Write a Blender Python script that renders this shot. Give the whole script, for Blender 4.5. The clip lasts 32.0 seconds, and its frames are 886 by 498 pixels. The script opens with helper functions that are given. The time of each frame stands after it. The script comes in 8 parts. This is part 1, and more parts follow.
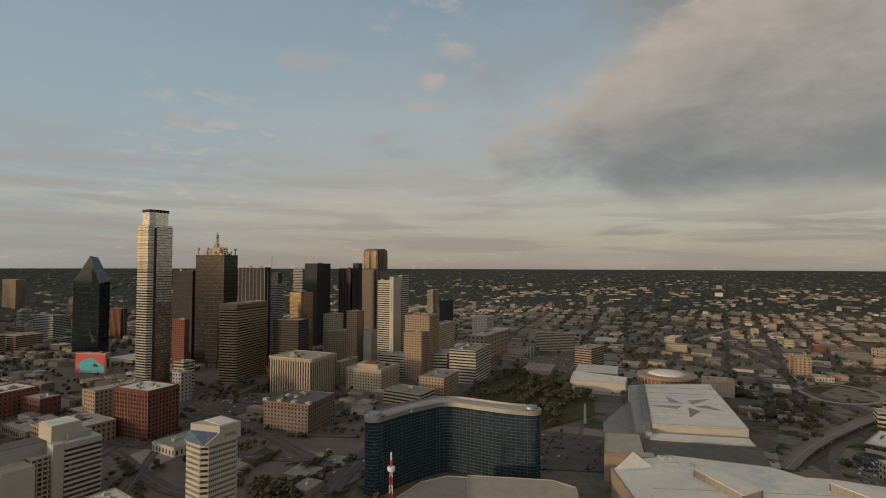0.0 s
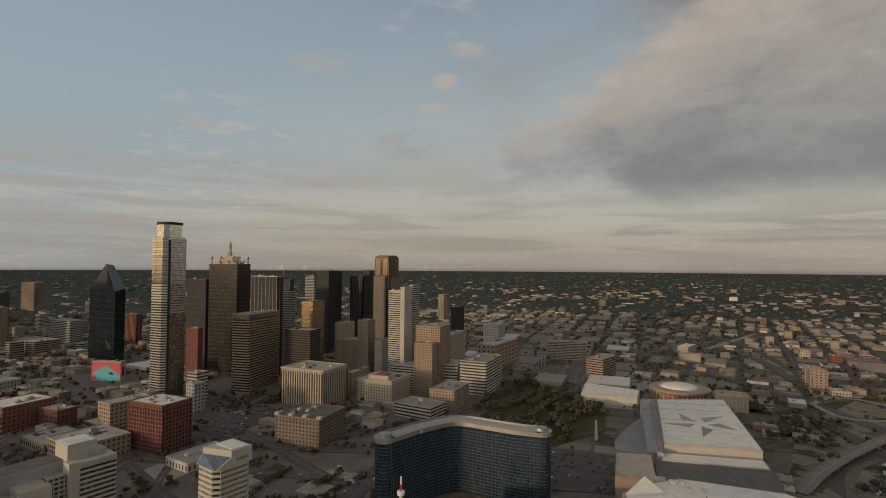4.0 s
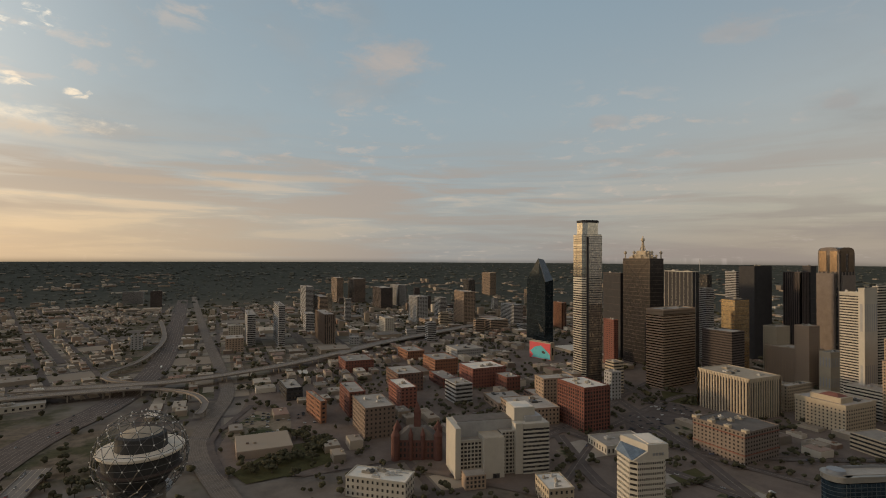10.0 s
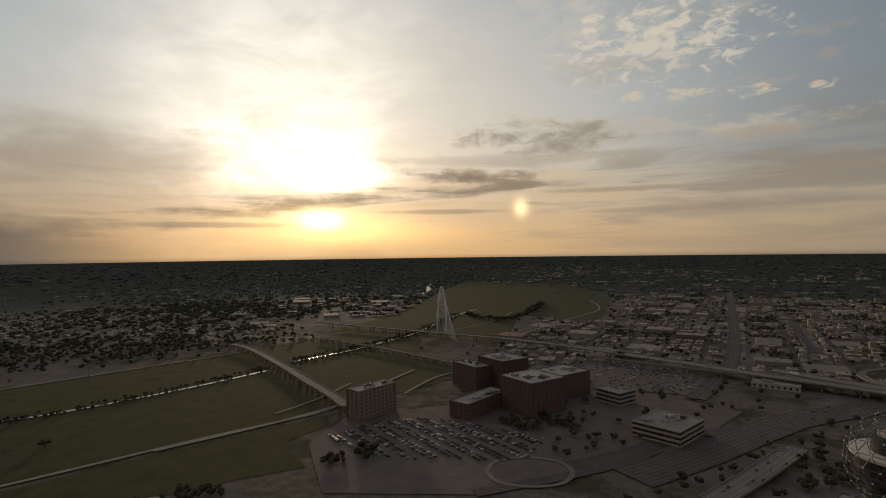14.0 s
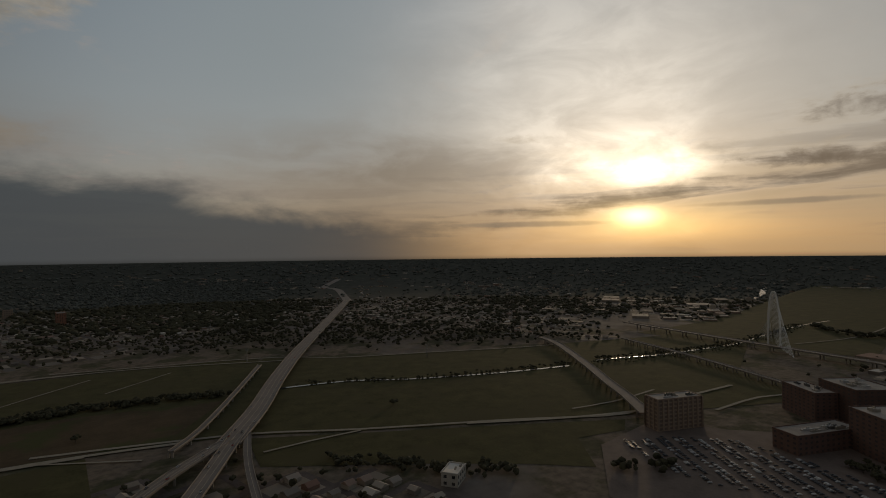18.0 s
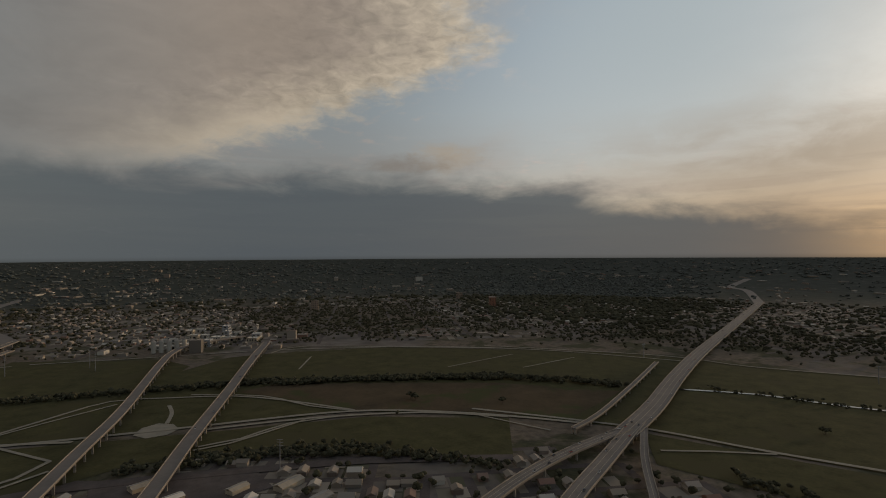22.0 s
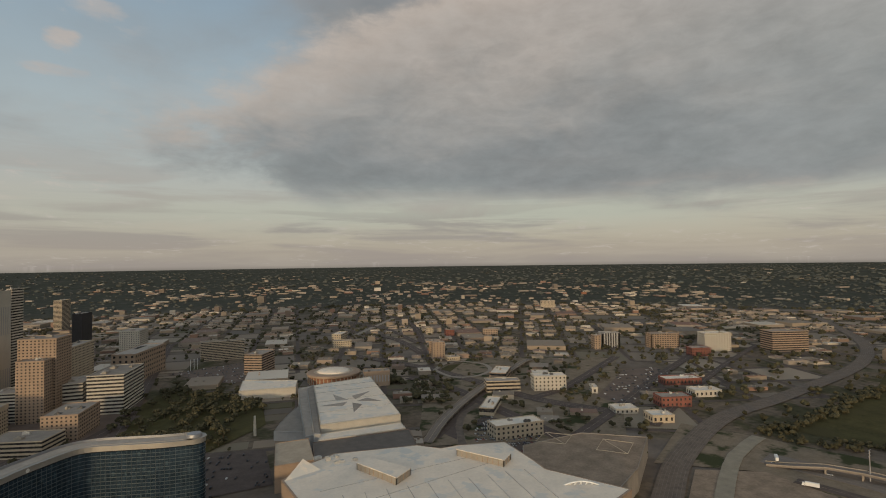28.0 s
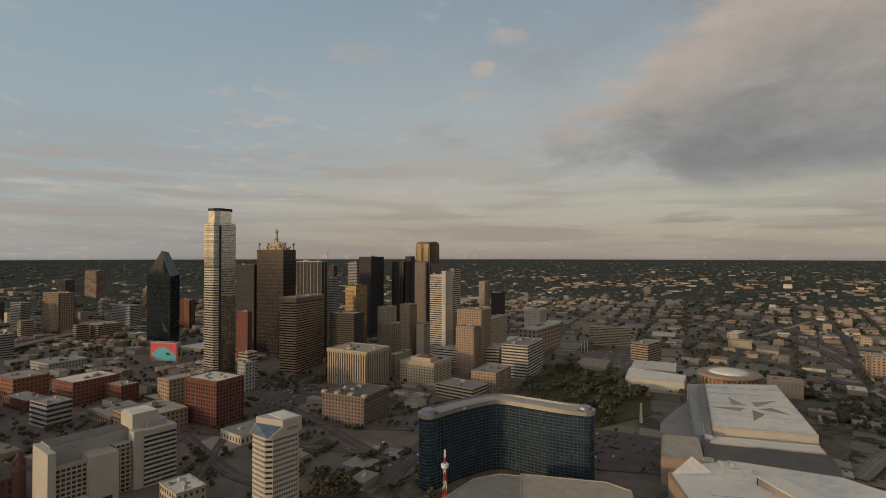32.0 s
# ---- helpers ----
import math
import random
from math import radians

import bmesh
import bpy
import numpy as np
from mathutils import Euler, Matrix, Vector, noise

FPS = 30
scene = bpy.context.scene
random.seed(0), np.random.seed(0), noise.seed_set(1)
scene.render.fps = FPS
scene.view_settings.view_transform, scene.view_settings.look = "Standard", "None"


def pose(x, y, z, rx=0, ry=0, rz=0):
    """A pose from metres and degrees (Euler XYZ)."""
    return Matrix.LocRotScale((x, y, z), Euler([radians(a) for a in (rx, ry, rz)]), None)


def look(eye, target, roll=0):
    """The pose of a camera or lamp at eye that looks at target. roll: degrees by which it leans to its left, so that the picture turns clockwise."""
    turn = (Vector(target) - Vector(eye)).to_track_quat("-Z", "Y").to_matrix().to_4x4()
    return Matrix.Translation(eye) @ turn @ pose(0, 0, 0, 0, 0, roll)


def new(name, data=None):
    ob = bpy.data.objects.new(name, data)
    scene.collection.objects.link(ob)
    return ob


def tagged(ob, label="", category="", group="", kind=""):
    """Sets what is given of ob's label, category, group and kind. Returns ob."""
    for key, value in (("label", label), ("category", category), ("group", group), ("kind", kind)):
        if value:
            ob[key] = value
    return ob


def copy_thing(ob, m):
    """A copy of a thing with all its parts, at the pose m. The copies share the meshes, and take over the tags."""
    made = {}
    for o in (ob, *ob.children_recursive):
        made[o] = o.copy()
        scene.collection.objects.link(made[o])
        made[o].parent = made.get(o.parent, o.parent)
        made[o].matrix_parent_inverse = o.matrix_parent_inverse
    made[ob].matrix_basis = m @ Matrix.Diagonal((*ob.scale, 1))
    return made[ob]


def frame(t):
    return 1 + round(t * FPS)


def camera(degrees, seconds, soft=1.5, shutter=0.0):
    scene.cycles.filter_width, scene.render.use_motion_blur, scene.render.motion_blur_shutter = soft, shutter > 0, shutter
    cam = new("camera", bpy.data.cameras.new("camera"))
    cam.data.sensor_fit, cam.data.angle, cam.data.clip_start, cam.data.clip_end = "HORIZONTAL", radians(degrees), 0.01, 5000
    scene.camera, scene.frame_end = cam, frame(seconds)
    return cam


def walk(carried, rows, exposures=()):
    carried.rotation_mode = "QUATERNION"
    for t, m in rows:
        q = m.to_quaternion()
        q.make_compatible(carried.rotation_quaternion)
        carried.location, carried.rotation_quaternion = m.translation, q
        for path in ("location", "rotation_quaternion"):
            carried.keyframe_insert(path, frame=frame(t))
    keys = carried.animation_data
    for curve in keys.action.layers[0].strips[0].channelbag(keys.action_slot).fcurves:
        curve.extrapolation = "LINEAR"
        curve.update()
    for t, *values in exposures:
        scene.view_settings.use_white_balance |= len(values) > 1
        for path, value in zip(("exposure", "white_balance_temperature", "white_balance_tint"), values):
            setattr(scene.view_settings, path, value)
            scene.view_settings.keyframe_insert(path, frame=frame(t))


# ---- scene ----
from math import atan2, cos, hypot, pi, sin

import collections

# ---- camera ----
cam = camera(80.57, 32.0, soft=1.0)
PATH = [
    (0, pose(0.09, -0.11, 194.93, 91.870, -0.193, 0.379)),
    (0.5, pose(0.03, -0.19, 197.48, 91.658, -0.064, -2.778)),
    (1, pose(0.24, -0.17, 199.80, 91.647, -0.112, -0.421)),
    (1.5, pose(0.84, -0.17, 201.93, 91.664, -0.206, 3.576)),
    (2, pose(1.44, -0.31, 204.07, 91.790, -0.268, 2.192)),
    (2.5, pose(1.52, -0.57, 206.44, 91.907, -0.115, -2.828)),
    (3, pose(1.20, -0.80, 209.30, 91.843, -0.255, -4.408)),
    (3.5, pose(1.04, -0.93, 212.80, 91.894, -0.324, -0.691)),
    (4, pose(1.09, -0.94, 213.66, 91.862, -0.340, 1.634)),
    (4.5, pose(1.15, -0.95, 214.52, 91.830, -0.355, 1.920)),
    (5, pose(1.20, -0.95, 215.38, 91.798, -0.370, 1.281)),
    (5.5, pose(1.26, -0.96, 216.24, 91.766, -0.386, 0.835)),
    (6, pose(1.49, -0.98, 218.51, 91.731, -0.420, 0.855)),
    (6.5, pose(1.29, -1.06, 219.31, 91.865, -0.259, -0.425)),
    (7, pose(0.73, -1.28, 219.22, 91.783, -0.186, 0.316)),
    (7.5, pose(0.37, -1.62, 218.78, 91.671, -0.264, 7.216)),
    (8, pose(0.63, -1.96, 218.18, 91.427, -0.337, 16.465)),
    (8.5, pose(1.30, -2.22, 217.51, 91.249, -0.296, 24.820)),
    (9, pose(1.83, -2.35, 216.82, 91.171, -0.268, 31.110)),
    (9.5, pose(2.03, -2.36, 216.20, 91.015, -0.295, 37.763)),
    (10, pose(1.97, -2.29, 215.70, 90.895, -0.312, 44.733)),
    (10.5, pose(1.72, -2.24, 215.31, 90.828, -0.197, 49.675)),
    (11, pose(1.42, -2.31, 214.99, 90.557, -0.196, 56.643)),
    (11.5, pose(1.33, -2.54, 214.79, 90.769, -0.260, 61.952)),
    (12, pose(1.46, -2.84, 214.65, 90.394, -0.305, 69.386)),
    (12.5, pose(1.54, -3.07, 214.30, 90.405, -0.006, 77.400)),
    (13, pose(1.46, -3.13, 213.36, 90.271, 0.235, 89.397)),
    (13.5, pose(1.20, -2.58, 211.82, 90.040, 0.258, 104.000)),
    (14, pose(0.06, -0.06, 210.48, 90.433, 0.727, 116.141)),
    (14.5, pose(-2.98, 5.47, 210.30, 90.279, 0.771, 124.583)),
    (15, pose(-4.06, 7.19, 210.51, 90.305, 0.790, 129.600)),
    (15.5, pose(-5.14, 8.91, 210.71, 90.331, 0.809, 132.000)),
    (16, pose(-6.22, 10.63, 210.92, 90.358, 0.828, 133.900)),
    (16.5, pose(-7.30, 12.35, 211.13, 90.384, 0.847, 136.200)),
    (17, pose(-10.85, 17.21, 212.03, 90.698, 0.500, 140.100)),
    (17.5, pose(-12.73, 18.90, 212.50, 90.451, 0.596, 146.000)),
    (18, pose(-13.68, 18.93, 212.51, 90.547, 0.658, 149.600)),
    (18.5, pose(-14.29, 18.77, 212.13, 90.611, 0.616, 146.800)),
    (19, pose(-14.69, 18.74, 211.65, 90.766, 0.271, 149.000)),
    (19.5, pose(-15.05, 18.71, 211.30, 90.872, 0.496, 155.500)),
    (20, pose(-15.35, 18.60, 211.00, 90.893, 0.448, 161.500)),
    (20.5, pose(-15.32, 18.45, 210.55, 90.758, 0.404, 168.400)),
    (21, pose(-15.03, 18.25, 210.04, 90.827, 0.308, 178.900)),
    (21.5, pose(-14.83, 18.05, 209.65, 90.803, 0.408, 183.600)),
    (22, pose(-14.72, 17.90, 209.27, 90.554, 0.353, 191.200)),
    (22.5, pose(-14.28, 17.60, 208.60, 90.694, 0.387, 199.900)),
    (23, pose(-13.19, 16.84, 207.53, 90.744, 0.309, 208.900)),
    (23.5, pose(-11.50, 15.65, 206.29, 90.680, 0.474, 215.300)),
    (24, pose(-9.24, 13.96, 205.48, 90.682, 0.497, 224.745)),
    (24.5, pose(-6.24, 11.28, 205.67, 90.572, 0.577, 236.486)),
    (25, pose(-5.43, 10.40, 205.94, 90.654, 0.624, 247.881)),
    (25.5, pose(-4.61, 9.52, 206.22, 90.735, 0.672, 259.133)),
    (26, pose(-3.80, 8.64, 206.49, 90.817, 0.720, 271.008)),
    (26.5, pose(-2.98, 7.76, 206.76, 90.898, 0.768, 283.600)),
    (27, pose(-0.62, 4.55, 207.87, 90.874, 0.885, 298.376)),
    (27.5, pose(0.36, 2.35, 208.20, 91.109, 0.944, 312.009)),
    (28, pose(0.52, 0.78, 207.84, 91.415, 0.727, 325.428)),
    (28.5, pose(0.43, -0.86, 207.43, 91.439, 0.776, 339.831)),
    (29, pose(0.24, -2.65, 207.23, 91.463, 0.547, 350.573)),
    (29.5, pose(-0.07, -3.95, 207.10, 91.190, 0.406, 349.683)),
    (30, pose(-0.44, -4.38, 206.84, 91.176, 0.368, 351.176)),
    (30.5, pose(-0.65, -4.29, 206.39, 91.050, 0.351, 360.029)),
    (31, pose(-0.59, -4.11, 205.74, 90.759, 0.199, 363.659)),
    (31.5, pose(-0.40, -3.93, 204.94, 90.560, 0.070, 365.682)),
    (32, pose(-0.27, -3.70, 204.06, 90.691, -0.033, 366.008)),
]
EXPOSURES = [(0, 0.0, 7100, 10), (8, -0.02, 7200, 11), (10, 0.02, 7300, 12), (12, -0.28, 7300, 11.5), (13, -0.45, 7200, 12), (14.5, -1.05, 7000, 11), (17, -1.45, 7000, 12),
             (20, -1.30, 6950, 12), (21.5, -0.85, 6900, 12), (23, -0.40, 7150, 12), (24.5, 0.02, 7200, 11), (26.5, 0.3, 6900, 8), (28, 0.1, 6900, 8.5), (29.5, 0.0, 7100, 10), (32, 0.0, 7200, 11.5)]
walk(cam, PATH, EXPOSURES)

# ---- world, sun ----
SUN_AZ, SUN_EL = 130.0, 5.2
TO_SUN = Vector((-sin(radians(SUN_AZ)) * cos(radians(SUN_EL)), cos(radians(SUN_AZ)) * cos(radians(SUN_EL)), sin(radians(SUN_EL))))


def bearing(az, el):
    """The direction at az degrees to the left of ahead and el degrees up."""
    return Vector((-sin(radians(az)) * cos(radians(el)), cos(radians(az)) * cos(radians(el)), sin(radians(el))))


class Nodes:
    """Shortcuts for building a node tree."""

    def __init__(self, tree, fresh=True):
        self.tree = tree
        if fresh:
            tree.nodes.clear()

    def add(self, kind, **values):
        node = self.tree.nodes.new(kind)
        for key, value in values.items():
            setattr(node, key, value)
        return node

    def put(self, socket, value):
        if hasattr(value, "is_output"):
            self.tree.links.new(value, socket)
        elif isinstance(value, (tuple, list, Vector)) and socket.type == "RGBA" and len(value) == 3:
            socket.default_value = (*value, 1)
        else:
            socket.default_value = value

    def math(self, op, a, b=0.0, c=0.0, clamp=False):
        node = self.add("ShaderNodeMath", operation=op, use_clamp=clamp)
        for i, v in enumerate((a, b, c)):
            self.put(node.inputs[i], v)
        return node.outputs[0]

    def vmath(self, op, a, b=(0, 0, 0)):
        node = self.add("ShaderNodeVectorMath", operation=op)
        self.put(node.inputs[0], a)
        self.put(node.inputs[1], b)
        return node.outputs["Value"] if op == "DOT_PRODUCT" else node.outputs[0]

    def scale(self, a, k):
        node = self.add("ShaderNodeVectorMath", operation="SCALE")
        self.put(node.inputs[0], a)
        self.put(node.inputs["Scale"], k)
        return node.outputs[0]

    def noise(self, vector, scale, detail=4.0, rough=0.55, distortion=0.0):
        node = self.add("ShaderNodeTexNoise")
        if vector is not None:
            self.put(node.inputs["Vector"], vector)
        for key, v in (("Scale", scale), ("Detail", detail), ("Roughness", rough), ("Distortion", distortion)):
            node.inputs[key].default_value = v
        return node.outputs["Fac"]

    def ramp(self, fac, stops):
        node = self.add("ShaderNodeValToRGB")
        self.put(node.inputs[0], fac)
        el = node.color_ramp.elements
        while len(el) < len(stops):
            el.new(0.5)
        for e, (p, c) in zip(el, stops):
            e.position, e.color = p, (*c, 1) if len(c) == 3 else c
        return node.outputs[0]

    def mix(self, fac, a, b, blend="MIX"):
        node = self.add("ShaderNodeMix", data_type="RGBA", blend_type=blend)
        self.put(node.inputs["Factor"], fac)
        self.put(node.inputs["A"], a)
        self.put(node.inputs["B"], b)
        return node.outputs["Result"]

    def step(self, v, lo, hi):
        node = self.add("ShaderNodeMapRange", interpolation_type="SMOOTHSTEP")
        self.put(node.inputs[0], v)
        node.inputs[1].default_value, node.inputs[2].default_value = lo, hi
        return node.outputs[0]


def lobe(n, way, az, el, inner, outer):
    """1 within inner degrees of a bearing, 0 past outer."""
    return n.step(n.vmath("DOT_PRODUCT", way, bearing(az, el)), cos(radians(outer)), cos(radians(inner)))


world = bpy.data.worlds.new("sky")
scene.world = world
world.use_nodes = True
n = Nodes(world.node_tree)
way = n.add("ShaderNodeTexCoord").outputs["Generated"]
xyz = n.add("ShaderNodeSeparateXYZ")
n.put(xyz.inputs[0], way)
up = xyz.outputs[2]
upc = n.math("MAXIMUM", up, 0.0)
nishita = n.add("ShaderNodeTexSky", sky_type="NISHITA", sun_disc=False, sun_elevation=radians(SUN_EL), sun_rotation=radians(-SUN_AZ), air_density=1.0, dust_density=1.5)
clear = n.ramp(upc, [(0.0, (0.282, 0.262, 0.25)), (0.10, (0.335, 0.33, 0.325)), (0.26, (0.30, 0.355, 0.40)), (0.45, (0.20, 0.275, 0.36)), (1.0, (0.11, 0.17, 0.27))])
clear = n.mix(0.03, clear, nishita.outputs[0], "ADD")
clear = n.mix(n.math("MULTIPLY", lobe(n, way, 55, 30, 6, 50), 0.5), clear, (0.24, 0.37, 0.48))
# the flat coordinates of a cloud sheet overhead
flat = n.scale(n.vmath("MULTIPLY", way, (1, 1, 0)), n.math("DIVIDE", 1.0, n.math("ADD", upc, 0.16)))
big = n.noise(flat, 0.7, 4, 0.5, 0.2)
fine = n.noise(flat, 2.6, 7, 0.58, 0.3)
streak = n.noise(n.vmath("MULTIPLY", way, (2.0, 2.0, 24)), 1.5, 5, 0.55, 0.4)
toward = n.math("MAXIMUM", n.vmath("DOT_PRODUCT", way, TO_SUN), 0.0)
cover = n.math("ADD", n.math("MULTIPLY", big, 0.75), n.math("MULTIPLY", fine, 0.32))
cover = n.math("ADD", cover, n.math("MULTIPLY", lobe(n, way, 288, 40, 20, 56), 0.40))
cover = n.math("SUBTRACT", cover, n.math("MULTIPLY", lobe(n, way, 50, 32, 10, 48), 0.06))
cover = n.math("SUBTRACT", cover, n.math("MULTIPLY", n.step(up, 0.155, 0.085), 0.30))
cloud = n.step(cover, 0.50, 0.84)
shade = n.noise(flat, 1.3, 5, 0.55, 0.4)
cloud_colour = n.ramp(shade, [(0.30, (0.195, 0.21, 0.23)), (0.50, (0.262, 0.262, 0.27)), (0.68, (0.43, 0.375, 0.345))])
cloud_colour = n.mix(n.math("MULTIPLY", lobe(n, way, 205, 32, 12, 46), 0.75), cloud_colour, (0.43, 0.385, 0.345))
puffs = n.math("MULTIPLY", n.step(n.noise(flat, 6.5, 6, 0.6, 0.3), 0.52, 0.70), n.step(n.noise(flat, 1.1, 3, 0.5), 0.46, 0.60))
clear = n.mix(n.math("MULTIPLY", puffs, 0.55), clear, (0.50, 0.46, 0.44))
sky = n.mix(n.math("MULTIPLY", cloud, 0.92), clear, cloud_colour)
low = n.step(up, 0.26, 0.03)
streaks = n.math("MULTIPLY", n.step(streak, 0.44, 0.62), low)
sky = n.mix(n.math("MULTIPLY", streaks, 0.5), sky, (0.285, 0.255, 0.25))
sky = n.mix(n.math("MULTIPLY", n.math("MULTIPLY", n.step(streak, 0.50, 0.30), n.step(up, 0.13, 0.06)), 0.30), sky, (0.46, 0.42, 0.36))
# bearings in degrees, for the clouds that can be told apart
AZ = n.math("MULTIPLY", n.math("ARCTAN2", n.math("MULTIPLY", xyz.outputs[0], -1.0), xyz.outputs[1]), 57.29578)
EL = n.math("MULTIPLY", n.math("ARCSINE", up), 57.29578)
ROUND = n.math("WRAP", AZ, 360.0, 0.0)
bent = n.vmath("MULTIPLY", way, (1, 1, 2.4))
ragged = n.noise(bent, 16, 8, 0.62, 0.3)
lumps = n.noise(bent, 6.5, 6, 0.58, 0.4)
ripple = n.noise(n.vmath("MULTIPLY", way, (1, 1, 2.2)), 34, 4, 0.55, 0.6)


def reach(az, el, wide, tall):
    """How far a direction lies from a bearing, squared, in units of a cloud's half width and half height."""
    a = n.math("DIVIDE", n.math("WRAP", n.math("SUBTRACT", AZ, az), 180.0, -180.0), wide)
    e = n.math("DIVIDE", n.math("SUBTRACT", EL, el), tall)
    return n.math("ADD", n.math("MULTIPLY", a, a), n.math("MULTIPLY", e, e))


def cloudlet(az, el, wide, tall, noise, amount, soft):
    q = n.math("SUBTRACT", 1.0, reach(az, el, wide, tall))
    return n.step(n.math("ADD", q, n.math("MULTIPLY", n.math("SUBTRACT", noise, 0.5), amount)), 0.0, soft)


def soft_glow(az, el, wide, tall, uneven=0.0):
    q = reach(az, el, wide, tall)
    if uneven:
        q = n.math("MAXIMUM", n.math("ADD", q, n.math("MULTIPLY", n.math("SUBTRACT", lumps, 0.5), uneven)), 0.0)
    return n.math("POWER", 2.71828, n.math("MULTIPLY", q, -1.0))


def lay(mask, amount, colour):
    """Lays a cloud of one colour over the sky."""
    global sky
    sky = n.mix(n.math("MULTIPLY", mask, amount, clamp=True), sky, colour)


def shine(mask, colour):
    global sky
    sky = n.mix(mask, sky, colour, "ADD")


# the evening glow round the low sun
half = n.math("ADD", n.math("MULTIPLY", n.vmath("DOT_PRODUCT", way, bearing(140, 12)), 0.5), 0.5)
sky = n.scale(sky, n.math("ADD", 1.0, n.math("MULTIPLY", n.step(half, 0.72, 0.97), 0.9)))
west = n.math("MULTIPLY", n.step(n.vmath("DOT_PRODUCT", way, bearing(125, 0)), 0.05, 0.95), n.step(up, 0.20, 0.0))
lay(west, 0.62, (0.74, 0.55, 0.33))
lay(soft_glow(130, 1.0, 29, 6.0), 0.9, (1.3, 0.68, 0.14))
lay(soft_glow(127, 17, 34, 18), 0.66, (1.12, 1.05, 0.92))
lay(soft_glow(167, 22, 16, 11), 0.7, (0.60, 0.72, 0.78))
lay(n.math("MULTIPLY", n.step(streak, 0.46, 0.62), soft_glow(100, 6, 40, 5)), 0.65, (0.58, 0.50, 0.40))
lay(n.math("MULTIPLY", n.step(streak, 0.50, 0.36), soft_glow(105, 5.5, 34, 4)), 0.5, (1.15, 0.86, 0.50))
lay(n.math("MULTIPLY", n.step(streak, 0.47, 0.60), soft_glow(52, 7.2, 46, 3.0)), 0.6, (0.37, 0.335, 0.315))
lay(n.math("MULTIPLY", n.step(streak, 0.49, 0.38), soft_glow(60, 6.0, 40, 2.6)), 0.4, (0.62, 0.52, 0.42))
# the glare above the sun
shine(soft_glow(132, 9.0, 5.6, 2.6, 4.5), (2.3, 2.05, 1.6))
shine(soft_glow(128, 8.2, 5.0, 1.7, 3.5), (1.7, 1.5, 1.1))
shine(soft_glow(133, 14, 11, 9, 3.0), (0.55, 0.52, 0.46))
shine(soft_glow(134, 19, 16, 15, 2.0), (0.42, 0.42, 0.40))
shine(soft_glow(128, 2.0, 12, 1.3), (0.8, 0.42, 0.09))
# cream high cloud and dark-bellied cumulus beside the glare
lay(cloudlet(98, 23, 14, 6.5, ragged, 6.5, 2.4), 0.6, (1.05, 0.98, 0.86))
lay(cloudlet(94, 20, 9, 3.5, ripple, 7.0, 1.4), 0.55, (1.30, 1.18, 0.98))
lay(cloudlet(96, 18.2, 9, 1.6, ragged, 4.5, 1.6), 0.45, (0.62, 0.60, 0.57))
for az, el, w, h in ((104.5, 12.0, 12.5, 3.0), (83, 11.6, 8, 1.5), (118, 9.4, 8, 1.3), (140, 12.2, 5, 0.6)):
    lay(cloudlet(az, el, w, h, ragged, 4.6, 1.8), 0.6, (1.15, 0.98, 0.74))
for az, el, w, h in ((96, 15.4, 1.6, 0.7), (91.5, 15.2, 2.6, 0.6), (85, 14.6, 2.2, 0.6), (79.6, 14.2, 1.3, 0.5)):
    lay(cloudlet(az, el, w, h, ripple, 5.5, 1.4), 0.7, (1.10, 0.96, 0.76))
lay(cloudlet(104.5, 11.9, 10, 2.2, ragged, 4.4, 1.5), 0.8, (0.46, 0.42, 0.38))
lay(cloudlet(83, 10.9, 6, 0.9, ragged, 4.0, 1.6), 0.65, (0.52, 0.47, 0.42))
# the long dark bar that climbs away from the sun, and thin bars low over the land
middle = n.ramp(n.math("DIVIDE", ROUND, 360.0), [(0.26, (0.24,) * 3), (0.30, (0.245,) * 3), (0.328, (0.248,) * 3), (0.358, (0.19,) * 3), (0.39, (0.128,) * 3), (0.45, (0.07,) * 3)])
off = n.math("DIVIDE", n.math("SUBTRACT", EL, n.math("MULTIPLY", middle, 30.0)), n.math("ADD", 0.75, n.math("MULTIPLY", lumps, 1.2)))
bar = n.math("ADD", n.math("SUBTRACT", 1.0, n.math("MULTIPLY", off, off)), n.math("ADD", n.math("MULTIPLY", n.math("SUBTRACT", ragged, 0.5), 2.0), n.math("MULTIPLY", n.math("SUBTRACT", streak, 0.5), 5.0)))
bar = n.math("MULTIPLY", n.step(bar, 0.0, 1.5), n.step(n.math("ABSOLUTE", n.math("SUBTRACT", ROUND, 128.0)), 32.0, 18.0))
lay(bar, 0.8, (0.44, 0.345, 0.25))
lay(cloudlet(113, 8.3, 8, 0.9, ragged, 4.0, 1.4), 0.8, (0.44, 0.35, 0.26))
for az, el, w, h in ((88, 4.2, 15, 0.55), (117, 4.5, 9, 0.35), (76, 7.2, 14, 0.5), (140, 3.1, 10, 0.4), (62, 8.2, 10, 0.5), (98, 6.4, 8, 0.4)):
    lay(cloudlet(az, el, w, h, lumps, 1.6, 0.9), 0.6, (0.50, 0.42, 0.34))
shine(soft_glow(129.1, 3.7, 2.0, 0.9), (4.5, 3.6, 1.9))
shine(soft_glow(128.5, 3.2, 8.0, 1.7, 1.2), (1.25, 0.80, 0.18))
shine(soft_glow(107.6, 4.8, 0.7, 0.9), (1.6, 1.25, 0.6))
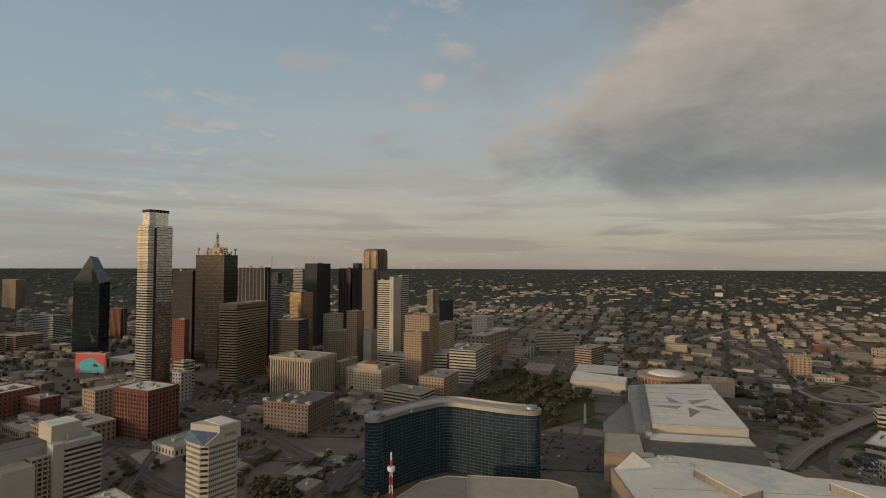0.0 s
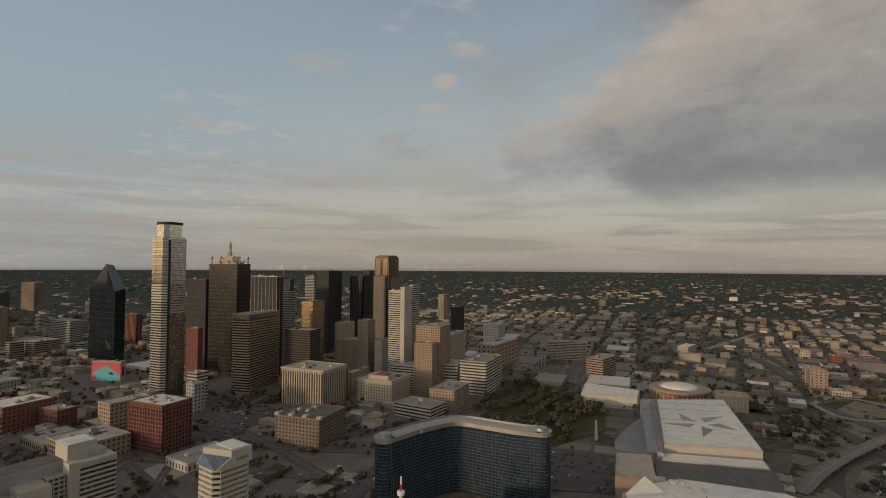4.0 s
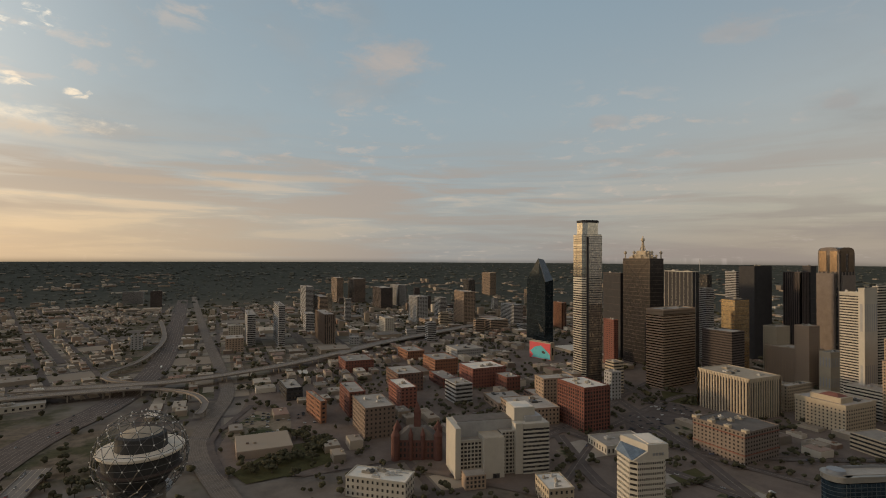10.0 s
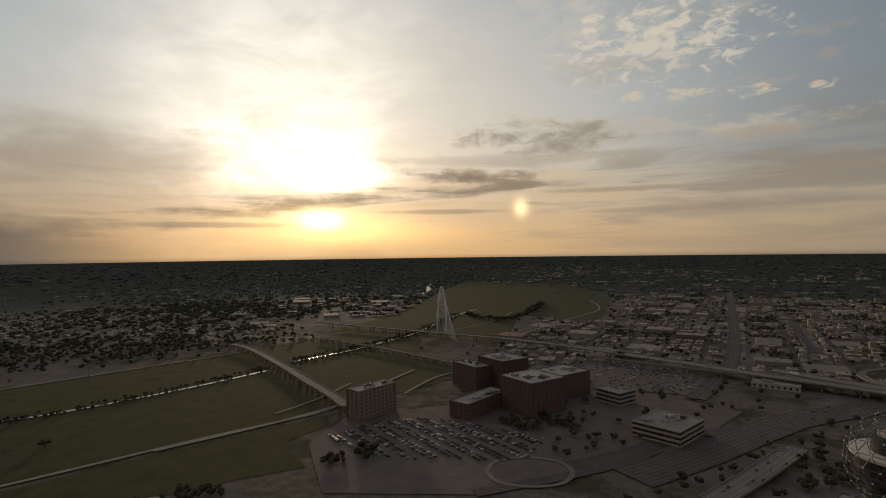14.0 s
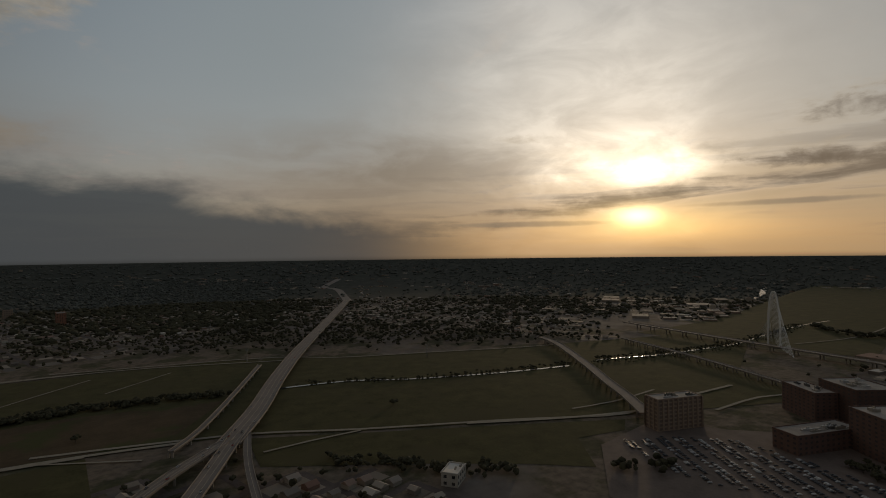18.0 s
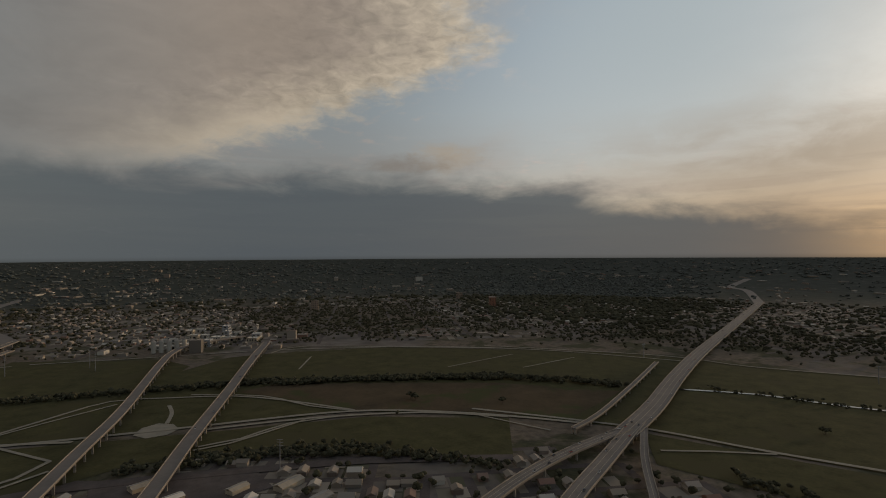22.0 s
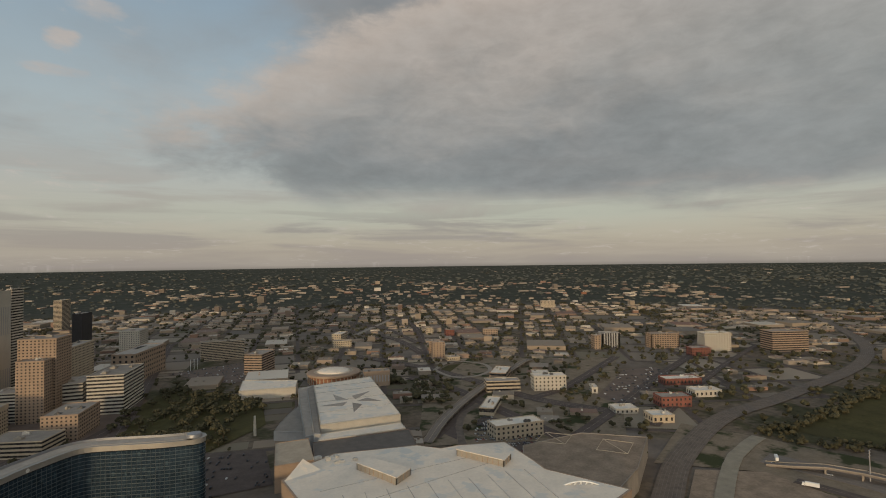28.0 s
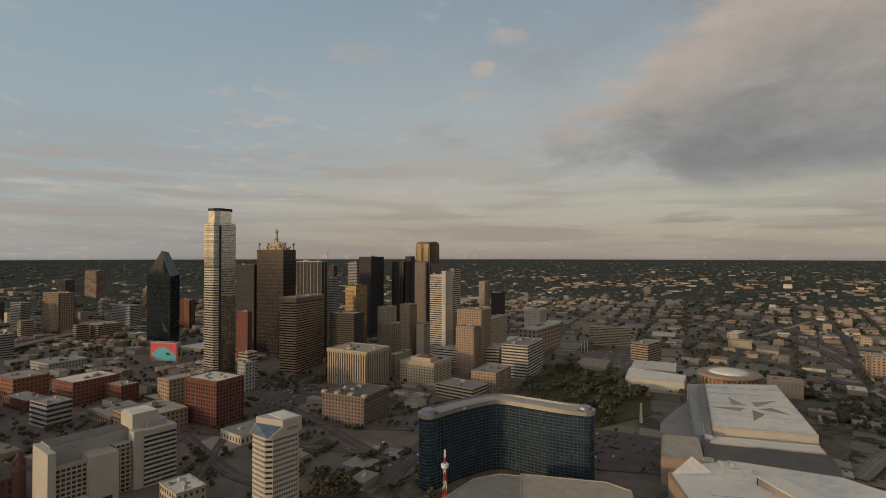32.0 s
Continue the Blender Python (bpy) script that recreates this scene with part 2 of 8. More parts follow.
# soft brown wisps, then the slate bank under its sloping top
lay(n.math("MULTIPLY", soft_glow(157, 9.5, 15, 4), n.step(lumps, 0.35, 0.65)), 0.55, (0.52, 0.42, 0.31))
lay(soft_glow(156, 6, 13, 6, 1.5), 0.35, (0.36, 0.30, 0.24))
crest = n.math("MULTIPLY", n.ramp(n.math("DIVIDE", ROUND, 360.0), [(0.375, (0.0,) * 3), (0.405, (0.06,) * 3), (0.437, (0.125,) * 3), (0.478, (0.20,) * 3), (0.525, (0.285,) * 3), (0.62, (0.29,) * 3), (0.72, (0.40,) * 3), (0.82, (0.40,) * 3)]), 30.0)
slate = n.step(n.math("ADD", n.math("SUBTRACT", crest, EL), n.math("MULTIPLY", n.math("SUBTRACT", lumps, 0.5), 7.0)), -1.6, 2.4)
slate = n.math("MULTIPLY", n.math("MULTIPLY", n.math("MULTIPLY", slate, n.step(ROUND, 138.0, 160.0)), n.step(ROUND, 284.0, 236.0)), n.math("SUBTRACT", 1.0, n.math("MULTIPLY", soft_glow(264, 4.0, 22, 1.0), 0.6)))
slate_colour = n.mix(n.step(ROUND, 142.0, 168.0), (0.28, 0.22, 0.17), n.mix(n.step(ROUND, 205.0, 245.0), (0.108, 0.142, 0.17), (0.138, 0.172, 0.19)))
lay(slate, 0.88, slate_colour)
# the great sunlit cloud over it
brink = n.math("ADD", 184.0, n.math("MULTIPLY", n.math("MAXIMUM", n.math("SUBTRACT", 21.0, EL), 0.0), 2.6))
depth = n.math("ADD", n.math("SUBTRACT", ROUND, brink), n.math("MULTIPLY", n.math("SUBTRACT", ragged, 0.5), 16.0))
great = n.math("MULTIPLY", n.math("MULTIPLY", n.step(depth, -1.0, 8.0), n.step(EL, 7.0, 11.5)), n.step(ROUND, 312.0, 268.0))
great_colour = n.mix(n.step(depth, 0.0, 22.0), (0.80, 0.70, 0.54), (0.45, 0.38, 0.315))
great_colour = n.mix(n.step(ROUND, 206.0, 244.0), great_colour, (0.252, 0.285, 0.303))
rippled = n.math("MULTIPLY", n.math("MULTIPLY", n.step(depth, 34.0, 4.0), n.step(EL, 13.0, 17.0)), n.math("SUBTRACT", ripple, 0.5))
great_colour = n.scale(great_colour, n.math("ADD", 1.0, n.math("ADD", n.math("MULTIPLY", rippled, 1.2), n.math("MULTIPLY", n.math("SUBTRACT", lumps, 0.5), 0.55))))
lay(great, 0.88, great_colour)
lay(cloudlet(190.5, 10.6, 5, 2.0, ragged, 2.4, 1.3), 0.8, (0.56, 0.49, 0.40))
lay(cloudlet(194.5, 9.8, 6, 1.4, ragged, 2.2, 1.5), 0.7, (0.30, 0.265, 0.235))
# the wide cloud deck across from the sun: a slate belly, a paler pink top and a lit ragged brink
belly = n.noise(bent, 3.2, 5, 0.55, 0.5)
hem = n.math("DIVIDE", n.math("SUBTRACT", EL, 14.0), 5.0)
inward = n.math("SUBTRACT", n.math("SUBTRACT", -5.0, n.math("MULTIPLY", n.math("MULTIPLY", hem, hem), 4.0)), AZ)
inward = n.math("ADD", inward, n.math("ADD", n.math("MULTIPLY", n.math("SUBTRACT", belly, 0.5), 26.0), n.math("MULTIPLY", n.math("SUBTRACT", ragged, 0.5), 14.0)))
height = n.math("ADD", EL, n.math("ADD", n.math("MULTIPLY", n.math("SUBTRACT", belly, 0.5), 15.0), n.math("MULTIPLY", n.math("SUBTRACT", lumps, 0.5), 10.0)))
deck = n.math("MULTIPLY", n.math("MULTIPLY", n.step(inward, -1.0, 11.0), n.step(n.math("ADD", EL, n.math("MULTIPLY", n.math("SUBTRACT", belly, 0.5), 5.0)), 5.6, 9.0)), n.step(ROUND, 250.0, 290.0))
deck_colour = n.ramp(n.math("DIVIDE", height, 30.0), [(0.22, (0.196, 0.220, 0.238)), (0.42, (0.220, 0.236, 0.252)), (0.60, (0.302, 0.297, 0.296)), (0.78, (0.372, 0.347, 0.335))])
deck_colour = n.mix(n.math("MULTIPLY", n.step(ROUND, 318.0, 285.0), 0.6), deck_colour, (0.262, 0.285, 0.298))
deck_colour = n.mix(n.math("MULTIPLY", n.math("MULTIPLY", n.step(inward, 22.0, 3.0), n.step(height, 10.0, 17.0)), 0.8), deck_colour, (0.455, 0.40, 0.368))
lay(n.math("MULTIPLY", soft_glow(322, 5.2, 44, 1.5, 1.6), n.step(lumps, 0.30, 0.62)), 0.8, (0.405, 0.44, 0.39))
deck_colour = n.scale(deck_colour, n.math("ADD", 1.0, n.math("ADD", n.math("MULTIPLY", n.math("SUBTRACT", ragged, 0.5), 0.5), n.math("MULTIPLY", n.math("SUBTRACT", lumps, 0.5), 0.35))))
lay(deck, 0.93, deck_colour)
lay(n.math("MULTIPLY", n.step(streak, 0.50, 0.60), soft_glow(322, 3.6, 50, 1.6)), 0.6, (0.265, 0.255, 0.25))
puff_colour = n.ramp(n.math("ADD", lumps, n.math("MULTIPLY", n.math("SUBTRACT", EL, 15.0), 0.02)), [(0.25, (0.30, 0.31, 0.335)), (0.5, (0.37, 0.36, 0.37)), (0.75, (0.49, 0.43, 0.40))])
for az, el, w, h, k in ((15, 21, 5, 1.6, 0.45), (50.5, 20.5, 6, 2.8, 0.6), (27, 14, 2.2, 0.9, 0.4), (1.5, 19.5, 1.6, 1.1, 0.8), (2.5, 17, 3.0, 0.6, 0.6), (-1, 22.5, 3, 1.0, 0.5), (7.5, 13.6, 1.4, 0.8, 0.45)):
    lay(cloudlet(az, el, w, h, ragged, 3.0, 1.15), k, puff_colour)
sky = n.mix(n.step(up, 0.0, -0.02), sky, (0.05, 0.05, 0.045))
back = n.add("ShaderNodeBackground")
n.put(back.inputs[0], sky)
back.inputs[1].default_value = 1.0
n.put(n.add("ShaderNodeOutputWorld").inputs[0], back.outputs[0])

lamp = bpy.data.lights.new("sun", "SUN")
lamp.energy, lamp.angle, lamp.color = 1.6, radians(3), (1.0, 0.76, 0.48)
sun = new("sun", lamp)
sun.matrix_world = look((0, 0, 900), Vector((0, 0, 900)) - TO_SUN)

# ---- materials ----
MATERIALS = {}


def surface(name, colour, rough=0.8, metal=0.0, grain=0.25, size=3.0, spread=0.0, island=0.0, bump=0.0, spots=None, spec=0.3):
    """A procedural surface: two scales of grain, with optional chance tints for each object or each loose piece."""
    mat = bpy.data.materials.new(name)
    mat.use_nodes = True
    m = Nodes(mat.node_tree)
    place = m.add("ShaderNodeTexCoord").outputs["Object"]
    a = m.noise(place, 1.0 / size, 5, 0.6)
    b = m.noise(place, 7.0 / size, 3, 0.6)
    f = m.math("ADD", m.math("MULTIPLY", a, 0.65), m.math("MULTIPLY", b, 0.35))
    dark = tuple(c * (1 - grain) for c in colour)
    light = tuple(min(1, c * (1 + grain)) for c in colour)
    col = m.ramp(f, [(0.3, dark), (0.7, light)])
    if spots:
        col = m.mix(m.step(m.noise(place, spots[1], 4, 0.6), 0.52, 0.62), col, spots[0])
    if spread:
        info = m.add("ShaderNodeObjectInfo").outputs["Random"]
        col = m.mix(1.0, col, m.ramp(info, [(0, (1 - spread,) * 3), (1, (1 + spread,) * 3)]), "MULTIPLY")
    if island:
        rnd = m.add("ShaderNodeNewGeometry").outputs["Random Per Island"]
        if isinstance(island, list):
            col = m.mix(0.85, col, m.ramp(rnd, island))
        else:
            col = m.mix(1.0, col, m.ramp(rnd, [(0, (1 - island,) * 3), (1, (1 + island,) * 3)]), "MULTIPLY")
    shader = m.add("ShaderNodeBsdfPrincipled")
    m.put(shader.inputs["Base Color"], col)
    shader.inputs["Metallic"].default_value = metal
    shader.inputs["Specular IOR Level"].default_value = spec
    m.put(shader.inputs["Roughness"], m.math("ADD", rough - 0.08, m.math("MULTIPLY", b, 0.16)))
    if bump:
        node = m.add("ShaderNodeBump")
        node.inputs["Strength"].default_value, node.inputs["Distance"].default_value = 0.6, bump
        m.put(node.inputs["Height"], b)
        m.put(shader.inputs["Normal"], node.outputs[0])
    m.put(m.add("ShaderNodeOutputMaterial").inputs[0], shader.outputs[0])
    MATERIALS[name] = mat
    return mat


def glass(name, colour, rough=0.12, metal=0.75, pane=(2.3, 2.3, 3.7), vary=1.0):
    """Curtain glass: every pane differs a little in tint and polish, as blinds and rooms behind it do."""
    mat = surface(name, colour, rough, metal, 0.30, 9.0, spread=0.2)
    m = Nodes(mat.node_tree, False)
    shader = next(q for q in m.tree.nodes if q.type == "BSDF_PRINCIPLED")
    old = shader.inputs["Base Color"].links[0].from_socket
    place = m.vmath("ADD", m.add("ShaderNodeTexCoord").outputs["Object"], (0.37, 0.41, 0.2))
    cell = m.add("ShaderNodeTexWhiteNoise")
    m.put(cell.inputs["Vector"], m.vmath("SNAP", place, pane))
    tint = m.ramp(cell.outputs["Value"], [(0.0, (0.55,) * 3), (0.7, (1.05,) * 3), (0.93, (1.5, 1.4, 1.25)), (1.0, (3.0, 2.7, 2.2))])
    m.put(shader.inputs["Base Color"], m.mix(vary, old, tint, "MULTIPLY"))
    return mat


surface("asphalt", (0.110, 0.086, 0.075), 0.9, grain=0.3, size=14, spec=0.15)
surface("pavement", (0.160, 0.121, 0.099), 0.9, grain=0.25, size=20, spec=0.15)
surface("concrete", (0.29, 0.245, 0.20), 0.85, grain=0.2, size=12)
surface("road_deck", (0.200, 0.165, 0.138), 0.88, grain=0.2, size=18)
surface("path_gravel", (0.27, 0.235, 0.18), 0.95, grain=0.2, size=10)
surface("dirt", (0.250, 0.187, 0.135), 0.95, grain=0.4, size=16)
surface("grass", (0.077, 0.069, 0.032), 0.95, grain=0.38, size=26, spots=((0.078, 0.068, 0.034), 0.012), spec=0.05)
surface("grass_dry", (0.092, 0.066, 0.040), 0.95, grain=0.3, size=40, spots=((0.07, 0.07, 0.03), 0.01), spec=0.05)
surface("water", (0.05, 0.055, 0.05), 0.2, grain=0.1, size=30, spec=1.0)
surface("leaf", (0.064, 0.058, 0.034), 0.9, grain=0.35, size=4, island=0.35, spec=0.1)
# paler, bluer copy of leaf: distance haze put into the colour
surface("leaf_hazed", (0.112, 0.114, 0.098), 0.95, grain=0.2, size=40, island=0.2, spec=0.05)
surface("bark", (0.10, 0.075, 0.055), 0.95, grain=0.3, size=1)
surface("stone_white", (0.46, 0.415, 0.35), 0.75, grain=0.10, size=12)
surface("stone_cream", (0.42, 0.345, 0.255), 0.8, grain=0.14, size=10)
surface("stone_tan", (0.33, 0.238, 0.172), 0.8, grain=0.16, size=10)
surface("stone_brown", (0.20, 0.145, 0.112), 0.8, grain=0.2, size=8)
surface("stone_dusk", (0.19, 0.152, 0.128), 0.8, grain=0.18, size=9)
surface("stone_grey", (0.34, 0.33, 0.32), 0.8, grain=0.15, size=10)
surface("granite_brown", (0.088, 0.068, 0.062), 0.6, grain=0.2, size=10, spec=0.15)
surface("granite_dark", (0.043, 0.040, 0.041), 0.6, grain=0.2, size=10, spec=0.15)
surface("brick_red", (0.200, 0.078, 0.058), 0.85, grain=0.22, size=8, spread=0.2)
surface("brick_orange", (0.27, 0.125, 0.075), 0.85, grain=0.2, size=8, spread=0.15)
surface("brick_dark", (0.150, 0.090, 0.070), 0.85, grain=0.22, size=8, spread=0.15)
surface("roof_white", (0.74, 0.645, 0.535), 0.8, grain=0.13, size=18, spots=((0.61, 0.575, 0.52), 0.05))
surface("roof_grey", (0.32, 0.280, 0.240), 0.9, grain=0.22, size=10, spread=0.25)
surface("roof_dark", (0.135, 0.115, 0.10), 0.9, grain=0.25, size=10)
surface("roof_tan", (0.40, 0.33, 0.25), 0.9, grain=0.2, size=10)
surface("steel", (0.30, 0.30, 0.31), 0.45, metal=0.6, grain=0.12, size=4)
surface("steel_white", (0.74, 0.72, 0.68), 0.5, grain=0.08, size=4)
surface("rail_ballast", (0.145, 0.115, 0.093), 0.95, grain=0.35, size=8)
surface("steel_dark", (0.11, 0.105, 0.10), 0.5, metal=0.3, grain=0.12, size=4)
surface("tower_concrete", (0.17, 0.15, 0.13), 0.85, grain=0.2, size=8)
surface("verge", (0.215, 0.170, 0.124), 0.95, grain=0.3, size=16, spots=((0.05, 0.055, 0.026), 0.022), spec=0.1)
surface("silver_panel", (0.46, 0.44, 0.39), 0.38, metal=0.55, grain=0.1, size=20)
surface("sandstone_red", (0.125, 0.056, 0.045), 0.85, grain=0.25, size=5)
surface("red_paint", (0.45, 0.05, 0.04), 0.6, grain=0.1)
surface("pink_paint", (0.62, 0.10, 0.11), 0.8, grain=0.1)
surface("teal_paint", (0.10, 0.42, 0.47), 0.8, grain=0.15)
surface("black_paint", (0.045, 0.043, 0.042), 0.7, grain=0.1)
surface("plant_equipment", (0.42, 0.40, 0.37), 0.7, grain=0.2, size=3)
glass("glass_dark", (0.080, 0.075, 0.074), 0.14, 0.35)
glass("glass_brown", (0.062, 0.055, 0.054), 0.16, 0.35, vary=0.45)
glass("glass_blue", (0.036, 0.062, 0.088), 0.14, 0.45, (1.7, 1.7, 3.0), vary=0.7)
glass("glass_silver", (0.60, 0.57, 0.50), 0.16, 0.92, vary=0.15)
# gold tint: sunset mirrored in dark glass, put into the base colour
glass("glass_sunset", (0.60, 0.46, 0.29), 0.2, 0.85, vary=0.15)
glass("glass_sky", (0.14, 0.165, 0.19), 0.12, 0.6, vary=0.25)
glass("glass_green", (0.030, 0.042, 0.050), 0.10, 0.5)
CITY_TINTS = [(0.0, (0.42, 0.355, 0.28)), (0.2, (0.21, 0.168, 0.13)), (0.4, (0.31, 0.235, 0.168)), (0.55, (0.27, 0.225, 0.185)), (0.68, (0.13, 0.106, 0.087)), (0.80, (0.22, 0.105, 0.070)), (0.9, (0.385, 0.325, 0.26)), (1.0, (0.66, 0.59, 0.50))]
surface("roof_panel", (0.29, 0.255, 0.21), 0.7, grain=0.15, size=4)
surface("hotel_frame", (0.095, 0.115, 0.125), 0.5, metal=0.3, grain=0.1, size=6)
surface("crown_metal", (0.33, 0.305, 0.27), 0.45, metal=0.4, grain=0.12, size=8)
# silver glass toned down for shade, then browned for mirrored neighbours
glass("glass_silver_shaded", (0.44, 0.425, 0.40), 0.2, 0.75, vary=0.2)
glass("glass_silver_mirroring", (0.24, 0.21, 0.185), 0.24, 0.7, vary=0.55)
glass("glass_bronze", (0.125, 0.09, 0.064), 0.22, 0.75, vary=0.3)
surface("city_mixed", (0.36, 0.31, 0.25), 0.85, grain=0.15, size=10, island=CITY_TINTS)


def ground_material():
    """Town ground: tree cover, dry soil and paving in patches."""
    mat = bpy.data.materials.new("ground")
    mat.use_nodes = True
    m = Nodes(mat.node_tree)
    place = m.add("ShaderNodeTexCoord").outputs["Object"]
    large = m.noise(place, 0.0022, 6, 0.6)
    mid = m.noise(place, 0.012, 5, 0.65)
    small = m.noise(place, 0.09, 4, 0.6)
    soil = m.ramp(small, [(0.3, (0.105, 0.083, 0.063)), (0.7, (0.210, 0.163, 0.121))])
    green = m.ramp(small, [(0.3, (0.053, 0.050, 0.029)), (0.7, (0.100, 0.091, 0.052))])
    grey = m.ramp(mid, [(0.35, (0.115, 0.096, 0.083)), (0.65, (0.235, 0.196, 0.163))])
    col = m.mix(m.step(mid, 0.46, 0.58), soil, green)
    col = m.mix(m.step(large, 0.50, 0.58), col, grey)
    far = m.step(m.vmath("DOT_PRODUCT", m.vmath("MULTIPLY", place, (1e-3, 1e-3, 0)), m.vmath("MULTIPLY", place, (1e-3, 1e-3, 0))), 3.0, 9.0)
    wood = m.ramp(m.noise(place, 0.02, 6, 0.7), [(0.35, (0.046, 0.049, 0.039)), (0.60, (0.066, 0.068, 0.056)), (0.74, (0.19, 0.17, 0.145))])
    col = m.mix(far, col, wood)
    shader = m.add("ShaderNodeBsdfPrincipled")
    m.put(shader.inputs["Base Color"], col)
    shader.inputs["Roughness"].default_value = 0.95
    shader.inputs["Specular IOR Level"].default_value = 0.05
    m.put(m.add("ShaderNodeOutputMaterial").inputs[0], shader.outputs[0])
    MATERIALS["ground"] = mat


ground_material()

# ---- mesh tools ----
class Geo:
    """Gathers points and faces of one mesh."""

    def __init__(self):
        self.v, self.f = [], []

    def poly(self, pts):
        k = len(self.v)
        self.v += [tuple(p) for p in pts]
        self.f.append(tuple(range(k, k + len(pts))))
        return self

    def box(self, x0, y0, z0, x1, y1, z1):
        return self.prism([(x0, y0), (x1, y0), (x1, y1), (x0, y1)], z0, z1)

    def prism(self, ring, z0, z1, top=None):
        """A closed upright prism over a ring of points (anticlockwise); top: another ring for its upper end."""
        k, c = len(self.v), len(ring)
        self.v += [(x, y, z0) for x, y in ring] + [(x, y, z1) for x, y in (top or ring)]
        self.f += [(k + i, k + (i + 1) % c, k + c + (i + 1) % c, k + c + i) for i in range(c)]
        self.f += [tuple(range(k + c, k + 2 * c)), tuple(range(k + c - 1, k - 1, -1))]
        return self

    def bar(self, a, b, r, sides=5):
        """A round bar from a to b."""
        a, b = Vector(a), Vector(b)
        q = (b - a).to_track_quat("Z", "Y")
        k = len(self.v)
        for end in (a, b):
            self.v += [tuple(end + q @ Vector((r * cos(2 * pi * i / sides), r * sin(2 * pi * i / sides), 0))) for i in range(sides)]
        self.f += [(k + i, k + (i + 1) % sides, k + sides + (i + 1) % sides, k + sides + i) for i in range(sides)]
        self.f += [tuple(range(k + sides - 1, k - 1, -1)), tuple(range(k + sides, k + 2 * sides))]
        return self

    def lathe(self, profile, sides=24, x=0, y=0):
        """A turned body: rings of (radius, height) from the bottom up."""
        k = len(self.v)
        for r, z in profile:
            self.v += [(x + r * cos(2 * pi * i / sides), y + r * sin(2 * pi * i / sides), z) for i in range(sides)]
        for j in range(len(profile) - 1):
            self.f += [(k + j * sides + i, k + j * sides + (i + 1) % sides, k + (j + 1) * sides + (i + 1) % sides, k + (j + 1) * sides + i) for i in range(sides)]
        self.f += [tuple(range(k + sides - 1, k - 1, -1)), tuple(range(k + (len(profile) - 1) * sides, k + len(profile) * sides))]
        return self

    def mesh(self, name, material, smooth=False):
        me = bpy.data.meshes.new(name)
        me.from_pydata(self.v, [], self.f)
        me.materials.append(MATERIALS[material])
        if smooth:
            me.shade_smooth()
        return me


def thing(name, x, y, z=0.0, turn=0.0, label="", category="", group="", kind=""):
    ob = new(name)
    ob.matrix_world = pose(x, y, z, 0, 0, turn)
    ob.empty_display_size = 1
    return tagged(ob, label, category, group, kind)


def part(name, geo, material, parent=None, label="", smooth=False):
    """One mesh object under a thing or a part; geo is a Geo or a ready mesh."""
    ob = new(name, geo.mesh(name, material, smooth) if isinstance(geo, Geo) else geo)
    ob.parent = parent
    return tagged(ob, label) if label else ob


def single(name, geo, material, label="", category="", group="", kind="", smooth=False):
    return tagged(part(name, geo, material, None, "", smooth), label, category, group, kind)


EYE_Z, NEAR_R, SPAN = 208.0, 2600.0, 2200.0


def rise(r):
    """Height of the far land at plan distance r, where the miles behind are drawn together below the horizon."""
    if r <= NEAR_R:
        return 0.0
    q = min((r - NEAR_R) / SPAN, 0.98)
    return EYE_Z * (1 - r / (NEAR_R + SPAN * q / (1 - q)))


def drawn(d):
    """The plan distance and the size factor of a thing that really stands d metres off."""
    if d <= NEAR_R:
        return d, 1.0
    r = NEAR_R + SPAN * (1 - 1 / (1 + (d - NEAR_R) / SPAN))
    return r, r / d


def polar(az, d):
    r, k = drawn(d)
    return -sin(radians(az)) * r, cos(radians(az)) * r, rise(r), k


CELL = 120.0


class Plan:
    """Things on the plan, sorted into square cells for quick search; reach: the box of a thing."""

    def __init__(self, reach):
        self.reach, self.cells, self.all = reach, collections.defaultdict(list), []

    def append(self, item):
        self.all.append(item)
        x0, y0, x1, y1 = self.reach(item)
        for i in range(int(x0 // CELL), int(x1 // CELL) + 1):
            for j in range(int(y0 // CELL), int(y1 // CELL) + 1):
                self.cells[i, j].append(item)

    def near(self, x, y):
        return self.cells.get((int(x // CELL), int(y // CELL)), ())


# (x, y, radius) of what stands already, road segments (ax, ay, bx, by, half width), outlines kept free of houses
TAKEN = Plan(lambda p: (p[0] - p[2] - 40, p[1] - p[2] - 40, p[0] + p[2] + 40, p[1] + p[2] + 40))
LINES = Plan(lambda p: (min(p[0], p[2]) - p[4] - 40, min(p[1], p[3]) - p[4] - 40, max(p[0], p[2]) + p[4] + 40, max(p[1], p[3]) + p[4] + 40))
FIELDS = Plan(lambda r: (min(p[0] for p in r), min(p[1] for p in r), max(p[0] for p in r), max(p[1] for p in r)))


def inside(ring, x, y):
    c = False
    for (ax, ay), (bx, by) in zip(ring, ring[1:] + ring[:1]):
        if (ay > y) != (by > y) and x < (bx - ax) * (y - ay) / (by - ay) + ax:
            c = not c
    return c


def free(x, y, r):
    for ax, ay, q in TAKEN.near(x, y):
        if (x - ax) ** 2 + (y - ay) ** 2 < (r + q) ** 2:
            return False
    for ax, ay, bx, by, w in LINES.near(x, y):
        dx, dy = bx - ax, by - ay
        s = max(0, min(1, ((x - ax) * dx + (y - ay) * dy) / (dx * dx + dy * dy + 1e-6)))
        if (x - ax - s * dx) ** 2 + (y - ay - s * dy) ** 2 < (w + r) ** 2:
            return False
    return not any(inside(ring, x, y) for ring in FIELDS.near(x, y))


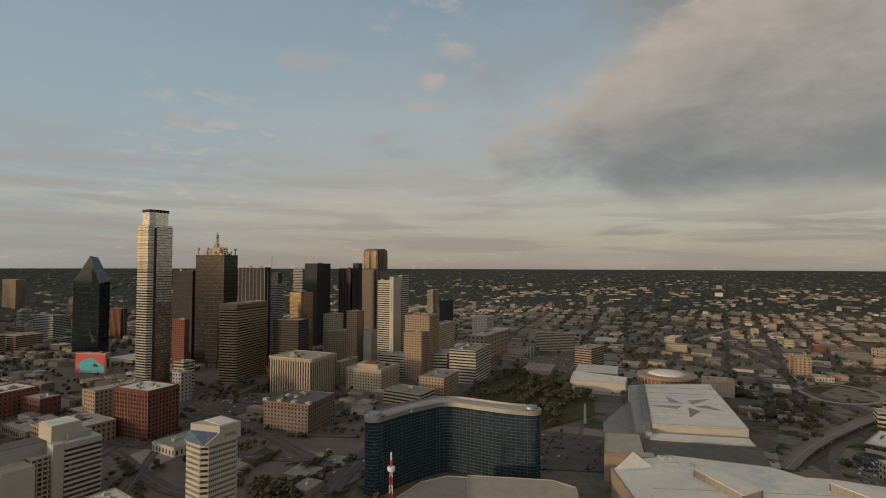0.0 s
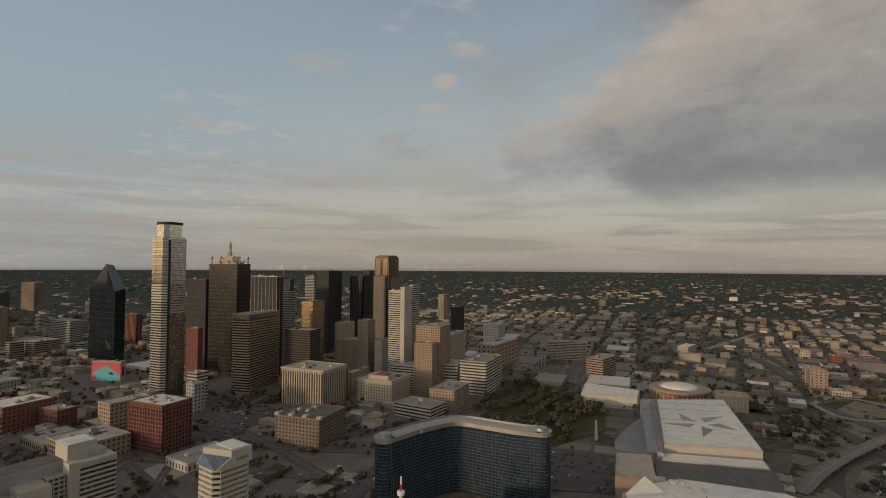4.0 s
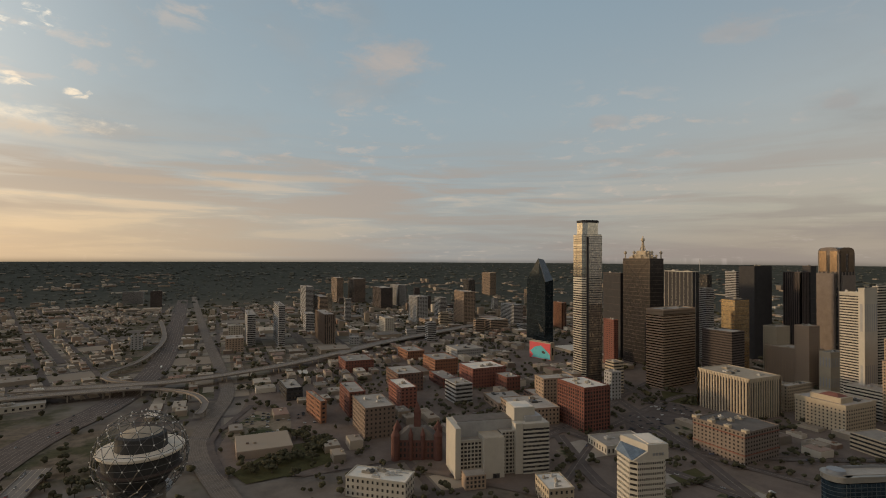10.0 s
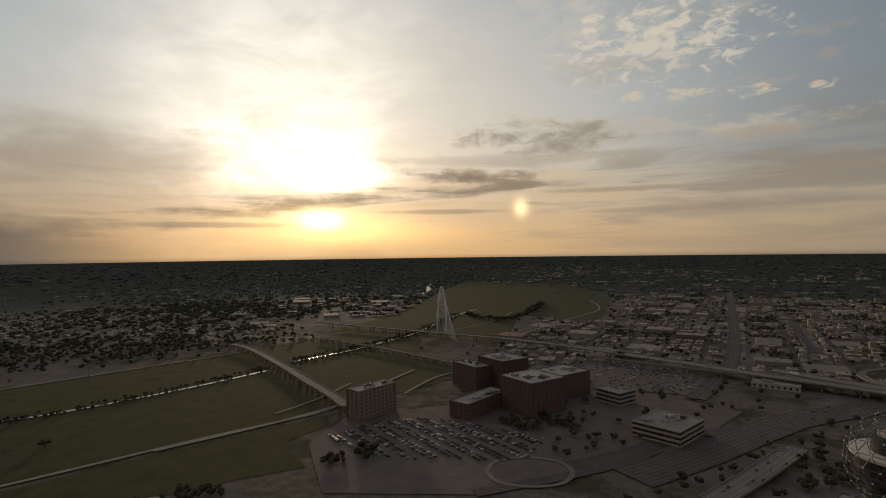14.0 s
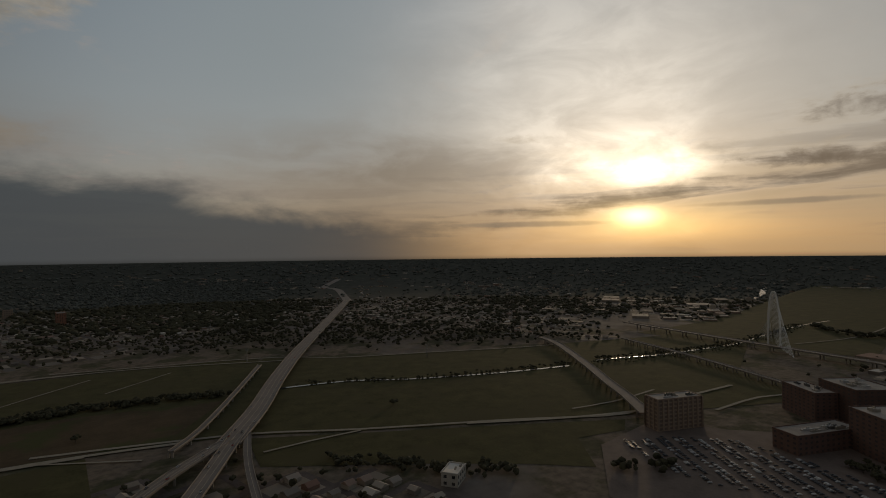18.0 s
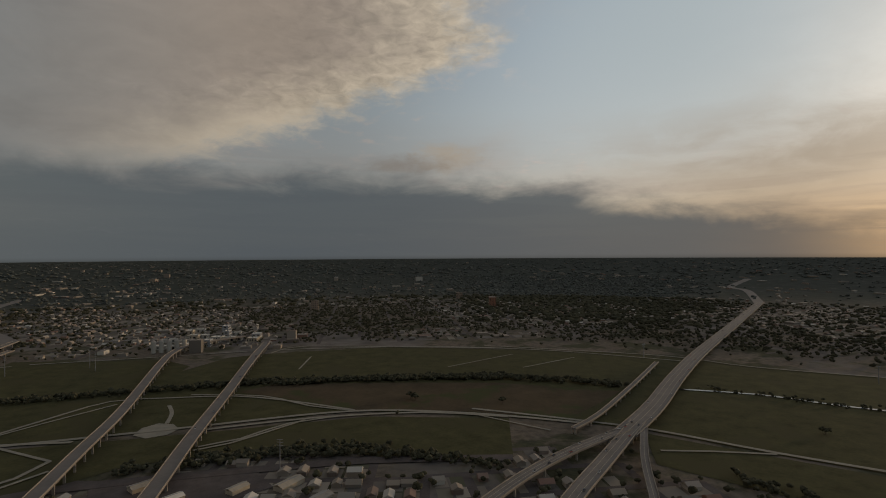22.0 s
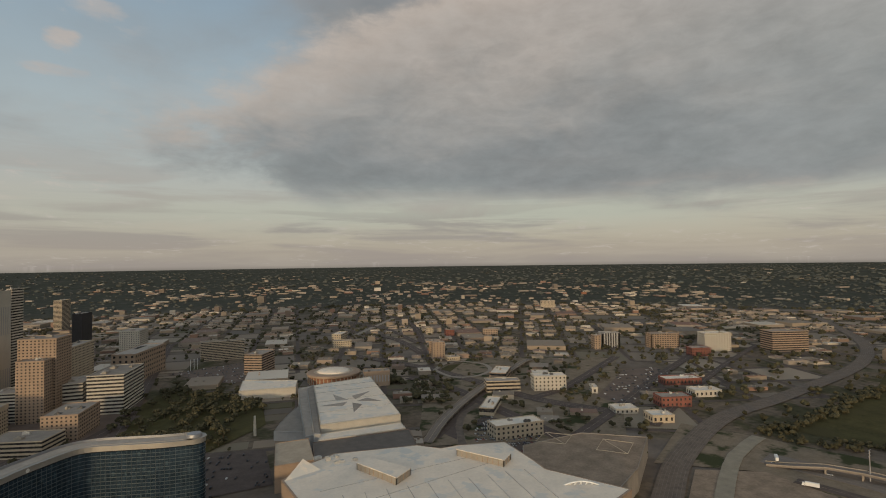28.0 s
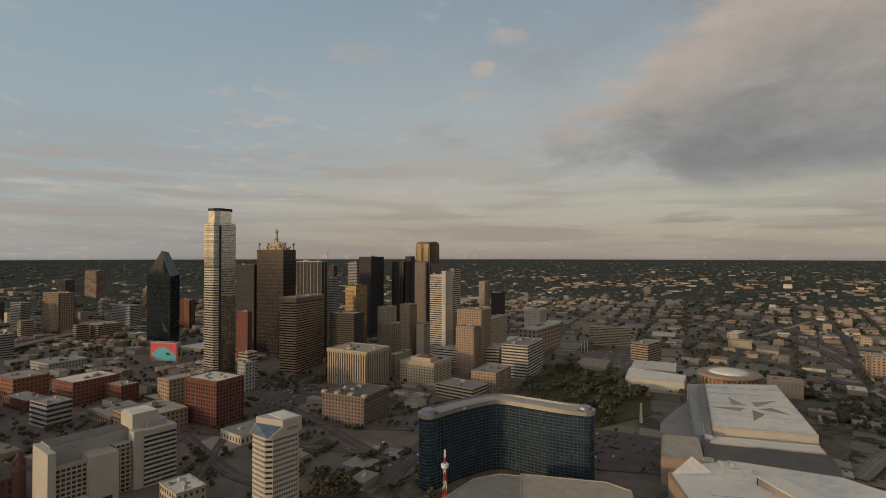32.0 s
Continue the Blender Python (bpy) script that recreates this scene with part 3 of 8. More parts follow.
# ---- ground ----
geo = Geo()
SPOKES = 180
RADII = [0, 150, 300, 500, 700, 900, 1200, 1600, 2000, 2400, 2600, 2800, 3000, 3200, 3400, 3600, 3800, 4000, 4150, 4300, 4420, 4520, 4600]
for r in RADII[1:]:
    geo.v += [(r * cos(2 * pi * i / SPOKES), r * sin(2 * pi * i / SPOKES), rise(r)) for i in range(SPOKES)]
geo.v.append((0, 0, 0))
for i in range(SPOKES):
    j = (i + 1) % SPOKES
    geo.f.append((len(geo.v) - 1, i, j))
    for k in range(len(RADII) - 2):
        geo.f.append((k * SPOKES + i, (k + 1) * SPOKES + i, (k + 1) * SPOKES + j, k * SPOKES + j))
single("ground", geo, "ground", "flat town land with tree cover out to the horizon", "ground", kind="structure", smooth=True)


def smooth_line(pts, step=30.0):
    """A soft curve through the points."""
    if len(pts) < 3:
        out = []
        (ax, ay), (bx, by) = pts
        k = max(1, int(hypot(bx - ax, by - ay) / 60))
        return [(ax + (bx - ax) * i / k, ay + (by - ay) * i / k) for i in range(k + 1)]
    out = []
    full = [pts[0]] + list(pts) + [pts[-1]]
    for p0, p1, p2, p3 in zip(full, full[1:], full[2:], full[3:]):
        k = max(1, int(hypot(p2[0] - p1[0], p2[1] - p1[1]) / step))
        for i in range(k):
            t = i / k
            out.append(tuple(0.5 * (2 * b + (c - a) * t + (2 * a - 5 * b + 4 * c - d) * t * t + (3 * b - a - 3 * c + d) * t ** 3) for a, b, c, d in zip(p0, p1, p2, p3)))
    return out + [tuple(pts[-1])]


def offsets(line):
    """Unit normals along a line."""
    res = []
    for i in range(len(line)):
        a, b = line[max(0, i - 1)], line[min(len(line) - 1, i + 1)]
        dx, dy = b[0] - a[0], b[1] - a[1]
        k = hypot(dx, dy) or 1
        res.append((-dy / k, dx / k))
    return res


def strip(geo, line, lo, hi, z0, z1, top=None):
    """A band along a line between two side distances, from height z0 to z1 over the land; top: heights along it."""
    nor = offsets(line)
    k = len(geo.v)
    for i, ((x, y), (nx, ny)) in enumerate(zip(line, nor)):
        g = rise(hypot(x, y)) + (top[i] if top else 0)
        for s, z in ((lo, z0), (hi, z0), (hi, z1), (lo, z1)):
            geo.v.append((x + nx * s, y + ny * s, g + z))
    for i in range(len(line) - 1):
        a, b = k + 4 * i, k + 4 * i + 4
        geo.f += [(a + 3, a + 2, b + 2, b + 3), (a + 2, a + 1, b + 1, b + 2), (a, a + 3, b + 3, b)]
        if z0 > 1:
            geo.f.append((a + 1, a, b, b + 1))
    geo.f += [(k, k + 1, k + 2, k + 3), (len(geo.v) - 1, len(geo.v) - 2, len(geo.v) - 3, len(geo.v) - 4)]
    return geo


# ---- fields, water, roads ----
LAYER = [0.0, 0.5]     # small lifts that keep sheets apart


def sheet(name, ring, z, material, label, category, keep_free=True, step=60):
    """A flat patch of land; fine enough to follow the far rise."""
    LAYER[0] += 0.0137
    geo = Geo().poly([(x, y, rise(hypot(x, y)) + z + LAYER[0]) for x, y in ring])
    if keep_free:
        FIELDS.append(list(ring))
    return single(name, geo, material, label, category, kind="structure")


def road(name, pts, width, material="asphalt", z=0.25, label="", marks=0, taken=True, step=30.0, mark="concrete", mark_name="lane_line"):
    line = smooth_line(pts, step)
    LAYER[1] += 0.006
    z = z + LAYER[1]
    ob = single(name, strip(Geo(), line, -width / 2, width / 2, z - 0.2, z), material, label, "road", kind="structure")
    for i in range(marks):
        s = -width / 2 + width * (i + 1) / (marks + 1)
        part(mark_name, strip(Geo(), line, s - 0.15, s + 0.15, z - 0.1, z + 0.03), mark, ob)
    if taken:
        for a, b in zip(line, line[1:]):
            LINES.append((*a, *b, width / 2))
    return ob


PIER = Geo().box(-1.0, -0.8, 0, 1.0, 0.8, 1).mesh("pillar", "concrete")


def viaduct(name, pts, width, z, label, ramp=(0.0, 0.0), gap=32.0, material="road_deck", marks=0, group="", pillars=True):
    """A raised roadway with parapets on pillars; ramp: lengths over which its ends come down."""
    line = smooth_line(pts, 22)
    run = [0.0]
    for a, b in zip(line, line[1:]):
        run.append(run[-1] + hypot(b[0] - a[0], b[1] - a[1]))
    top = []
    for s in run:
        k = 1.0
        if ramp[0]:
            k = min(k, s / ramp[0])
        if ramp[1]:
            k = min(k, (run[-1] - s) / ramp[1])
        k = max(0.0, min(1.0, k))
        top.append((z - 1.7) * k * k * (3 - 2 * k))
    base = thing(name, 0, 0, label=label, category="viaduct", group=group, kind="structure")
    part("deck", strip(Geo(), line, -width / 2, width / 2, 0.2, 1.7, top), material, base)
    for s in (-1, 1):
        a, b = sorted((s * width / 2, s * (width / 2 - 0.5)))
        part("parapet", strip(Geo(), line, a, b, 1.7, 2.7, top), "concrete", base)
    for i in range(marks):
        s = -width / 2 + width * (i + 1) / (marks + 1)
        part("lane_line", strip(Geo(), line, s - 0.2, s + 0.2, 1.69, 1.73, top), "stone_cream", base)
    nor = offsets(line)
    last = 0.0
    for i, s in enumerate(run):
        if pillars and s - last > gap and top[i] > 2.5:
            last = s
            (x, y), (nx, ny) = line[i], nor[i]
            g = rise(hypot(x, y))
            for side in (-width * 0.3, width * 0.3):
                p = part("pillar", PIER, None, base)
                p.matrix_basis = pose(x + nx * side, y + ny * side, g, 0, 0, math.degrees(atan2(ny, nx))) @ Matrix.Diagonal((1, 1, top[i] + 0.3, 1))
    for a, b in zip(line, line[1:]):
        LINES.append((*a, *b, width / 2))
    return base


# the river plain: grass between two levees
sheet("grass_plain", [(-134, -631), (-246, -578), (-415, -511), (-562, -449), (-753, -425), (-1201, -652), (-1194, -833), (-1009, -870), (-862, -902), (-751, -919), (-378, -1031), (-238, -1108)], 0.35, "grass", "grassy flood plain along the river", "grass")
sheet("grass_plain", [(-139, -633), (-270, -1069), (-153, -1131), (333, -1121), (572, -995), (623, -948), (648, -664), (700, -586), (616, -440), (510, -484), (389, -558), (240, -643), (82, -664), (-62, -648)], 0.35, "grass", "grassy flood plain between the viaducts", "grass")
sheet("dry_meadow", [(-97, -760), (-40, -659), (82, -670), (240, -648), (362, -688), (447, -705), (418, -758), (238, -802), (68, -830), (-122, -810)], 0.55, "grass_dry", "brownish dry meadow on the flood plain", "grass")
sheet("grass_plain", [(-124, -624), (-243, -571), (-407, -502), (-548, -439), (-515, -412), (-449, -422), (-405, -353), (-355, -393), (-257, -455), (-120, -531)], 0.3, "grass", "grass bank on the town side of the levee", "grass")
sheet("grass_plain", [(686, -392), (505, -473), (395, -528), (213, -627), (34, -651), (20, -522), (141, -499), (270, -513), (396, -431), (433, -366), (516, -321), (613, -383)], 0.3, "grass", "grass bank between viaducts and levee road", "grass")
sheet("grass_plain", [(676, -423), (601, -467), (572, -620), (647, -859), (739, -903), (1025, -832), (826, -518), (733, -400)], 0.35, "grass", "mown green plain beside the freeway", "grass")
sheet("grass_plain", [(2359, 29), (2542, -346), (1929, -653), (1163, -732), (1049, -549), (1016, -421), (1044, -373), (1406, -321), (1850, -193), (2079, -34)], 0.35, "grass", "bright green meadow by the far levee", "grass")
sheet("grass_plain", [(1868, -138), (1430, -266), (1047, -304), (981, -199), (1069, -184), (1156, -116), (1488, -108)], 0.3, "grass", "green slope below the levee path", "grass")
sheet("marsh_meadow", [(1248, 339), (1446, 259), (1490, 144), (1147, 76), (879, 70), (798, 133), (707, 195), (703, 300), (829, 295), (1020, 294)], 0.3, "grass", "rough green marsh meadow by the railway curve", "grass")
sheet("grass_plain", [(1945, 349), (2143, -45), (2180, -308), (1783, -528), (1224, -365), (1324, -272), (1690, -170), (1921, 53)], 0.35, "grass", "long green plain beyond the marsh", "grass")
sheet("grass_plain", [(-1143, -908), (-1202, -614), (-1251, -434), (-1682, -543), (-1554, -262), (-2343, -347), (-3167, -739), (-3104, -1362), (-2660, -1294), (-1866, -1042), (-1521, -945)], 0.35, "grass", "open green plain round the cable bridge", "grass")
sheet("grass_plain", [(-498, -704), (-671, -645), (-852, -688), (-1003, -651), (-893, -415), (-846, -353), (-671, -413), (-698, -505), (-695, -511), (-522, -506), (-378, -546)], 0.3, "grass", "dark green plain beside the river", "grass")

road("river", [(-206, -836), (-317, -823), (-400, -783), (-489, -753), (-593, -727), (-710, -708)], 7, "water", 0.7, "narrow pale river reflecting the evening sky", taken=False)
road("river", [(-791, -717), (-862, -702), (-939, -682), (-1071, -675), (-1180, -670), (-1340, -697), (-1594, -736), (-1891, -744)], 5.5, "water", 0.7, "bend of the narrow river near the cable bridge", taken=False)
road("river", [(-2340, -1264), (-2567, -1355), (-2881, -1510)], 26, "water", 0.9, "far reach of the river catching the sun", taken=False)
sheet("pond", [(-2490, -798), (-2633, -760), (-2553, -703), (-2384, -729)], 0.9, "water", "small pond shining on the plain", "water")
sheet("pond", [(-1861, -627), (-1939, -631), (-1818, -587), (-1765, -589)], 0.9, "water", "tiny pond shining on the plain", "water")

LEVEE = "pale gravel track along the grass levee"
for pts, w in (
    ([(85, -682), (-21, -663), (-135, -635), (-248, -582), (-419, -515), (-505, -475), (-566, -453), (-664, -461), (-820, -464)], 6),
    ([(-131, -568), (-183, -575), (-246, -578)], 4),
    ([(125, -1166), (-238, -1108), (-375, -1026), (-563, -969), (-746, -913), (-852, -892)], 5),
    ([(652, -412), (559, -461), (420, -541), (240, -643), (82, -661), (-62, -646)], 7),
    ([(359, -490), (328, -521), (300, -581), (234, -628)], 4),
    ([(622, -445), (614, -532), (599, -625), (526, -657), (442, -682), (355, -675), (240, -648)], 5),
    ([(577, -448), (482, -427)], 4),
    ([(504, -309), (476, -387), (482, -427)], 5),
    ([(82, -659), (-18, -612)], 3),
    ([(561, -999), (535, -1086), (331, -1115), (21, -1134), (-268, -1058)], 5),
    ([(165, -932), (56, -1074)], 3),
    ([(29, -950), (-67, -1059)], 3),
    ([(429, -866), (459, -979)], 3),
    ([(786, -352), (694, -397), (600, -446), (508, -477)], 6),
    ([(800, -513), (743, -406), (727, -379)], 4),
    ([(621, -443), (601, -530), (578, -614)], 4),
    ([(508, -677), (398, -690), (306, -655), (227, -645)], 4),
    ([(399, -534), (281, -605), (148, -653), (35, -655)], 6),
    ([(357, -479), (331, -506), (286, -597)], 4),
    ([(501, -284), (473, -351), (460, -406)], 4),
    ([(1550, 112), (1865, -47), (1640, -170), (1233, -254), (1031, -299), (900, -362)], 6),
    ([(2574, 30), (2603, -355), (1910, -689), (1148, -722), (980, -795)], 6),
    ([(963, -815), (770, -922), (562, -1040), (269, -1128), (77, -1140)], 5),
    ([(1764, -38), (1372, -196), (1037, -281)], 7),
    ([(1885, 542), (1886, 145), (2079, -294), (1937, -573)], 6),
    ([(-368, -531), (-493, -479), (-606, -447)], 6),
    ([(-522, -506), (-597, -500), (-695, -511)], 4),
    ([(-2321, -441), (-1944, -328), (-1590, -371), (-1276, -412)], 6),
    ([(-1287, -597), (-1531, -566), (-1922, -621)], 4),
    ([(-677, -399), (-785, -403), (-859, -379)], 5),
):
    road("levee_track", pts, w, "path_gravel", 0.8, LEVEE)

# freeways and viaducts
FREEWAY = "busy grey concrete freeway bridge over the plain"
viaduct("freeway_bridge", [(-857, -2288), (-503, -1518), (-313, -1105), (-220, -885), (-152, -708), (-98, -589)], 27, 10, FREEWAY, gap=40, marks=3)
viaduct("freeway_branch", [(-120, -637), (-68, -507), (-34, -422), (-7, -334)], 17, 9.95, "freeway branch curving off the main bridge", marks=2)
viaduct("freeway_branch", [(-104, -608), (-40, -531), (6, -460), (46, -378)], 13, 9.90, "freeway branch with cars toward downtown", marks=2)
viaduct("freeway_branch", [(-123, -616), (-107, -520), (-98, -418), (-90, -338)], 8, 9.85, "slim ramp beside the freeway", marks=1)
viaduct("bridge_works", [(-214, -1013), (-142, -825), (-79, -670), (-44, -607)], 7, 7, "pale unfinished concrete bridge on piers", gap=24)
road("freeway", [(-847, -2261), (-1024, -2909), (-1011, -3121), (-1222, -3475)], 40, "road_deck", 0.5, "far stretch of the freeway through woods")
viaduct("old_viaduct", [(612, -1076), (529, -871), (441, -668), (366, -489), (321, -388), (279, -293), (240, -211)], 15, 12, "long pale concrete viaduct on arched piers", gap=20)
viaduct("old_viaduct", [(711, -1142), (758, -1027), (738, -930), (680, -822), (523, -566), (451, -432), (393, -325), (351, -243), (309, -171)], 14, 12, "long pale concrete viaduct bending at its end", gap=20)
viaduct("freeway_bridge", [(1206, -990), (1073, -768), (1000, -601), (893, -401), (832, -258), (782, -156), (719, -81), (668, -6), (619, 58), (546, 140)], 14, 11, "raised tan freeway bridge on many piers", gap=22, marks=2, ramp=(0, 190))
viaduct("freeway_bridge", [(1096, -890), (1004, -718), (882, -530), (791, -393), (718, -287), (672, -221), (620, -154), (570, -60)], 13, 11, "second raised carriageway on many piers", gap=22, marks=2, ramp=(0, 150))
viaduct("freeway_ramp", [(813, -146), (744, -73), (645, -26), (559, -10), (487, -19), (431, -42), (362, -80)], 13, 10, "raised ramp sweeping round in a wide curve", marks=1, gap=24)
viaduct("freeway_ramp", [(725, -290), (667, -219), (589, -172), (513, -148), (453, -143), (375, -147)], 10, 9, "loop ramp curving under the freeway", marks=1, gap=24)
road("freeway", [(1243, -1010), (1737, -1298), (2158, -1683), (2394, -2028)], 45, "road_deck", 0.5, "freeway running off through the suburb")
road("freeway", [(583, 263), (594, 170), (585, 89), (572, 4), (541, -76), (486, -160)], 34, "road_deck", 0.4, "wide sunken freeway with several lanes", marks=4)
road("freeway", [(546, 220), (551, 151), (543, 82), (520, 2), (486, -50)], 14, "asphalt", 0.4, "slip lanes beside the sunken freeway", marks=1)
viaduct("freeway_ramp", [(566, 255), (596, 184), (600, 105), (589, 41), (554, -13)], 10, 8, "low ramp bridge over the freeway", gap=24, ramp=(60, 0))
road("frontage_road", [(499, -296), (441, -357), (378, -395), (265, -447), (161, -489), (20, -522)], 16, "asphalt", 0.4, "frontage road beside yards")
road("frontage_road", [(517, -253), (459, -200), (405, -170)], 12, "asphalt", 0.4, "loop road by the yards")
road("freeway", [(-2654, 905), (-1566, 511), (-1083, 322), (-872, 202), (-753, 95), (-591, -4), (-510, -59)], 46, "asphalt", 0.4, "broad freeway with scattered traffic", marks=7)
viaduct("cable_bridge_deck", [(-1223, -1013), (-1193, -805), (-1165, -582), (-1142, -396), (-1104, -257), (-1057, -133)], 20, 12, "long white bridge deck across the river plain", gap=40, marks=2)
viaduct("freeway_bridge", [(-1064, -156), (-1013, -26), (-969, 69), (-936, 160), (-900, 248)], 26, 12, "wide raised freeway on piers", gap=34, marks=3)
viaduct("freeway_bridge", [(-1009, 103), (-956, 192), (-905, 299), (-899, 423), (-909, 519), (-937, 626)], 26, 12, "wide raised freeway curving past the west end", gap=34, marks=3)
viaduct("freeway_bridge", [(-932, 595), (-987, 751), (-1021, 923), (-1055, 1151), (-1072, 1372)], 34, 8, "wide freeway running behind the west end", gap=60, marks=3, pillars=False)
viaduct("freeway_ramp", [(-1021, -194), (-984, -70), (-964, 51), (-940, 150), (-893, 245), (-821, 289), (-747, 285), (-702, 259)], 9, 11, "slim ramp curling off the raised freeway", gap=26)
viaduct("freeway_ramp", [(-1790, 545), (-1409, 436), (-1159, 320), (-1066, 237), (-1001, 228), (-940, 259)], 11, 9, "ramp joining the raised freeway", gap=30)
viaduct("river_bridge", [(-855, -956), (-825, -864), (-723, -679), (-652, -562), (-610, -489), (-566, -422)], 17, 10, "grey street bridge across the river", gap=26)
viaduct("old_river_bridge", [(-1006, -835), (-950, -629), (-909, -510), (-863, -391)], 11, 9, "old low concrete bridge on many arches", gap=13)
viaduct("street_bridge", [(-641, 86), (-551, 44), (-477, 6)], 22, 6, "street bridge with traffic over the freeway", pillars=False, marks=3)
road("street", [(-3188, 139), (-1816, 88), (-1198, 57), (-997, 30), (-817, -7)], 26, "asphalt", 0.4, "wide straight street between warehouses", marks=2)
road("street", [(-1813, 238), (-1265, 205)], 16, "asphalt", 0.4, "street between warehouses")
road("ring_drive", [(-468, -186), (-494, -186), (-516, -161), (-518, -128), (-498, -111), (-471, -115), (-453, -139), (-451, -169), (-468, -186)], 5, "road_deck", 0.5, "looping pale drive round a lawn", step=5.0)
sheet("lawn", [(-469, -182), (-494, -177), (-509, -158), (-513, -132), (-496, -116), (-474, -121), (-459, -141), (-458, -166)], 0.4, "grass", "oval lawn inside the loop drive", "grass")
road("frontage_road", [(-510, -118), (-569, -70), (-656, -14), (-695, 40)], 22, "asphalt", 0.4, "service road with parked cars")
road("frontage_road", [(-421, -179), (-517, -90), (-592, -42)], 14, "asphalt", 0.4, "service road")

road("freeway", [(497, 1087), (545, 916), (558, 818), (561, 683), (562, 565), (603, 451)], 24, "asphalt", 0.4, "wide freeway past the halls", marks=3)
viaduct("freeway_ramp", [(326, 510), (422, 588), (535, 665), (653, 733), (775, 807)], 13, 7, "pale ramp climbing over the freeway", gap=26, marks=1, ramp=(60, 60))
road("ring_drive", [(541, -160), (510, -176), (500, -200), (528, -210), (562, -190), (541, -160)], 6, "road_deck", 0.5, "small looping drive under the ramps", step=6.0)
road("ring_drive", [(556, 840), (612, 881), (652, 870), (666, 824), (637, 772), (586, 751), (549, 772), (556, 840)], 8, "concrete", 0.5, "looping ramp round a grass circle", step=10.0)
sheet("lawn", [(564, 836), (607, 865), (642, 857), (650, 816), (627, 778), (592, 767), (562, 785)], 0.4, "grass", "round lawn inside the looping ramp", "grass")
road("railway", [(472, 601), (430, 578), (389, 534), (357, 484), (341, 435)], 9, "rail_ballast", 0.5, "railway tracks on brown ballast")
road("freeway", [(457, 1844), (596, 1669), (675, 1441), (696, 1247), (634, 1006)], 22, "asphalt", 0.4, "freeway stretch crossing the town", marks=2)
road("freeway", [(955, 1713), (785, 1532), (650, 1388)], 14, "concrete", 0.4, "freeway link bending through the town")

viaduct("freeway_ramp", [(649, -50), (567, -71), (499, -108), (439, -142), (366, -160)], 9, 8, "slim ramp dipping below the freeway", gap=24)
road("frontage_road", [(581, -162), (547, -182), (504, -221), (478, -270), (426, -315), (349, -363)], 13, "asphalt", 0.4, "curving frontage road by the yards", marks=1)
road("frontage_road", [(546, 12), (541, -54), (500, -108), (445, -139)], 18, "asphalt", 0.4, "road passing under the freeway", marks=2)
road("levee_track", [(501, -622), (472, -591), (448, -552)], 5, "path_gravel", 0.8, "pale strip running to a dried-out pond", step=6.0)
sheet("pond_bed", [(458, -509), (467, -533), (460, -553), (439, -553), (420, -539), (420, -518), (436, -503)], 0.75, "path_gravel", "pale dried-out pond bed on the plain", "pond")
viaduct("freeway_ramp", [(612, 94), (641, 52), (684, 8), (740, -42), (788, -117), (862, -261)], 10, 10, "slim flyover rising to the freeway", gap=24, ramp=(70, 0))
viaduct("freeway_ramp", [(653, -49), (586, -62), (524, -85), (469, -109), (408, -127)], 8, 7, "slim ramp dropping from the loop", gap=24)
viaduct("freeway_bridge", [(560, -25), (587, -80), (635, -152), (677, -210), (747, -321)], 12, 9, "pale bridge crossing below the loop", gap=24, marks=1, ramp=(80, 0))
road("site_track", [(645, 297), (563, 283), (465, 244), (374, 201)], 15, "path_gravel", 0.6, "broad pale site road on bare earth")
# the railway curve
RAILWAY = "railway tracks on brown ballast"
road("railway", [(2136, 790), (1600, 493), (1256, 384), (881, 360), (690, 360), (521, 316), (430, 275), (335, 225)], 26, "rail_ballast", 0.5, RAILWAY, marks=7, mark="road_deck", mark_name="rail")
road("railway", [(-2781, 1002), (-1603, 604), (-1044, 423), (-817, 345), (-681, 262), (-599, 219), (-493, 200), (-377, 185)], 22, "rail_ballast", 0.5, RAILWAY, marks=8, mark="road_deck", mark_name="rail")
road("street", [(-724, 341), (-660, 278), (-613, 239), (-504, 211)], 8, "asphalt", 0.5, "curving street beside the tracks")

# streets of the town
for pts, w in (
    ([(193, 1547), (110, 1125), (54, 845), (14, 674)], 16),
    ([(-316, 593), (-300, 861), (-154, 662)], 12),
    ([(549, 589), (632, 589), (939, 717)], 18),
    ([(447, 413), (609, 467), (821, 545), (1115, 641)], 17),
    ([(587, 393), (732, 443), (1008, 527), (1317, 606)], 13),
    ([(340, 521), (447, 602), (551, 669), (607, 655)], 20),
    ([(484, 814), (500, 723), (482, 578), (461, 426)], 22),
    ([(750, 1821), (780, 1458), (714, 1135), (970, 1705), (904, 2256)], 18),
    ([(-386, 769), (-224, 622), (-150, 547), (-106, 506)], 14),
    ([(-100, 453), (-79, 559), (-23, 702), (60, 841)], 18),
    ([(-346, 549), (-241, 457), (-179, 434)], 14),
    ([(-364, 740), (-357, 568), (-335, 404)], 12),
    ([(-352, 371), (-352, 539), (-379, 824), (-398, 1169)], 12),
):
    road("street", pts, w, "asphalt", 0.4, "grey town street", marks=1)

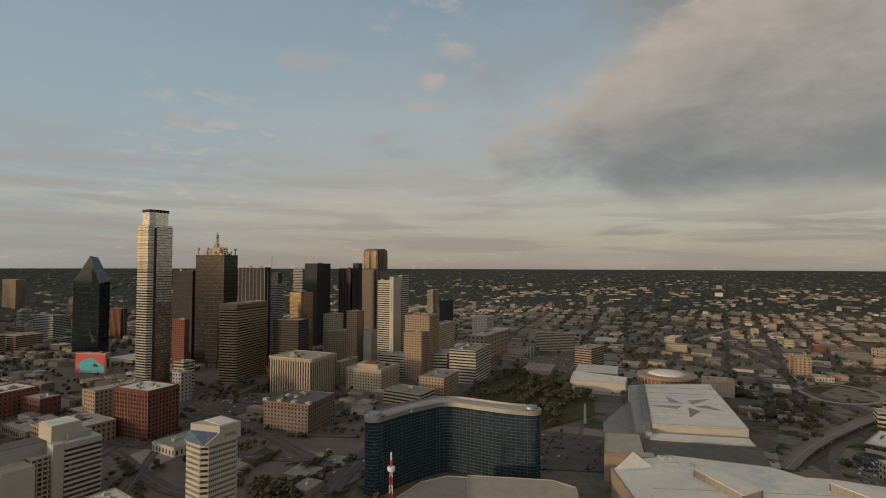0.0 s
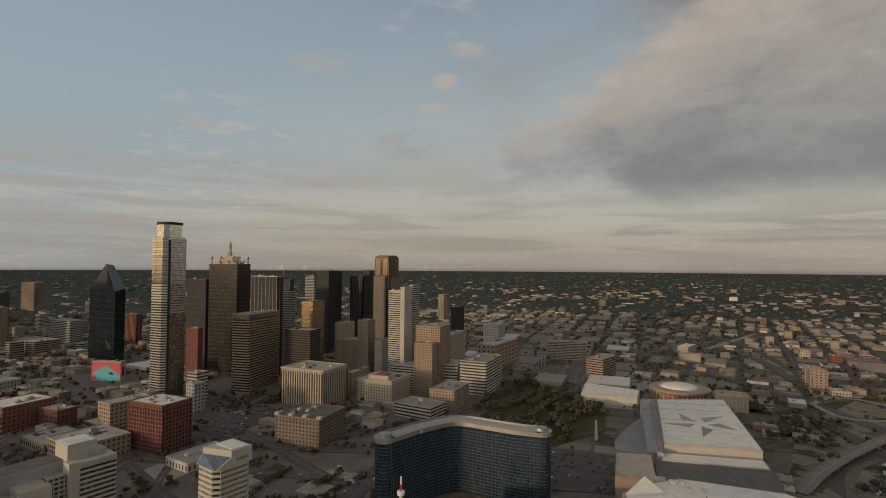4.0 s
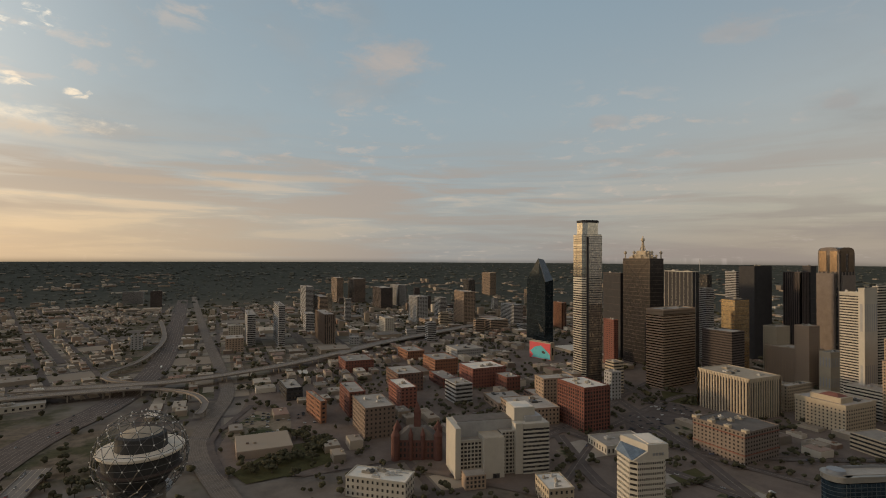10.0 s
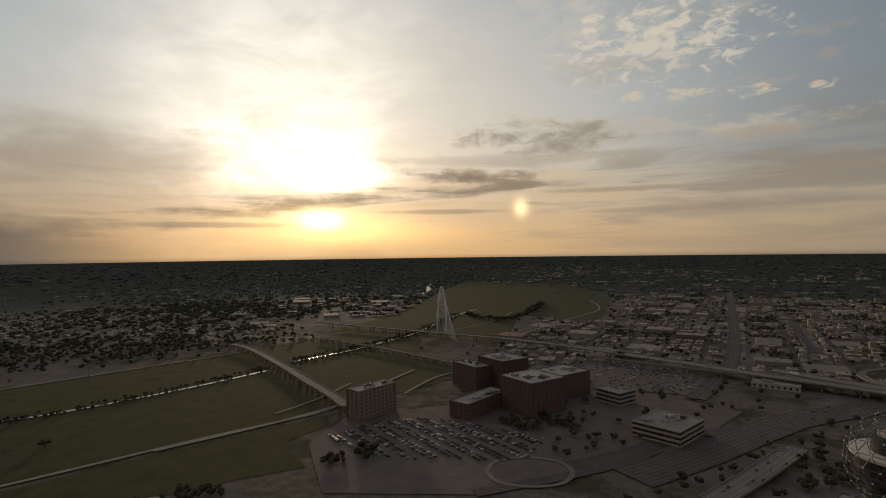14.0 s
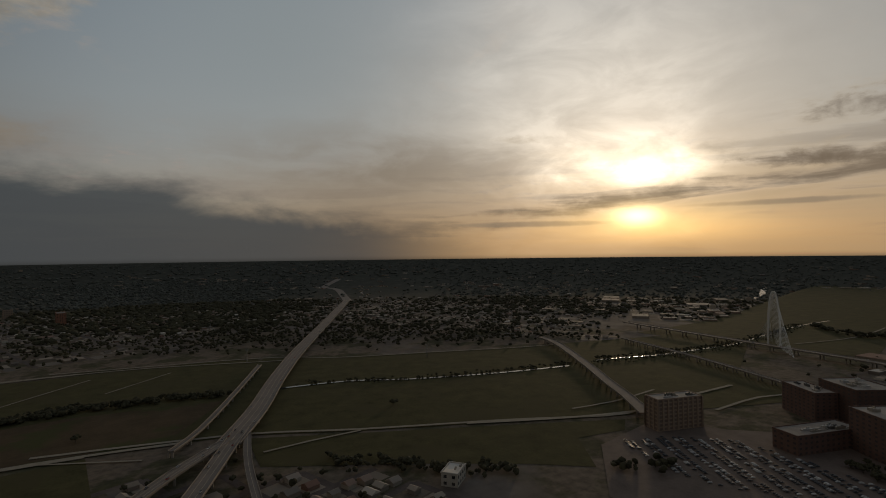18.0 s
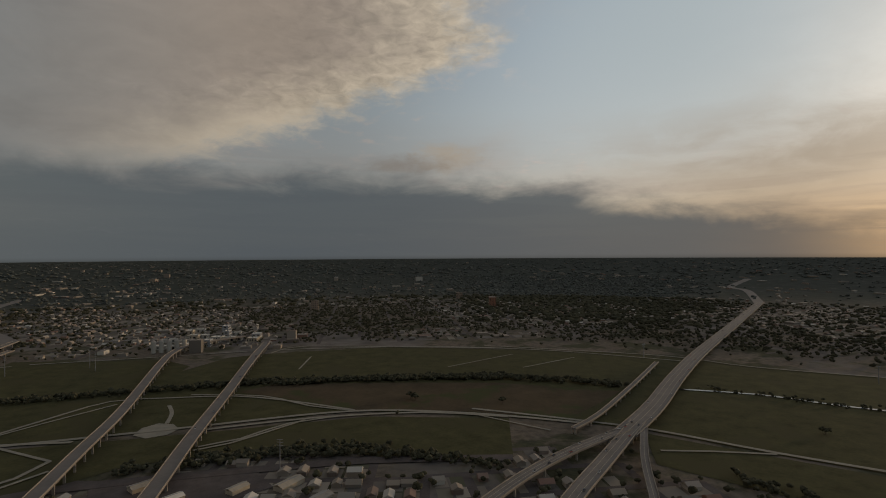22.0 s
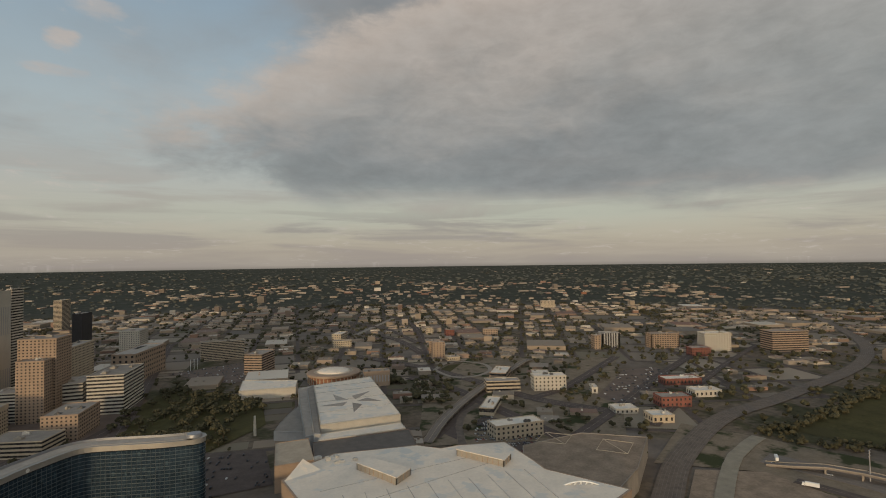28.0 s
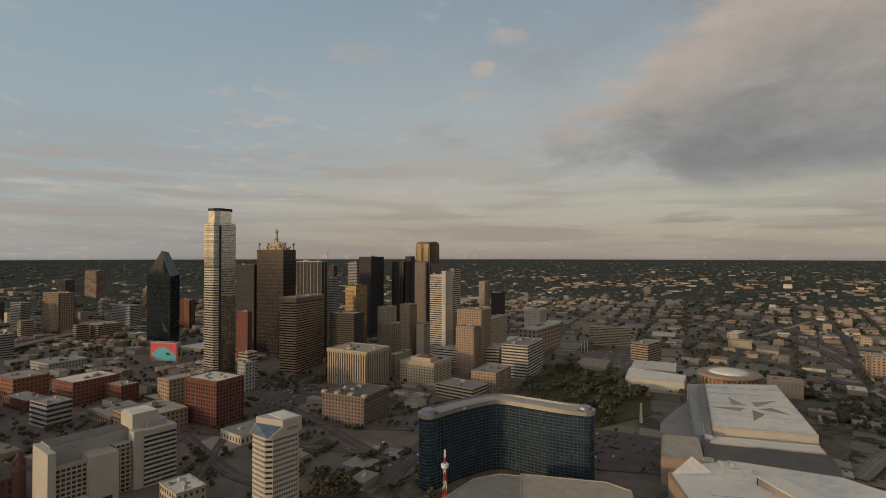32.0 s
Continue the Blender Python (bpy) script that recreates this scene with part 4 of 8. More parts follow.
# ---- buildings ----
def roof_plant(base, wx, wy, h, seed, k=3, material="plant_equipment"):
    """Rooftop units: each a housing with a stack or two and a run of duct."""
    rnd = random.Random(seed)
    for i in range(k):
        a, b = rnd.uniform(0.06, 0.16) * wx, rnd.uniform(0.06, 0.16) * wy
        x, y, z = rnd.uniform(0.12, 0.76) * wx, rnd.uniform(0.12, 0.76) * wy, rnd.uniform(1.0, 3.2)
        geo = Geo().box(x, y, h + 0.1, x + a, y + b, h + z)
        geo.box(x + a * 0.1, y + b * 0.1, h + z, x + a * 0.45, y + b * 0.5, h + z + 0.6)
        geo.box(x + a * 0.6, y + b * 0.55, h + z, x + a * 0.85, y + b * 0.85, h + z + 1.1)
        if rnd.random() < 0.6:
            geo.box(x + a - 0.1, y + b * 0.35, h + 0.1, min(wx * 0.95, x + a + wx * 0.14), y + b * 0.35 + 0.9, h + 0.9)
        part("roof_unit", geo, rnd.choice((material, "roof_panel", "roof_panel", "steel_dark")), base)


BUILT = {}


def ring_mesh(name, wx, wy, out, height, material, thick=0.5):
    """A hollow band round a wx by wy plan that stands proud by out."""
    g = Geo()
    g.box(-out, -out, 0, wx + out, thick, height).box(-out, wy - thick, 0, wx + out, wy + out, height)
    g.box(-out, thick, 0, thick, wy - thick, height).box(wx - thick, thick, 0, wx + out, wy - thick, height)
    return g.mesh(name, material)


def building(x, y, a, wx, wy, h, kind, wall, pane="glass_dark", label="", name="office_building", floor=3.9, roof="roof_grey", bay=4.5, plant=3, z=0.0, group="", ground_floor=5.0, head=0.0, rib=0.42):
    """A block with its near corner at x, y. kind: bands (storey bands over glass), grid (bands and piers), piers (upright piers over glass),
    holes (masonry with rows of windows), sheer (flat curtain wall with thin seams)."""
    TAKEN.append((x + (cos(radians(a)) * wx - sin(radians(a)) * wy) / 2, y + (sin(radians(a)) * wx + cos(radians(a)) * wy) / 2, 0.55 * max(wx, wy)))
    seed = int(abs(x * 13 + y * 7))
    if len(label.split()) < 5:
        label += " under a flat roof"
    base = thing(name, x, y, z, a, label, "building", group)
    floors = max(1, int((h - ground_floor * 0.5) / floor))
    far = hypot(x, y) > 1150
    step = h / floors
    core = wall if kind == "holes" else pane
    part("wall" if kind == "holes" else "glazing", Geo().box(0, 0, 0, wx, wy, h), core, base)
    part("roof", Geo().box(0.6, 0.6, h, wx - 0.6, wy - 0.6, h + 0.25), roof, base)
    part("parapet", ring_mesh("parapet", wx, wy, 0.35, 1.3 + head, wall, 0.4), None, base).location.z = h - 0.15 - head
    if kind in ("bands", "grid"):
        band = ring_mesh("spandrel", wx, wy, 0.35, step * (0.5 if kind == "bands" else 0.36), wall)
        if far:
            stack = Geo()
            for i in range(floors):
                stack.box(-0.35, -0.35, i * step, wx + 0.35, wy + 0.35, i * step + step * 0.45)
            tagged(part("spandrel", stack, wall, base), kind="stuff")
        else:
            for i in range(floors):
                part("spandrel", band, None, base).location.z = i * step
    if kind in ("grid", "piers"):
        wide = bay * (0.3 if kind == "grid" else rib)
        tall = Geo().box(-wide / 2, -wide / 2, 0, wide / 2, wide / 2, h - 0.4).mesh("pier", wall)
        for cx, cy, dx, dy, ln in ((0, 0, 1, 0, wx), (0, 0, 0, 1, wy), (0, wy, 1, 0, wx), (wx, 0, 0, 1, wy)):
            k = max(2, round(ln / bay))
            for i in range(k + 1):
                p = part("pier", tall, None, base)
                p.location = (cx + dx * ln * i / k, cy + dy * ln * i / k, 0)
    if kind == "holes":
        row = Geo()
        gap = bay
        for ln, along in ((wx, 0), (wy, 1)):
            k = max(1, int(ln / gap))
            for i in range(k):
                c = ln * (i + 0.5) / k
                q = ln / k * 0.19
                for face in (-0.06, (wy if along == 0 else wx) + 0.06):
                    lo, hi = face - 0.1, face + 0.1
                    if along == 0:
                        row.box(c - q, lo, 0, c + q, hi, step * 0.45)
                    else:
                        row.box(lo, c - q, 0, hi, c + q, step * 0.45)
        whole = Geo()
        for i in range(floors):
            k = len(whole.v)
            whole.v += [(p[0], p[1], p[2] + i * step + step * 0.3) for p in row.v]
            whole.f += [tuple(q + k for q in f) for f in row.f]
        tagged(part("window", whole, pane, base), kind="stuff")
    if kind == "sheer":
        seam = ring_mesh("seam", wx, wy, 0.12, 0.5, wall)
        for i in range(1, floors, 2 if not far else 4):
            part("seam", seam, None, base).location.z = i * step
    if plant:
        roof_plant(base, wx, wy, h + 0.2, seed, plant)
    return base


def mast(x, y, z, height, label, r=0.5, colour="steel"):
    base = thing("mast", x, y, z, label=label, category="antenna")
    part("pole", Geo().bar((0, 0, 0), (0, 0, height), r, 6), colour, base)
    for k in (0.35, 0.6, 0.8):
        part("ring", Geo().lathe([(r * 2.4, height * k), (r * 2.4, height * k + r)], 8), colour, base)
    return base


# downtown blocks, the tall ones first
def silver_tower(x, y, a, wx, wy, h):
    """The tall faceted silver tower with a stepped crown."""
    base = thing("skyscraper", x, y, 0, a, "very tall silver glass skyscraper with dark storey bands", "building")
    TAKEN.append((x, y + 20, 45))
    c = 6.0

    def plan(i):
        return [(i, c + i), (c + i, i), (wx - c - i, i), (wx - i, c + i), (wx - i, wy - c - i), (wx - c - i, wy - i), (c + i, wy - i), (i, wy - c - i)]

    part("glazing", Geo().prism(plan(0), 0, h * 0.915), "glass_dark", base)
    part("crown", Geo().prism(plan(4), h * 0.915, h * 0.985), "glass_silver", base)
    part("crown_cap", Geo().prism(plan(3.4), h * 0.985, h), "granite_dark", base)
    step = (h * 0.915 - 5) / 64
    low_band = Geo().prism(plan(-0.3), 0, step * 0.42).mesh("spandrel", "silver_panel")
    mid_band = Geo().prism(plan(-0.3), 0, step * 0.6).mesh("spandrel", "silver_panel")
    high_band = Geo().prism(plan(-0.3), 0, step * 0.88).mesh("spandrel", "glass_silver")
    for i in range(64):
        part("spandrel", high_band if i > 45 else mid_band if i > 38 else low_band, None, base).location.z = 5 + i * step
    # dark strip set proud of the wall, painting the shade at the corner
    part("slot", Geo().box(c - 1, -0.7, 0, c + 3, 0.6, h * 0.90), "granite_dark", base)
    # the plainer shaded face: shade put into greyer glass, storeys marked by thin ledges
    part("curtain_wall", Geo().box(c + 3, -0.62, h * 0.50, wx - c + 1.5, 0.2, h * 0.905), "glass_silver_shaded", base, "mirror glass curtain wall greyed with painted shade")
    # browner lower half: the neighbours it mirrors are put into the colour
    part("curtain_wall", Geo().box(c + 3, -0.62, 6, wx - c + 1.5, 0.2, h * 0.50), "glass_silver_mirroring", base, "mirror glass curtain wall browned with painted reflections of neighbours")
    ledges = Geo()
    for i in range(1, 64):
        ledges.box(c + 3, -0.8, 5 + i * step, wx - c + 1.5, -0.6, 5 + i * step + step * (0.34 if i < 46 else 0.14))
    tagged(part("ledge", ledges, "glass_dark", base), kind="stuff")
    return base


silver_tower(-439.6, 773.8, 66, 40.3, 34.7, 278.8)


def prism_tower():
    """The dark green faceted glass tower with a pointed roof."""
    x, y, a, wx, wy, h = -720.1, 1082.3, 60, 20.8, 108.1, 214.1
    base = thing("skyscraper", x, y, 0, a, "dark green faceted glass tower with a slanted pointed top", "building")
    TAKEN.append((x, y + 25, 45))
    s, t = 157.7, 161.1
    geo = Geo()
    g = [(0, 0), (wx, 0), (wx, wy), (0, wy)]
    geo.v = [(p[0], p[1], 0) for p in g] + [(0, 0, s * 0.99), (wx, 0, t), (wx, wy, t), (0, wy, s), (wx * 0.2, wy * 0.45, h), (wx * 0.95, wy * 0.45, h * 0.985)]
    geo.f = [(0, 1, 5, 4), (1, 2, 6, 9, 5), (2, 3, 7, 6), (3, 0, 4, 8, 7), (6, 7, 8, 9)]
    part("glazing", geo, "glass_green", base)
    # roof slope in paler blue glass: the mirrored sky is put into its colour
    roof = Geo()
    roof.v = [(-0.2, -0.2, s * 0.99), (wx, -0.2, t), (wx * 0.95, wy * 0.45, h * 0.985), (wx * 0.2, wy * 0.45, h)]
    roof.v += [(p[0], p[1] + 0.6, p[2] - 0.4) for p in roof.v]
    roof.f = [(0, 1, 2, 3), (7, 6, 5, 4), (0, 4, 5, 1), (1, 5, 6, 2), (2, 6, 7, 3), (3, 7, 4, 0)]
    part("roof_facet", roof, "glass_sky", base, "slanted glass roof tinted pale blue with painted sky reflection")
    for i in range(2, 48, 4):
        z = i * s / 48
        part("seam", BUILT.setdefault("prism_seam", ring_mesh("seam", wx, wy, 0.15, 0.35, "granite_dark")), None, base).location.z = z * 0.985
    # flat pale triangle, painting the brightness of a facet on the dark face
    wedge = Geo()
    wedge.v = [(q, wy * p, z) for q in (-0.5, -0.2) for p, z in ((0.06, 36), (0.22, 31), (0.34, 54))]
    wedge.f = [(0, 2, 1), (3, 4, 5), (0, 1, 4, 3), (1, 2, 5, 4), (2, 0, 3, 5)]
    part("light_facet", wedge, "glass_silver", base)


prism_tower()


def spired_tower():
    x, y, a, wx, wy, h = -439.2, 1030.3, 72, 38.9, 70.2, 214.2
    base = building(x, y, a, wx, wy, h, "sheer", "granite_brown", "glass_brown", "tall dark glass tower crowned with white spires", name="skyscraper", plant=0, roof="roof_dark")
    for lo, z0, z1 in ((0.16, 0, 5), (0.26, 5, 10), (0.36, 10, 17)):
        part("crown_step", Geo().box(wx * lo, wy * lo, h + z0, wx * (1 - lo), wy * (1 - lo), h + z1), "stone_cream", base)
    for px, py, k in ((0.06, 0.06, 17), (0.94, 0.06, 17), (0.06, 0.94, 17), (0.94, 0.94, 17), (0.35, 0.08, 9), (0.65, 0.08, 9), (0.08, 0.35, 9), (0.08, 0.65, 9), (0.28, 0.28, 18), (0.28, 0.72, 18), (0.72, 0.28, 18)):
        part("spire", Geo().lathe([(1.5, h), (1.1, h + k * 0.6), (3.0, h + k * 0.68), (3.0, h + k * 0.82), (0.3, h + k)], 8, wx * px, wy * py), "stone_cream", base)
    part("mast", Geo().lathe([(3.4, h + 16), (2.2, h + 36), (3.6, h + 38), (3.6, h + 42), (1.2, h + 44), (0.6, 262.0)], 8, wx * 0.5, wy * 0.5), "stone_cream", base)
    for lean in (-1, 1):
        part("brace", Geo().bar((wx * 0.5, wy * 0.5 + lean * 9, h + 15), (wx * 0.5, wy * 0.5, h + 34), 0.8), "stone_cream", base)
    # the great crossed braces behind the glass
    for i in range(3):
        z0, z1 = h * i / 3, h * (i + 1) / 3
        part("cross_brace", Geo().bar((-0.1, 1, z0), (-0.1, wy - 1, z1), 0.3).bar((-0.1, wy - 1, z0), (-0.1, 1, z1), 0.3), "glass_brown", base)


spired_tower()


def vault_tower():
    """The stepped granite tower with a barrel-vaulted glass crown."""
    x, y, a, wx, wy, h = -188.4, 1427.6, 64, 50.7, 46.2, 228.5
    base = thing("skyscraper", x, y, 0, a, "tall tan granite tower with a rounded vaulted crown", "building")
    TAKEN.append((x, y + 25, 45))
    low = 184.3
    part("shaft", Geo().box(0, 0, 0, wx, wy, h), "stone_dusk", base)
    part("shoulder", Geo().box(-4, 8, 0, wx + 3, wy + 3, low), "stone_dusk", base)
    part("shoulder", Geo().box(6, -4, 0, wx - 4, wy, low - 4), "stone_dusk", base)
    for face in (0, 1):
        ln = wx if face == 0 else wy
        for i in range(5):
            c = ln * (i + 0.5) / 5
            g = Geo().box(c - ln * 0.055, -0.35, 8, c + ln * 0.055, 0.4, h - 4) if face == 0 else Geo().box(-0.35, c - ln * 0.055, 8, 0.4, c + ln * 0.055, h - 4)
            part("window_strip", g, "glass_dark", base)
    k = 10
    bow = [max(0.0, 1 - abs(cos(pi * i / k)) ** 3) ** 0.4 for i in range(k + 1)]
    ring = [(wx / 2 + wx / 2 * cos(pi * i / k), h + wx * 0.27 * bow[i]) for i in range(k + 1)]
    geo = Geo()
    geo.v = [(p, 0, z) for p, z in ring] + [(p, wy, z) for p, z in ring]
    geo.f = [(i, i + 1, k + 2 + i, k + 1 + i) for i in range(k)] + [tuple(range(k, -1, -1)), tuple(range(k + 1, 2 * k + 2))]
    part("vault", geo, "glass_bronze", base)
    ring = [(wy / 2 + wy * 0.48 * cos(pi * i / k), h + wx * 0.275 * bow[i]) for i in range(k + 1)]
    geo = Geo()
    geo.v = [(-0.4, p, z) for p, z in ring] + [(wx + 0.4, p, z) for p, z in ring]
    geo.f = [(i, i + 1, k + 2 + i, k + 1 + i) for i in range(k)] + [tuple(range(k, -1, -1)), tuple(range(k + 1, 2 * k + 2))]
    part("cross_vault", geo, "stone_dusk", base)
    # the golden glazed upper storeys with their arched heads
    for a0, a1 in ((0.08, 0.42), (0.58, 0.92)):
        part("gold_bay", Geo().box(-0.7, wy * a0, low + 4, 0.3, wy * a1, h + 6), "glass_bronze", base, "golden glass bay")
        part("gold_bay", Geo().box(wx * a0, -0.7, low + 4, wx * a1, 0.3, h + 6), "glass_bronze", base, "golden glass bay")


vault_tower()
WHITE_SLAB = "white office tower of stepped slabs with dark glazing"
building(-103.6, 954.4, 66, 14.2, 24.8, 167.0, "bands", "stone_white", "glass_dark", WHITE_SLAB, name="skyscraper", head=3)
building(-95.3, 943.2, 66, 28.9, 8.1, 174.1, "holes", "stone_white", "stone_grey", "tall blank white concrete slab tower", name="skyscraper", floor=60)
building(-84.0, 986.4, 66, 26.6, 7.2, 175.7, "bands", "stone_white", "glass_dark", "white banded tower behind a blank slab", name="skyscraper")
x, y, a, wx, wy, h = -348.5, 1001.1, 64, 16.0, 69.0, 190.8
building(x, y, a, wx, wy, h, "piers", "stone_white", "granite_dark", "black tower with thin white upright ribs and a mast", name="skyscraper", bay=10.0, rib=0.06, roof="roof_dark")
mast(x + 6, y + 22, h, 24, "thin rooftop mast on the ribbed tower", 0.6)
building(-346.2, 864.6, 76, 85.4, 32.9, 130.4, "bands", "stone_tan", "glass_bronze", "brown banded office tower with a blank top storey", floor=4.2, head=9)
building(-516.3, 1061.0, 64, 13.8, 59.9, 182.6, "sheer", "granite_brown", "granite_dark", "dark brown slab tower behind the silver one", name="skyscraper", roof="roof_dark")
building(-312.3, 1261.9, 66, 53.0, 37.3, 199.2, "sheer", "granite_dark", "granite_dark", "black glass tower with sheer sides", name="skyscraper", roof="roof_dark")
building(-371.9, 1349.7, 70, 19.8, 27.7, 185.1, "bands", "stone_grey", "glass_dark", "grey banded tower", name="skyscraper")
building(-281.0, 1011.7, 66, 35.9, 27.3, 143.1, "sheer", "granite_dark", "glass_sunset", "black and gold glass office tower", name="skyscraper")
building(-237.4, 1308.6, 66, 45.9, 37.1, 187.2, "piers", "granite_brown", "glass_brown", "reddish brown stepped tower", name="skyscraper")
building(-224.2, 1331.2, 66, 18.1, 17.1, 200.3, "sheer", "granite_brown", "granite_dark", "dark brown tower shaft", name="skyscraper")
building(-385.8, 1189.0, 68, 22.9, 17.5, 151.5, "bands", "stone_grey", "glass_dark", "pale narrow tower", name="skyscraper")
building(-460.2, 1427.7, 68, 16.0, 22.9, 173.5, "sheer", "granite_dark", "glass_dark", "dark far tower", name="skyscraper")
building(-860.2, 1383.7, 68, 14.4, 42.6, 78.4, "piers", "brick_orange", "glass_dark", "slim orange brick tower", name="apartment_tower")
building(-483.2, 965.9, 68, 10.6, 30.4, 93.2, "holes", "brick_red", "glass_dark", "small red brick tower")
building(-252.5, 895.1, 75, 34.1, 49.7, 100.2, "bands", "granite_brown", "glass_brown", "dark brown glass block")
building(-231.7, 1075.3, 68, 36.7, 24.5, 94.0, "holes", "stone_cream", "glass_dark", "cream stepped stone tower")
building(-176.6, 1035.0, 68, 27.9, 23.6, 104.0, "holes", "stone_tan", "glass_dark", "tan stone tower with stepped top")
building(-172.3, 863.0, 70, 55.8, 11.5, 35.9, "holes", "stone_cream", "glass_dark", "plain pale side of an old block")
building(-173.0, 1052.7, 80, 42.3, 75.3, 61.8, "holes", "stone_tan", "glass_dark", "long tan brick block with many windows", floor=3.4)
building(-146.9, 1029.6, 66, 38.1, 18.2, 65.3, "holes", "stone_cream", "stone_grey", "blank pale concrete block", floor=30)
building(-198.4, 779.0, 68, 61.7, 80.6, 55.0, "piers", "stone_cream", "glass_dark", "broad federal office block with white upright ribs", bay=4.6, head=4, roof="roof_tan", plant=5)
x, y, a, wx, wy, h = -328.6, 579.7, 68, 39.1, 54.0, 54.7
building(x, y, a, wx, wy, h, "grid", "brick_red", "glass_dark", "deep red gridded office block with white roof", roof="roof_white", floor=4.2, bay=4.4, plant=5, head=2)
building(-430.3, 648.9, 66, 25.4, 31.1, 37.2, "holes", "stone_tan", "glass_dark", "tan block joined to the red one", bay=9, floor=8)
building(-451.8, 755.2, 66, 19.5, 26.5, 24.5, "holes", "stone_tan", "glass_dark", "low tan block by the silver tower", bay=9, floor=9)
x, y, a, wx, wy, h = -159.1, 607.5, 72, 59.9, 60.7, 33.6
old = building(x, y, a, wx, wy, h, "holes", "stone_dusk", "glass_brown", "old tan stone hotel block with red trim", floor=3.6, plant=5, roof="roof_dark")
for k in (0.02, 0.34, 0.66, 0.98):
    part("pavilion", Geo().box(wx * 0.02 - 1, wy * k - 3, h, wx * 0.02 + 5, wy * k + 3, h + 3.5), "stone_cream", old)
for k in (0.3, 0.85):
    part("belt_course", BUILT.setdefault("belt", ring_mesh("belt_course", wx, wy, 0.6, 1.0, "brick_red")), None, old).location.z = h * k
x, y, a, wx, wy, h = -99.6, 805.1, 68, 62.0, 62.0, 34.6
old = building(x, y, a, wx, wy, h, "holes", "stone_cream", "glass_dark", "old cream stone terminal block with arched windows", plant=5, head=3)
part("penthouse", Geo().box(wx * 0.1, wy * 0.15, h, wx * 0.5, wy * 0.75, h + 7), "stone_cream", old)
part("hipped_roof", Geo().prism([(wx * 0.12, wy * 0.2), (wx * 0.45, wy * 0.2), (wx * 0.45, wy * 0.6), (wx * 0.12, wy * 0.6)], h + 7, h + 10, [(wx * 0.25, wy * 0.3), (wx * 0.32, wy * 0.3), (wx * 0.32, wy * 0.5), (wx * 0.25, wy * 0.5)]), "brick_red", old)
building(-59.3, 898.0, 68, 40.9, 62.0, 39.2, "bands", "stone_white", "glass_dark", "long pale banded block behind the terminal")
building(48.5, 867.1, 68, 83.1, 46.0, 54.3, "bands", "stone_white", "glass_dark", "white banded office slab with flat roof", floor=4.4, plant=4)
building(1.1, 910.6, 78, 58.8, 55.1, 41.1, "bands", "stone_white", "glass_dark", "white banded office slab beside another", floor=4.4, plant=4)
building(-3.4, 767.4, 68, 62.0, 39.8, 30.5, "holes", "stone_tan", "glass_dark", "tan stone courthouse block", plant=4)
building(-35.4, 719.8, 60, 40.3, 62.0, 18.3, "bands", "stone_cream", "glass_dark", "low wedge-shaped parking block", plant=2)
building(-28.9, 899.5, 68, 44.2, 46.7, 108.3, "holes", "stone_tan", "glass_dark", "stepped tan stone tower")
building(-41.3, 879.0, 68, 41.7, 33.2, 82.1, "holes", "stone_tan", "glass_dark", "lower tan stone block")
building(-12.9, 979.9, 68, 79.5, 20.3, 84.1, "holes", "stone_cream", "glass_dark", "cream masonry block")
building(-0.9, 1500.0, 68, 55.8, 20.4, 95.4, "sheer", "granite_dark", "granite_dark", "small black glass tower")
building(-54.2, 2099.3, 68, 57.0, 24.3, 97.8, "bands", "stone_cream", "glass_dark", "pale far apartment tower")
building(105.5, 1345.9, 68, 58.2, 41.5, 62.3, "holes", "stone_white", "glass_blue", "pale blue office block")
building(77.7, 1077.2, 62, 130.0, 39.8, 50.6, "holes", "stone_tan", "glass_dark", "tan slab beside the avenue", bay=8, floor=8)
building(296.2, 1209.9, 80, 25.0, 88.0, 40.0, "bands", "stone_cream", "glass_dark", "wide cream hotel slab", floor=3.3)
building(277.8, 1007.3, 50, 58.0, 34.0, 37.0, "bands", "stone_tan", "glass_dark", "tan city building leaning over its plaza", floor=4)
building(429.7, 786.4, 68, 25.0, 43.5, 24.1, "holes", "stone_tan", "stone_grey", "blank tan concrete hall", floor=12)
building(647.1, 936.1, 68, 25.0, 26.2, 33.4, "holes", "stone_tan", "glass_dark", "tan cube tower", bay=6)
building(655.7, 892.8, 68, 25.0, 27.0, 7.1, "holes", "stone_cream", "glass_dark", "low cream annex")
building(834.6, 1265.2, 68, 25.0, 20.1, 17.7, "holes", "stone_cream", "glass_dark", "square cream tower")
building(862.6, 1199.7, 68, 25.0, 23.1, 15.7, "holes", "brick_red", "glass_dark", "square red brick building")
building(548.1, 1198.5, 68, 25.0, 45.0, 15.8, "holes", "stone_cream", "glass_dark", "pale hospital block")
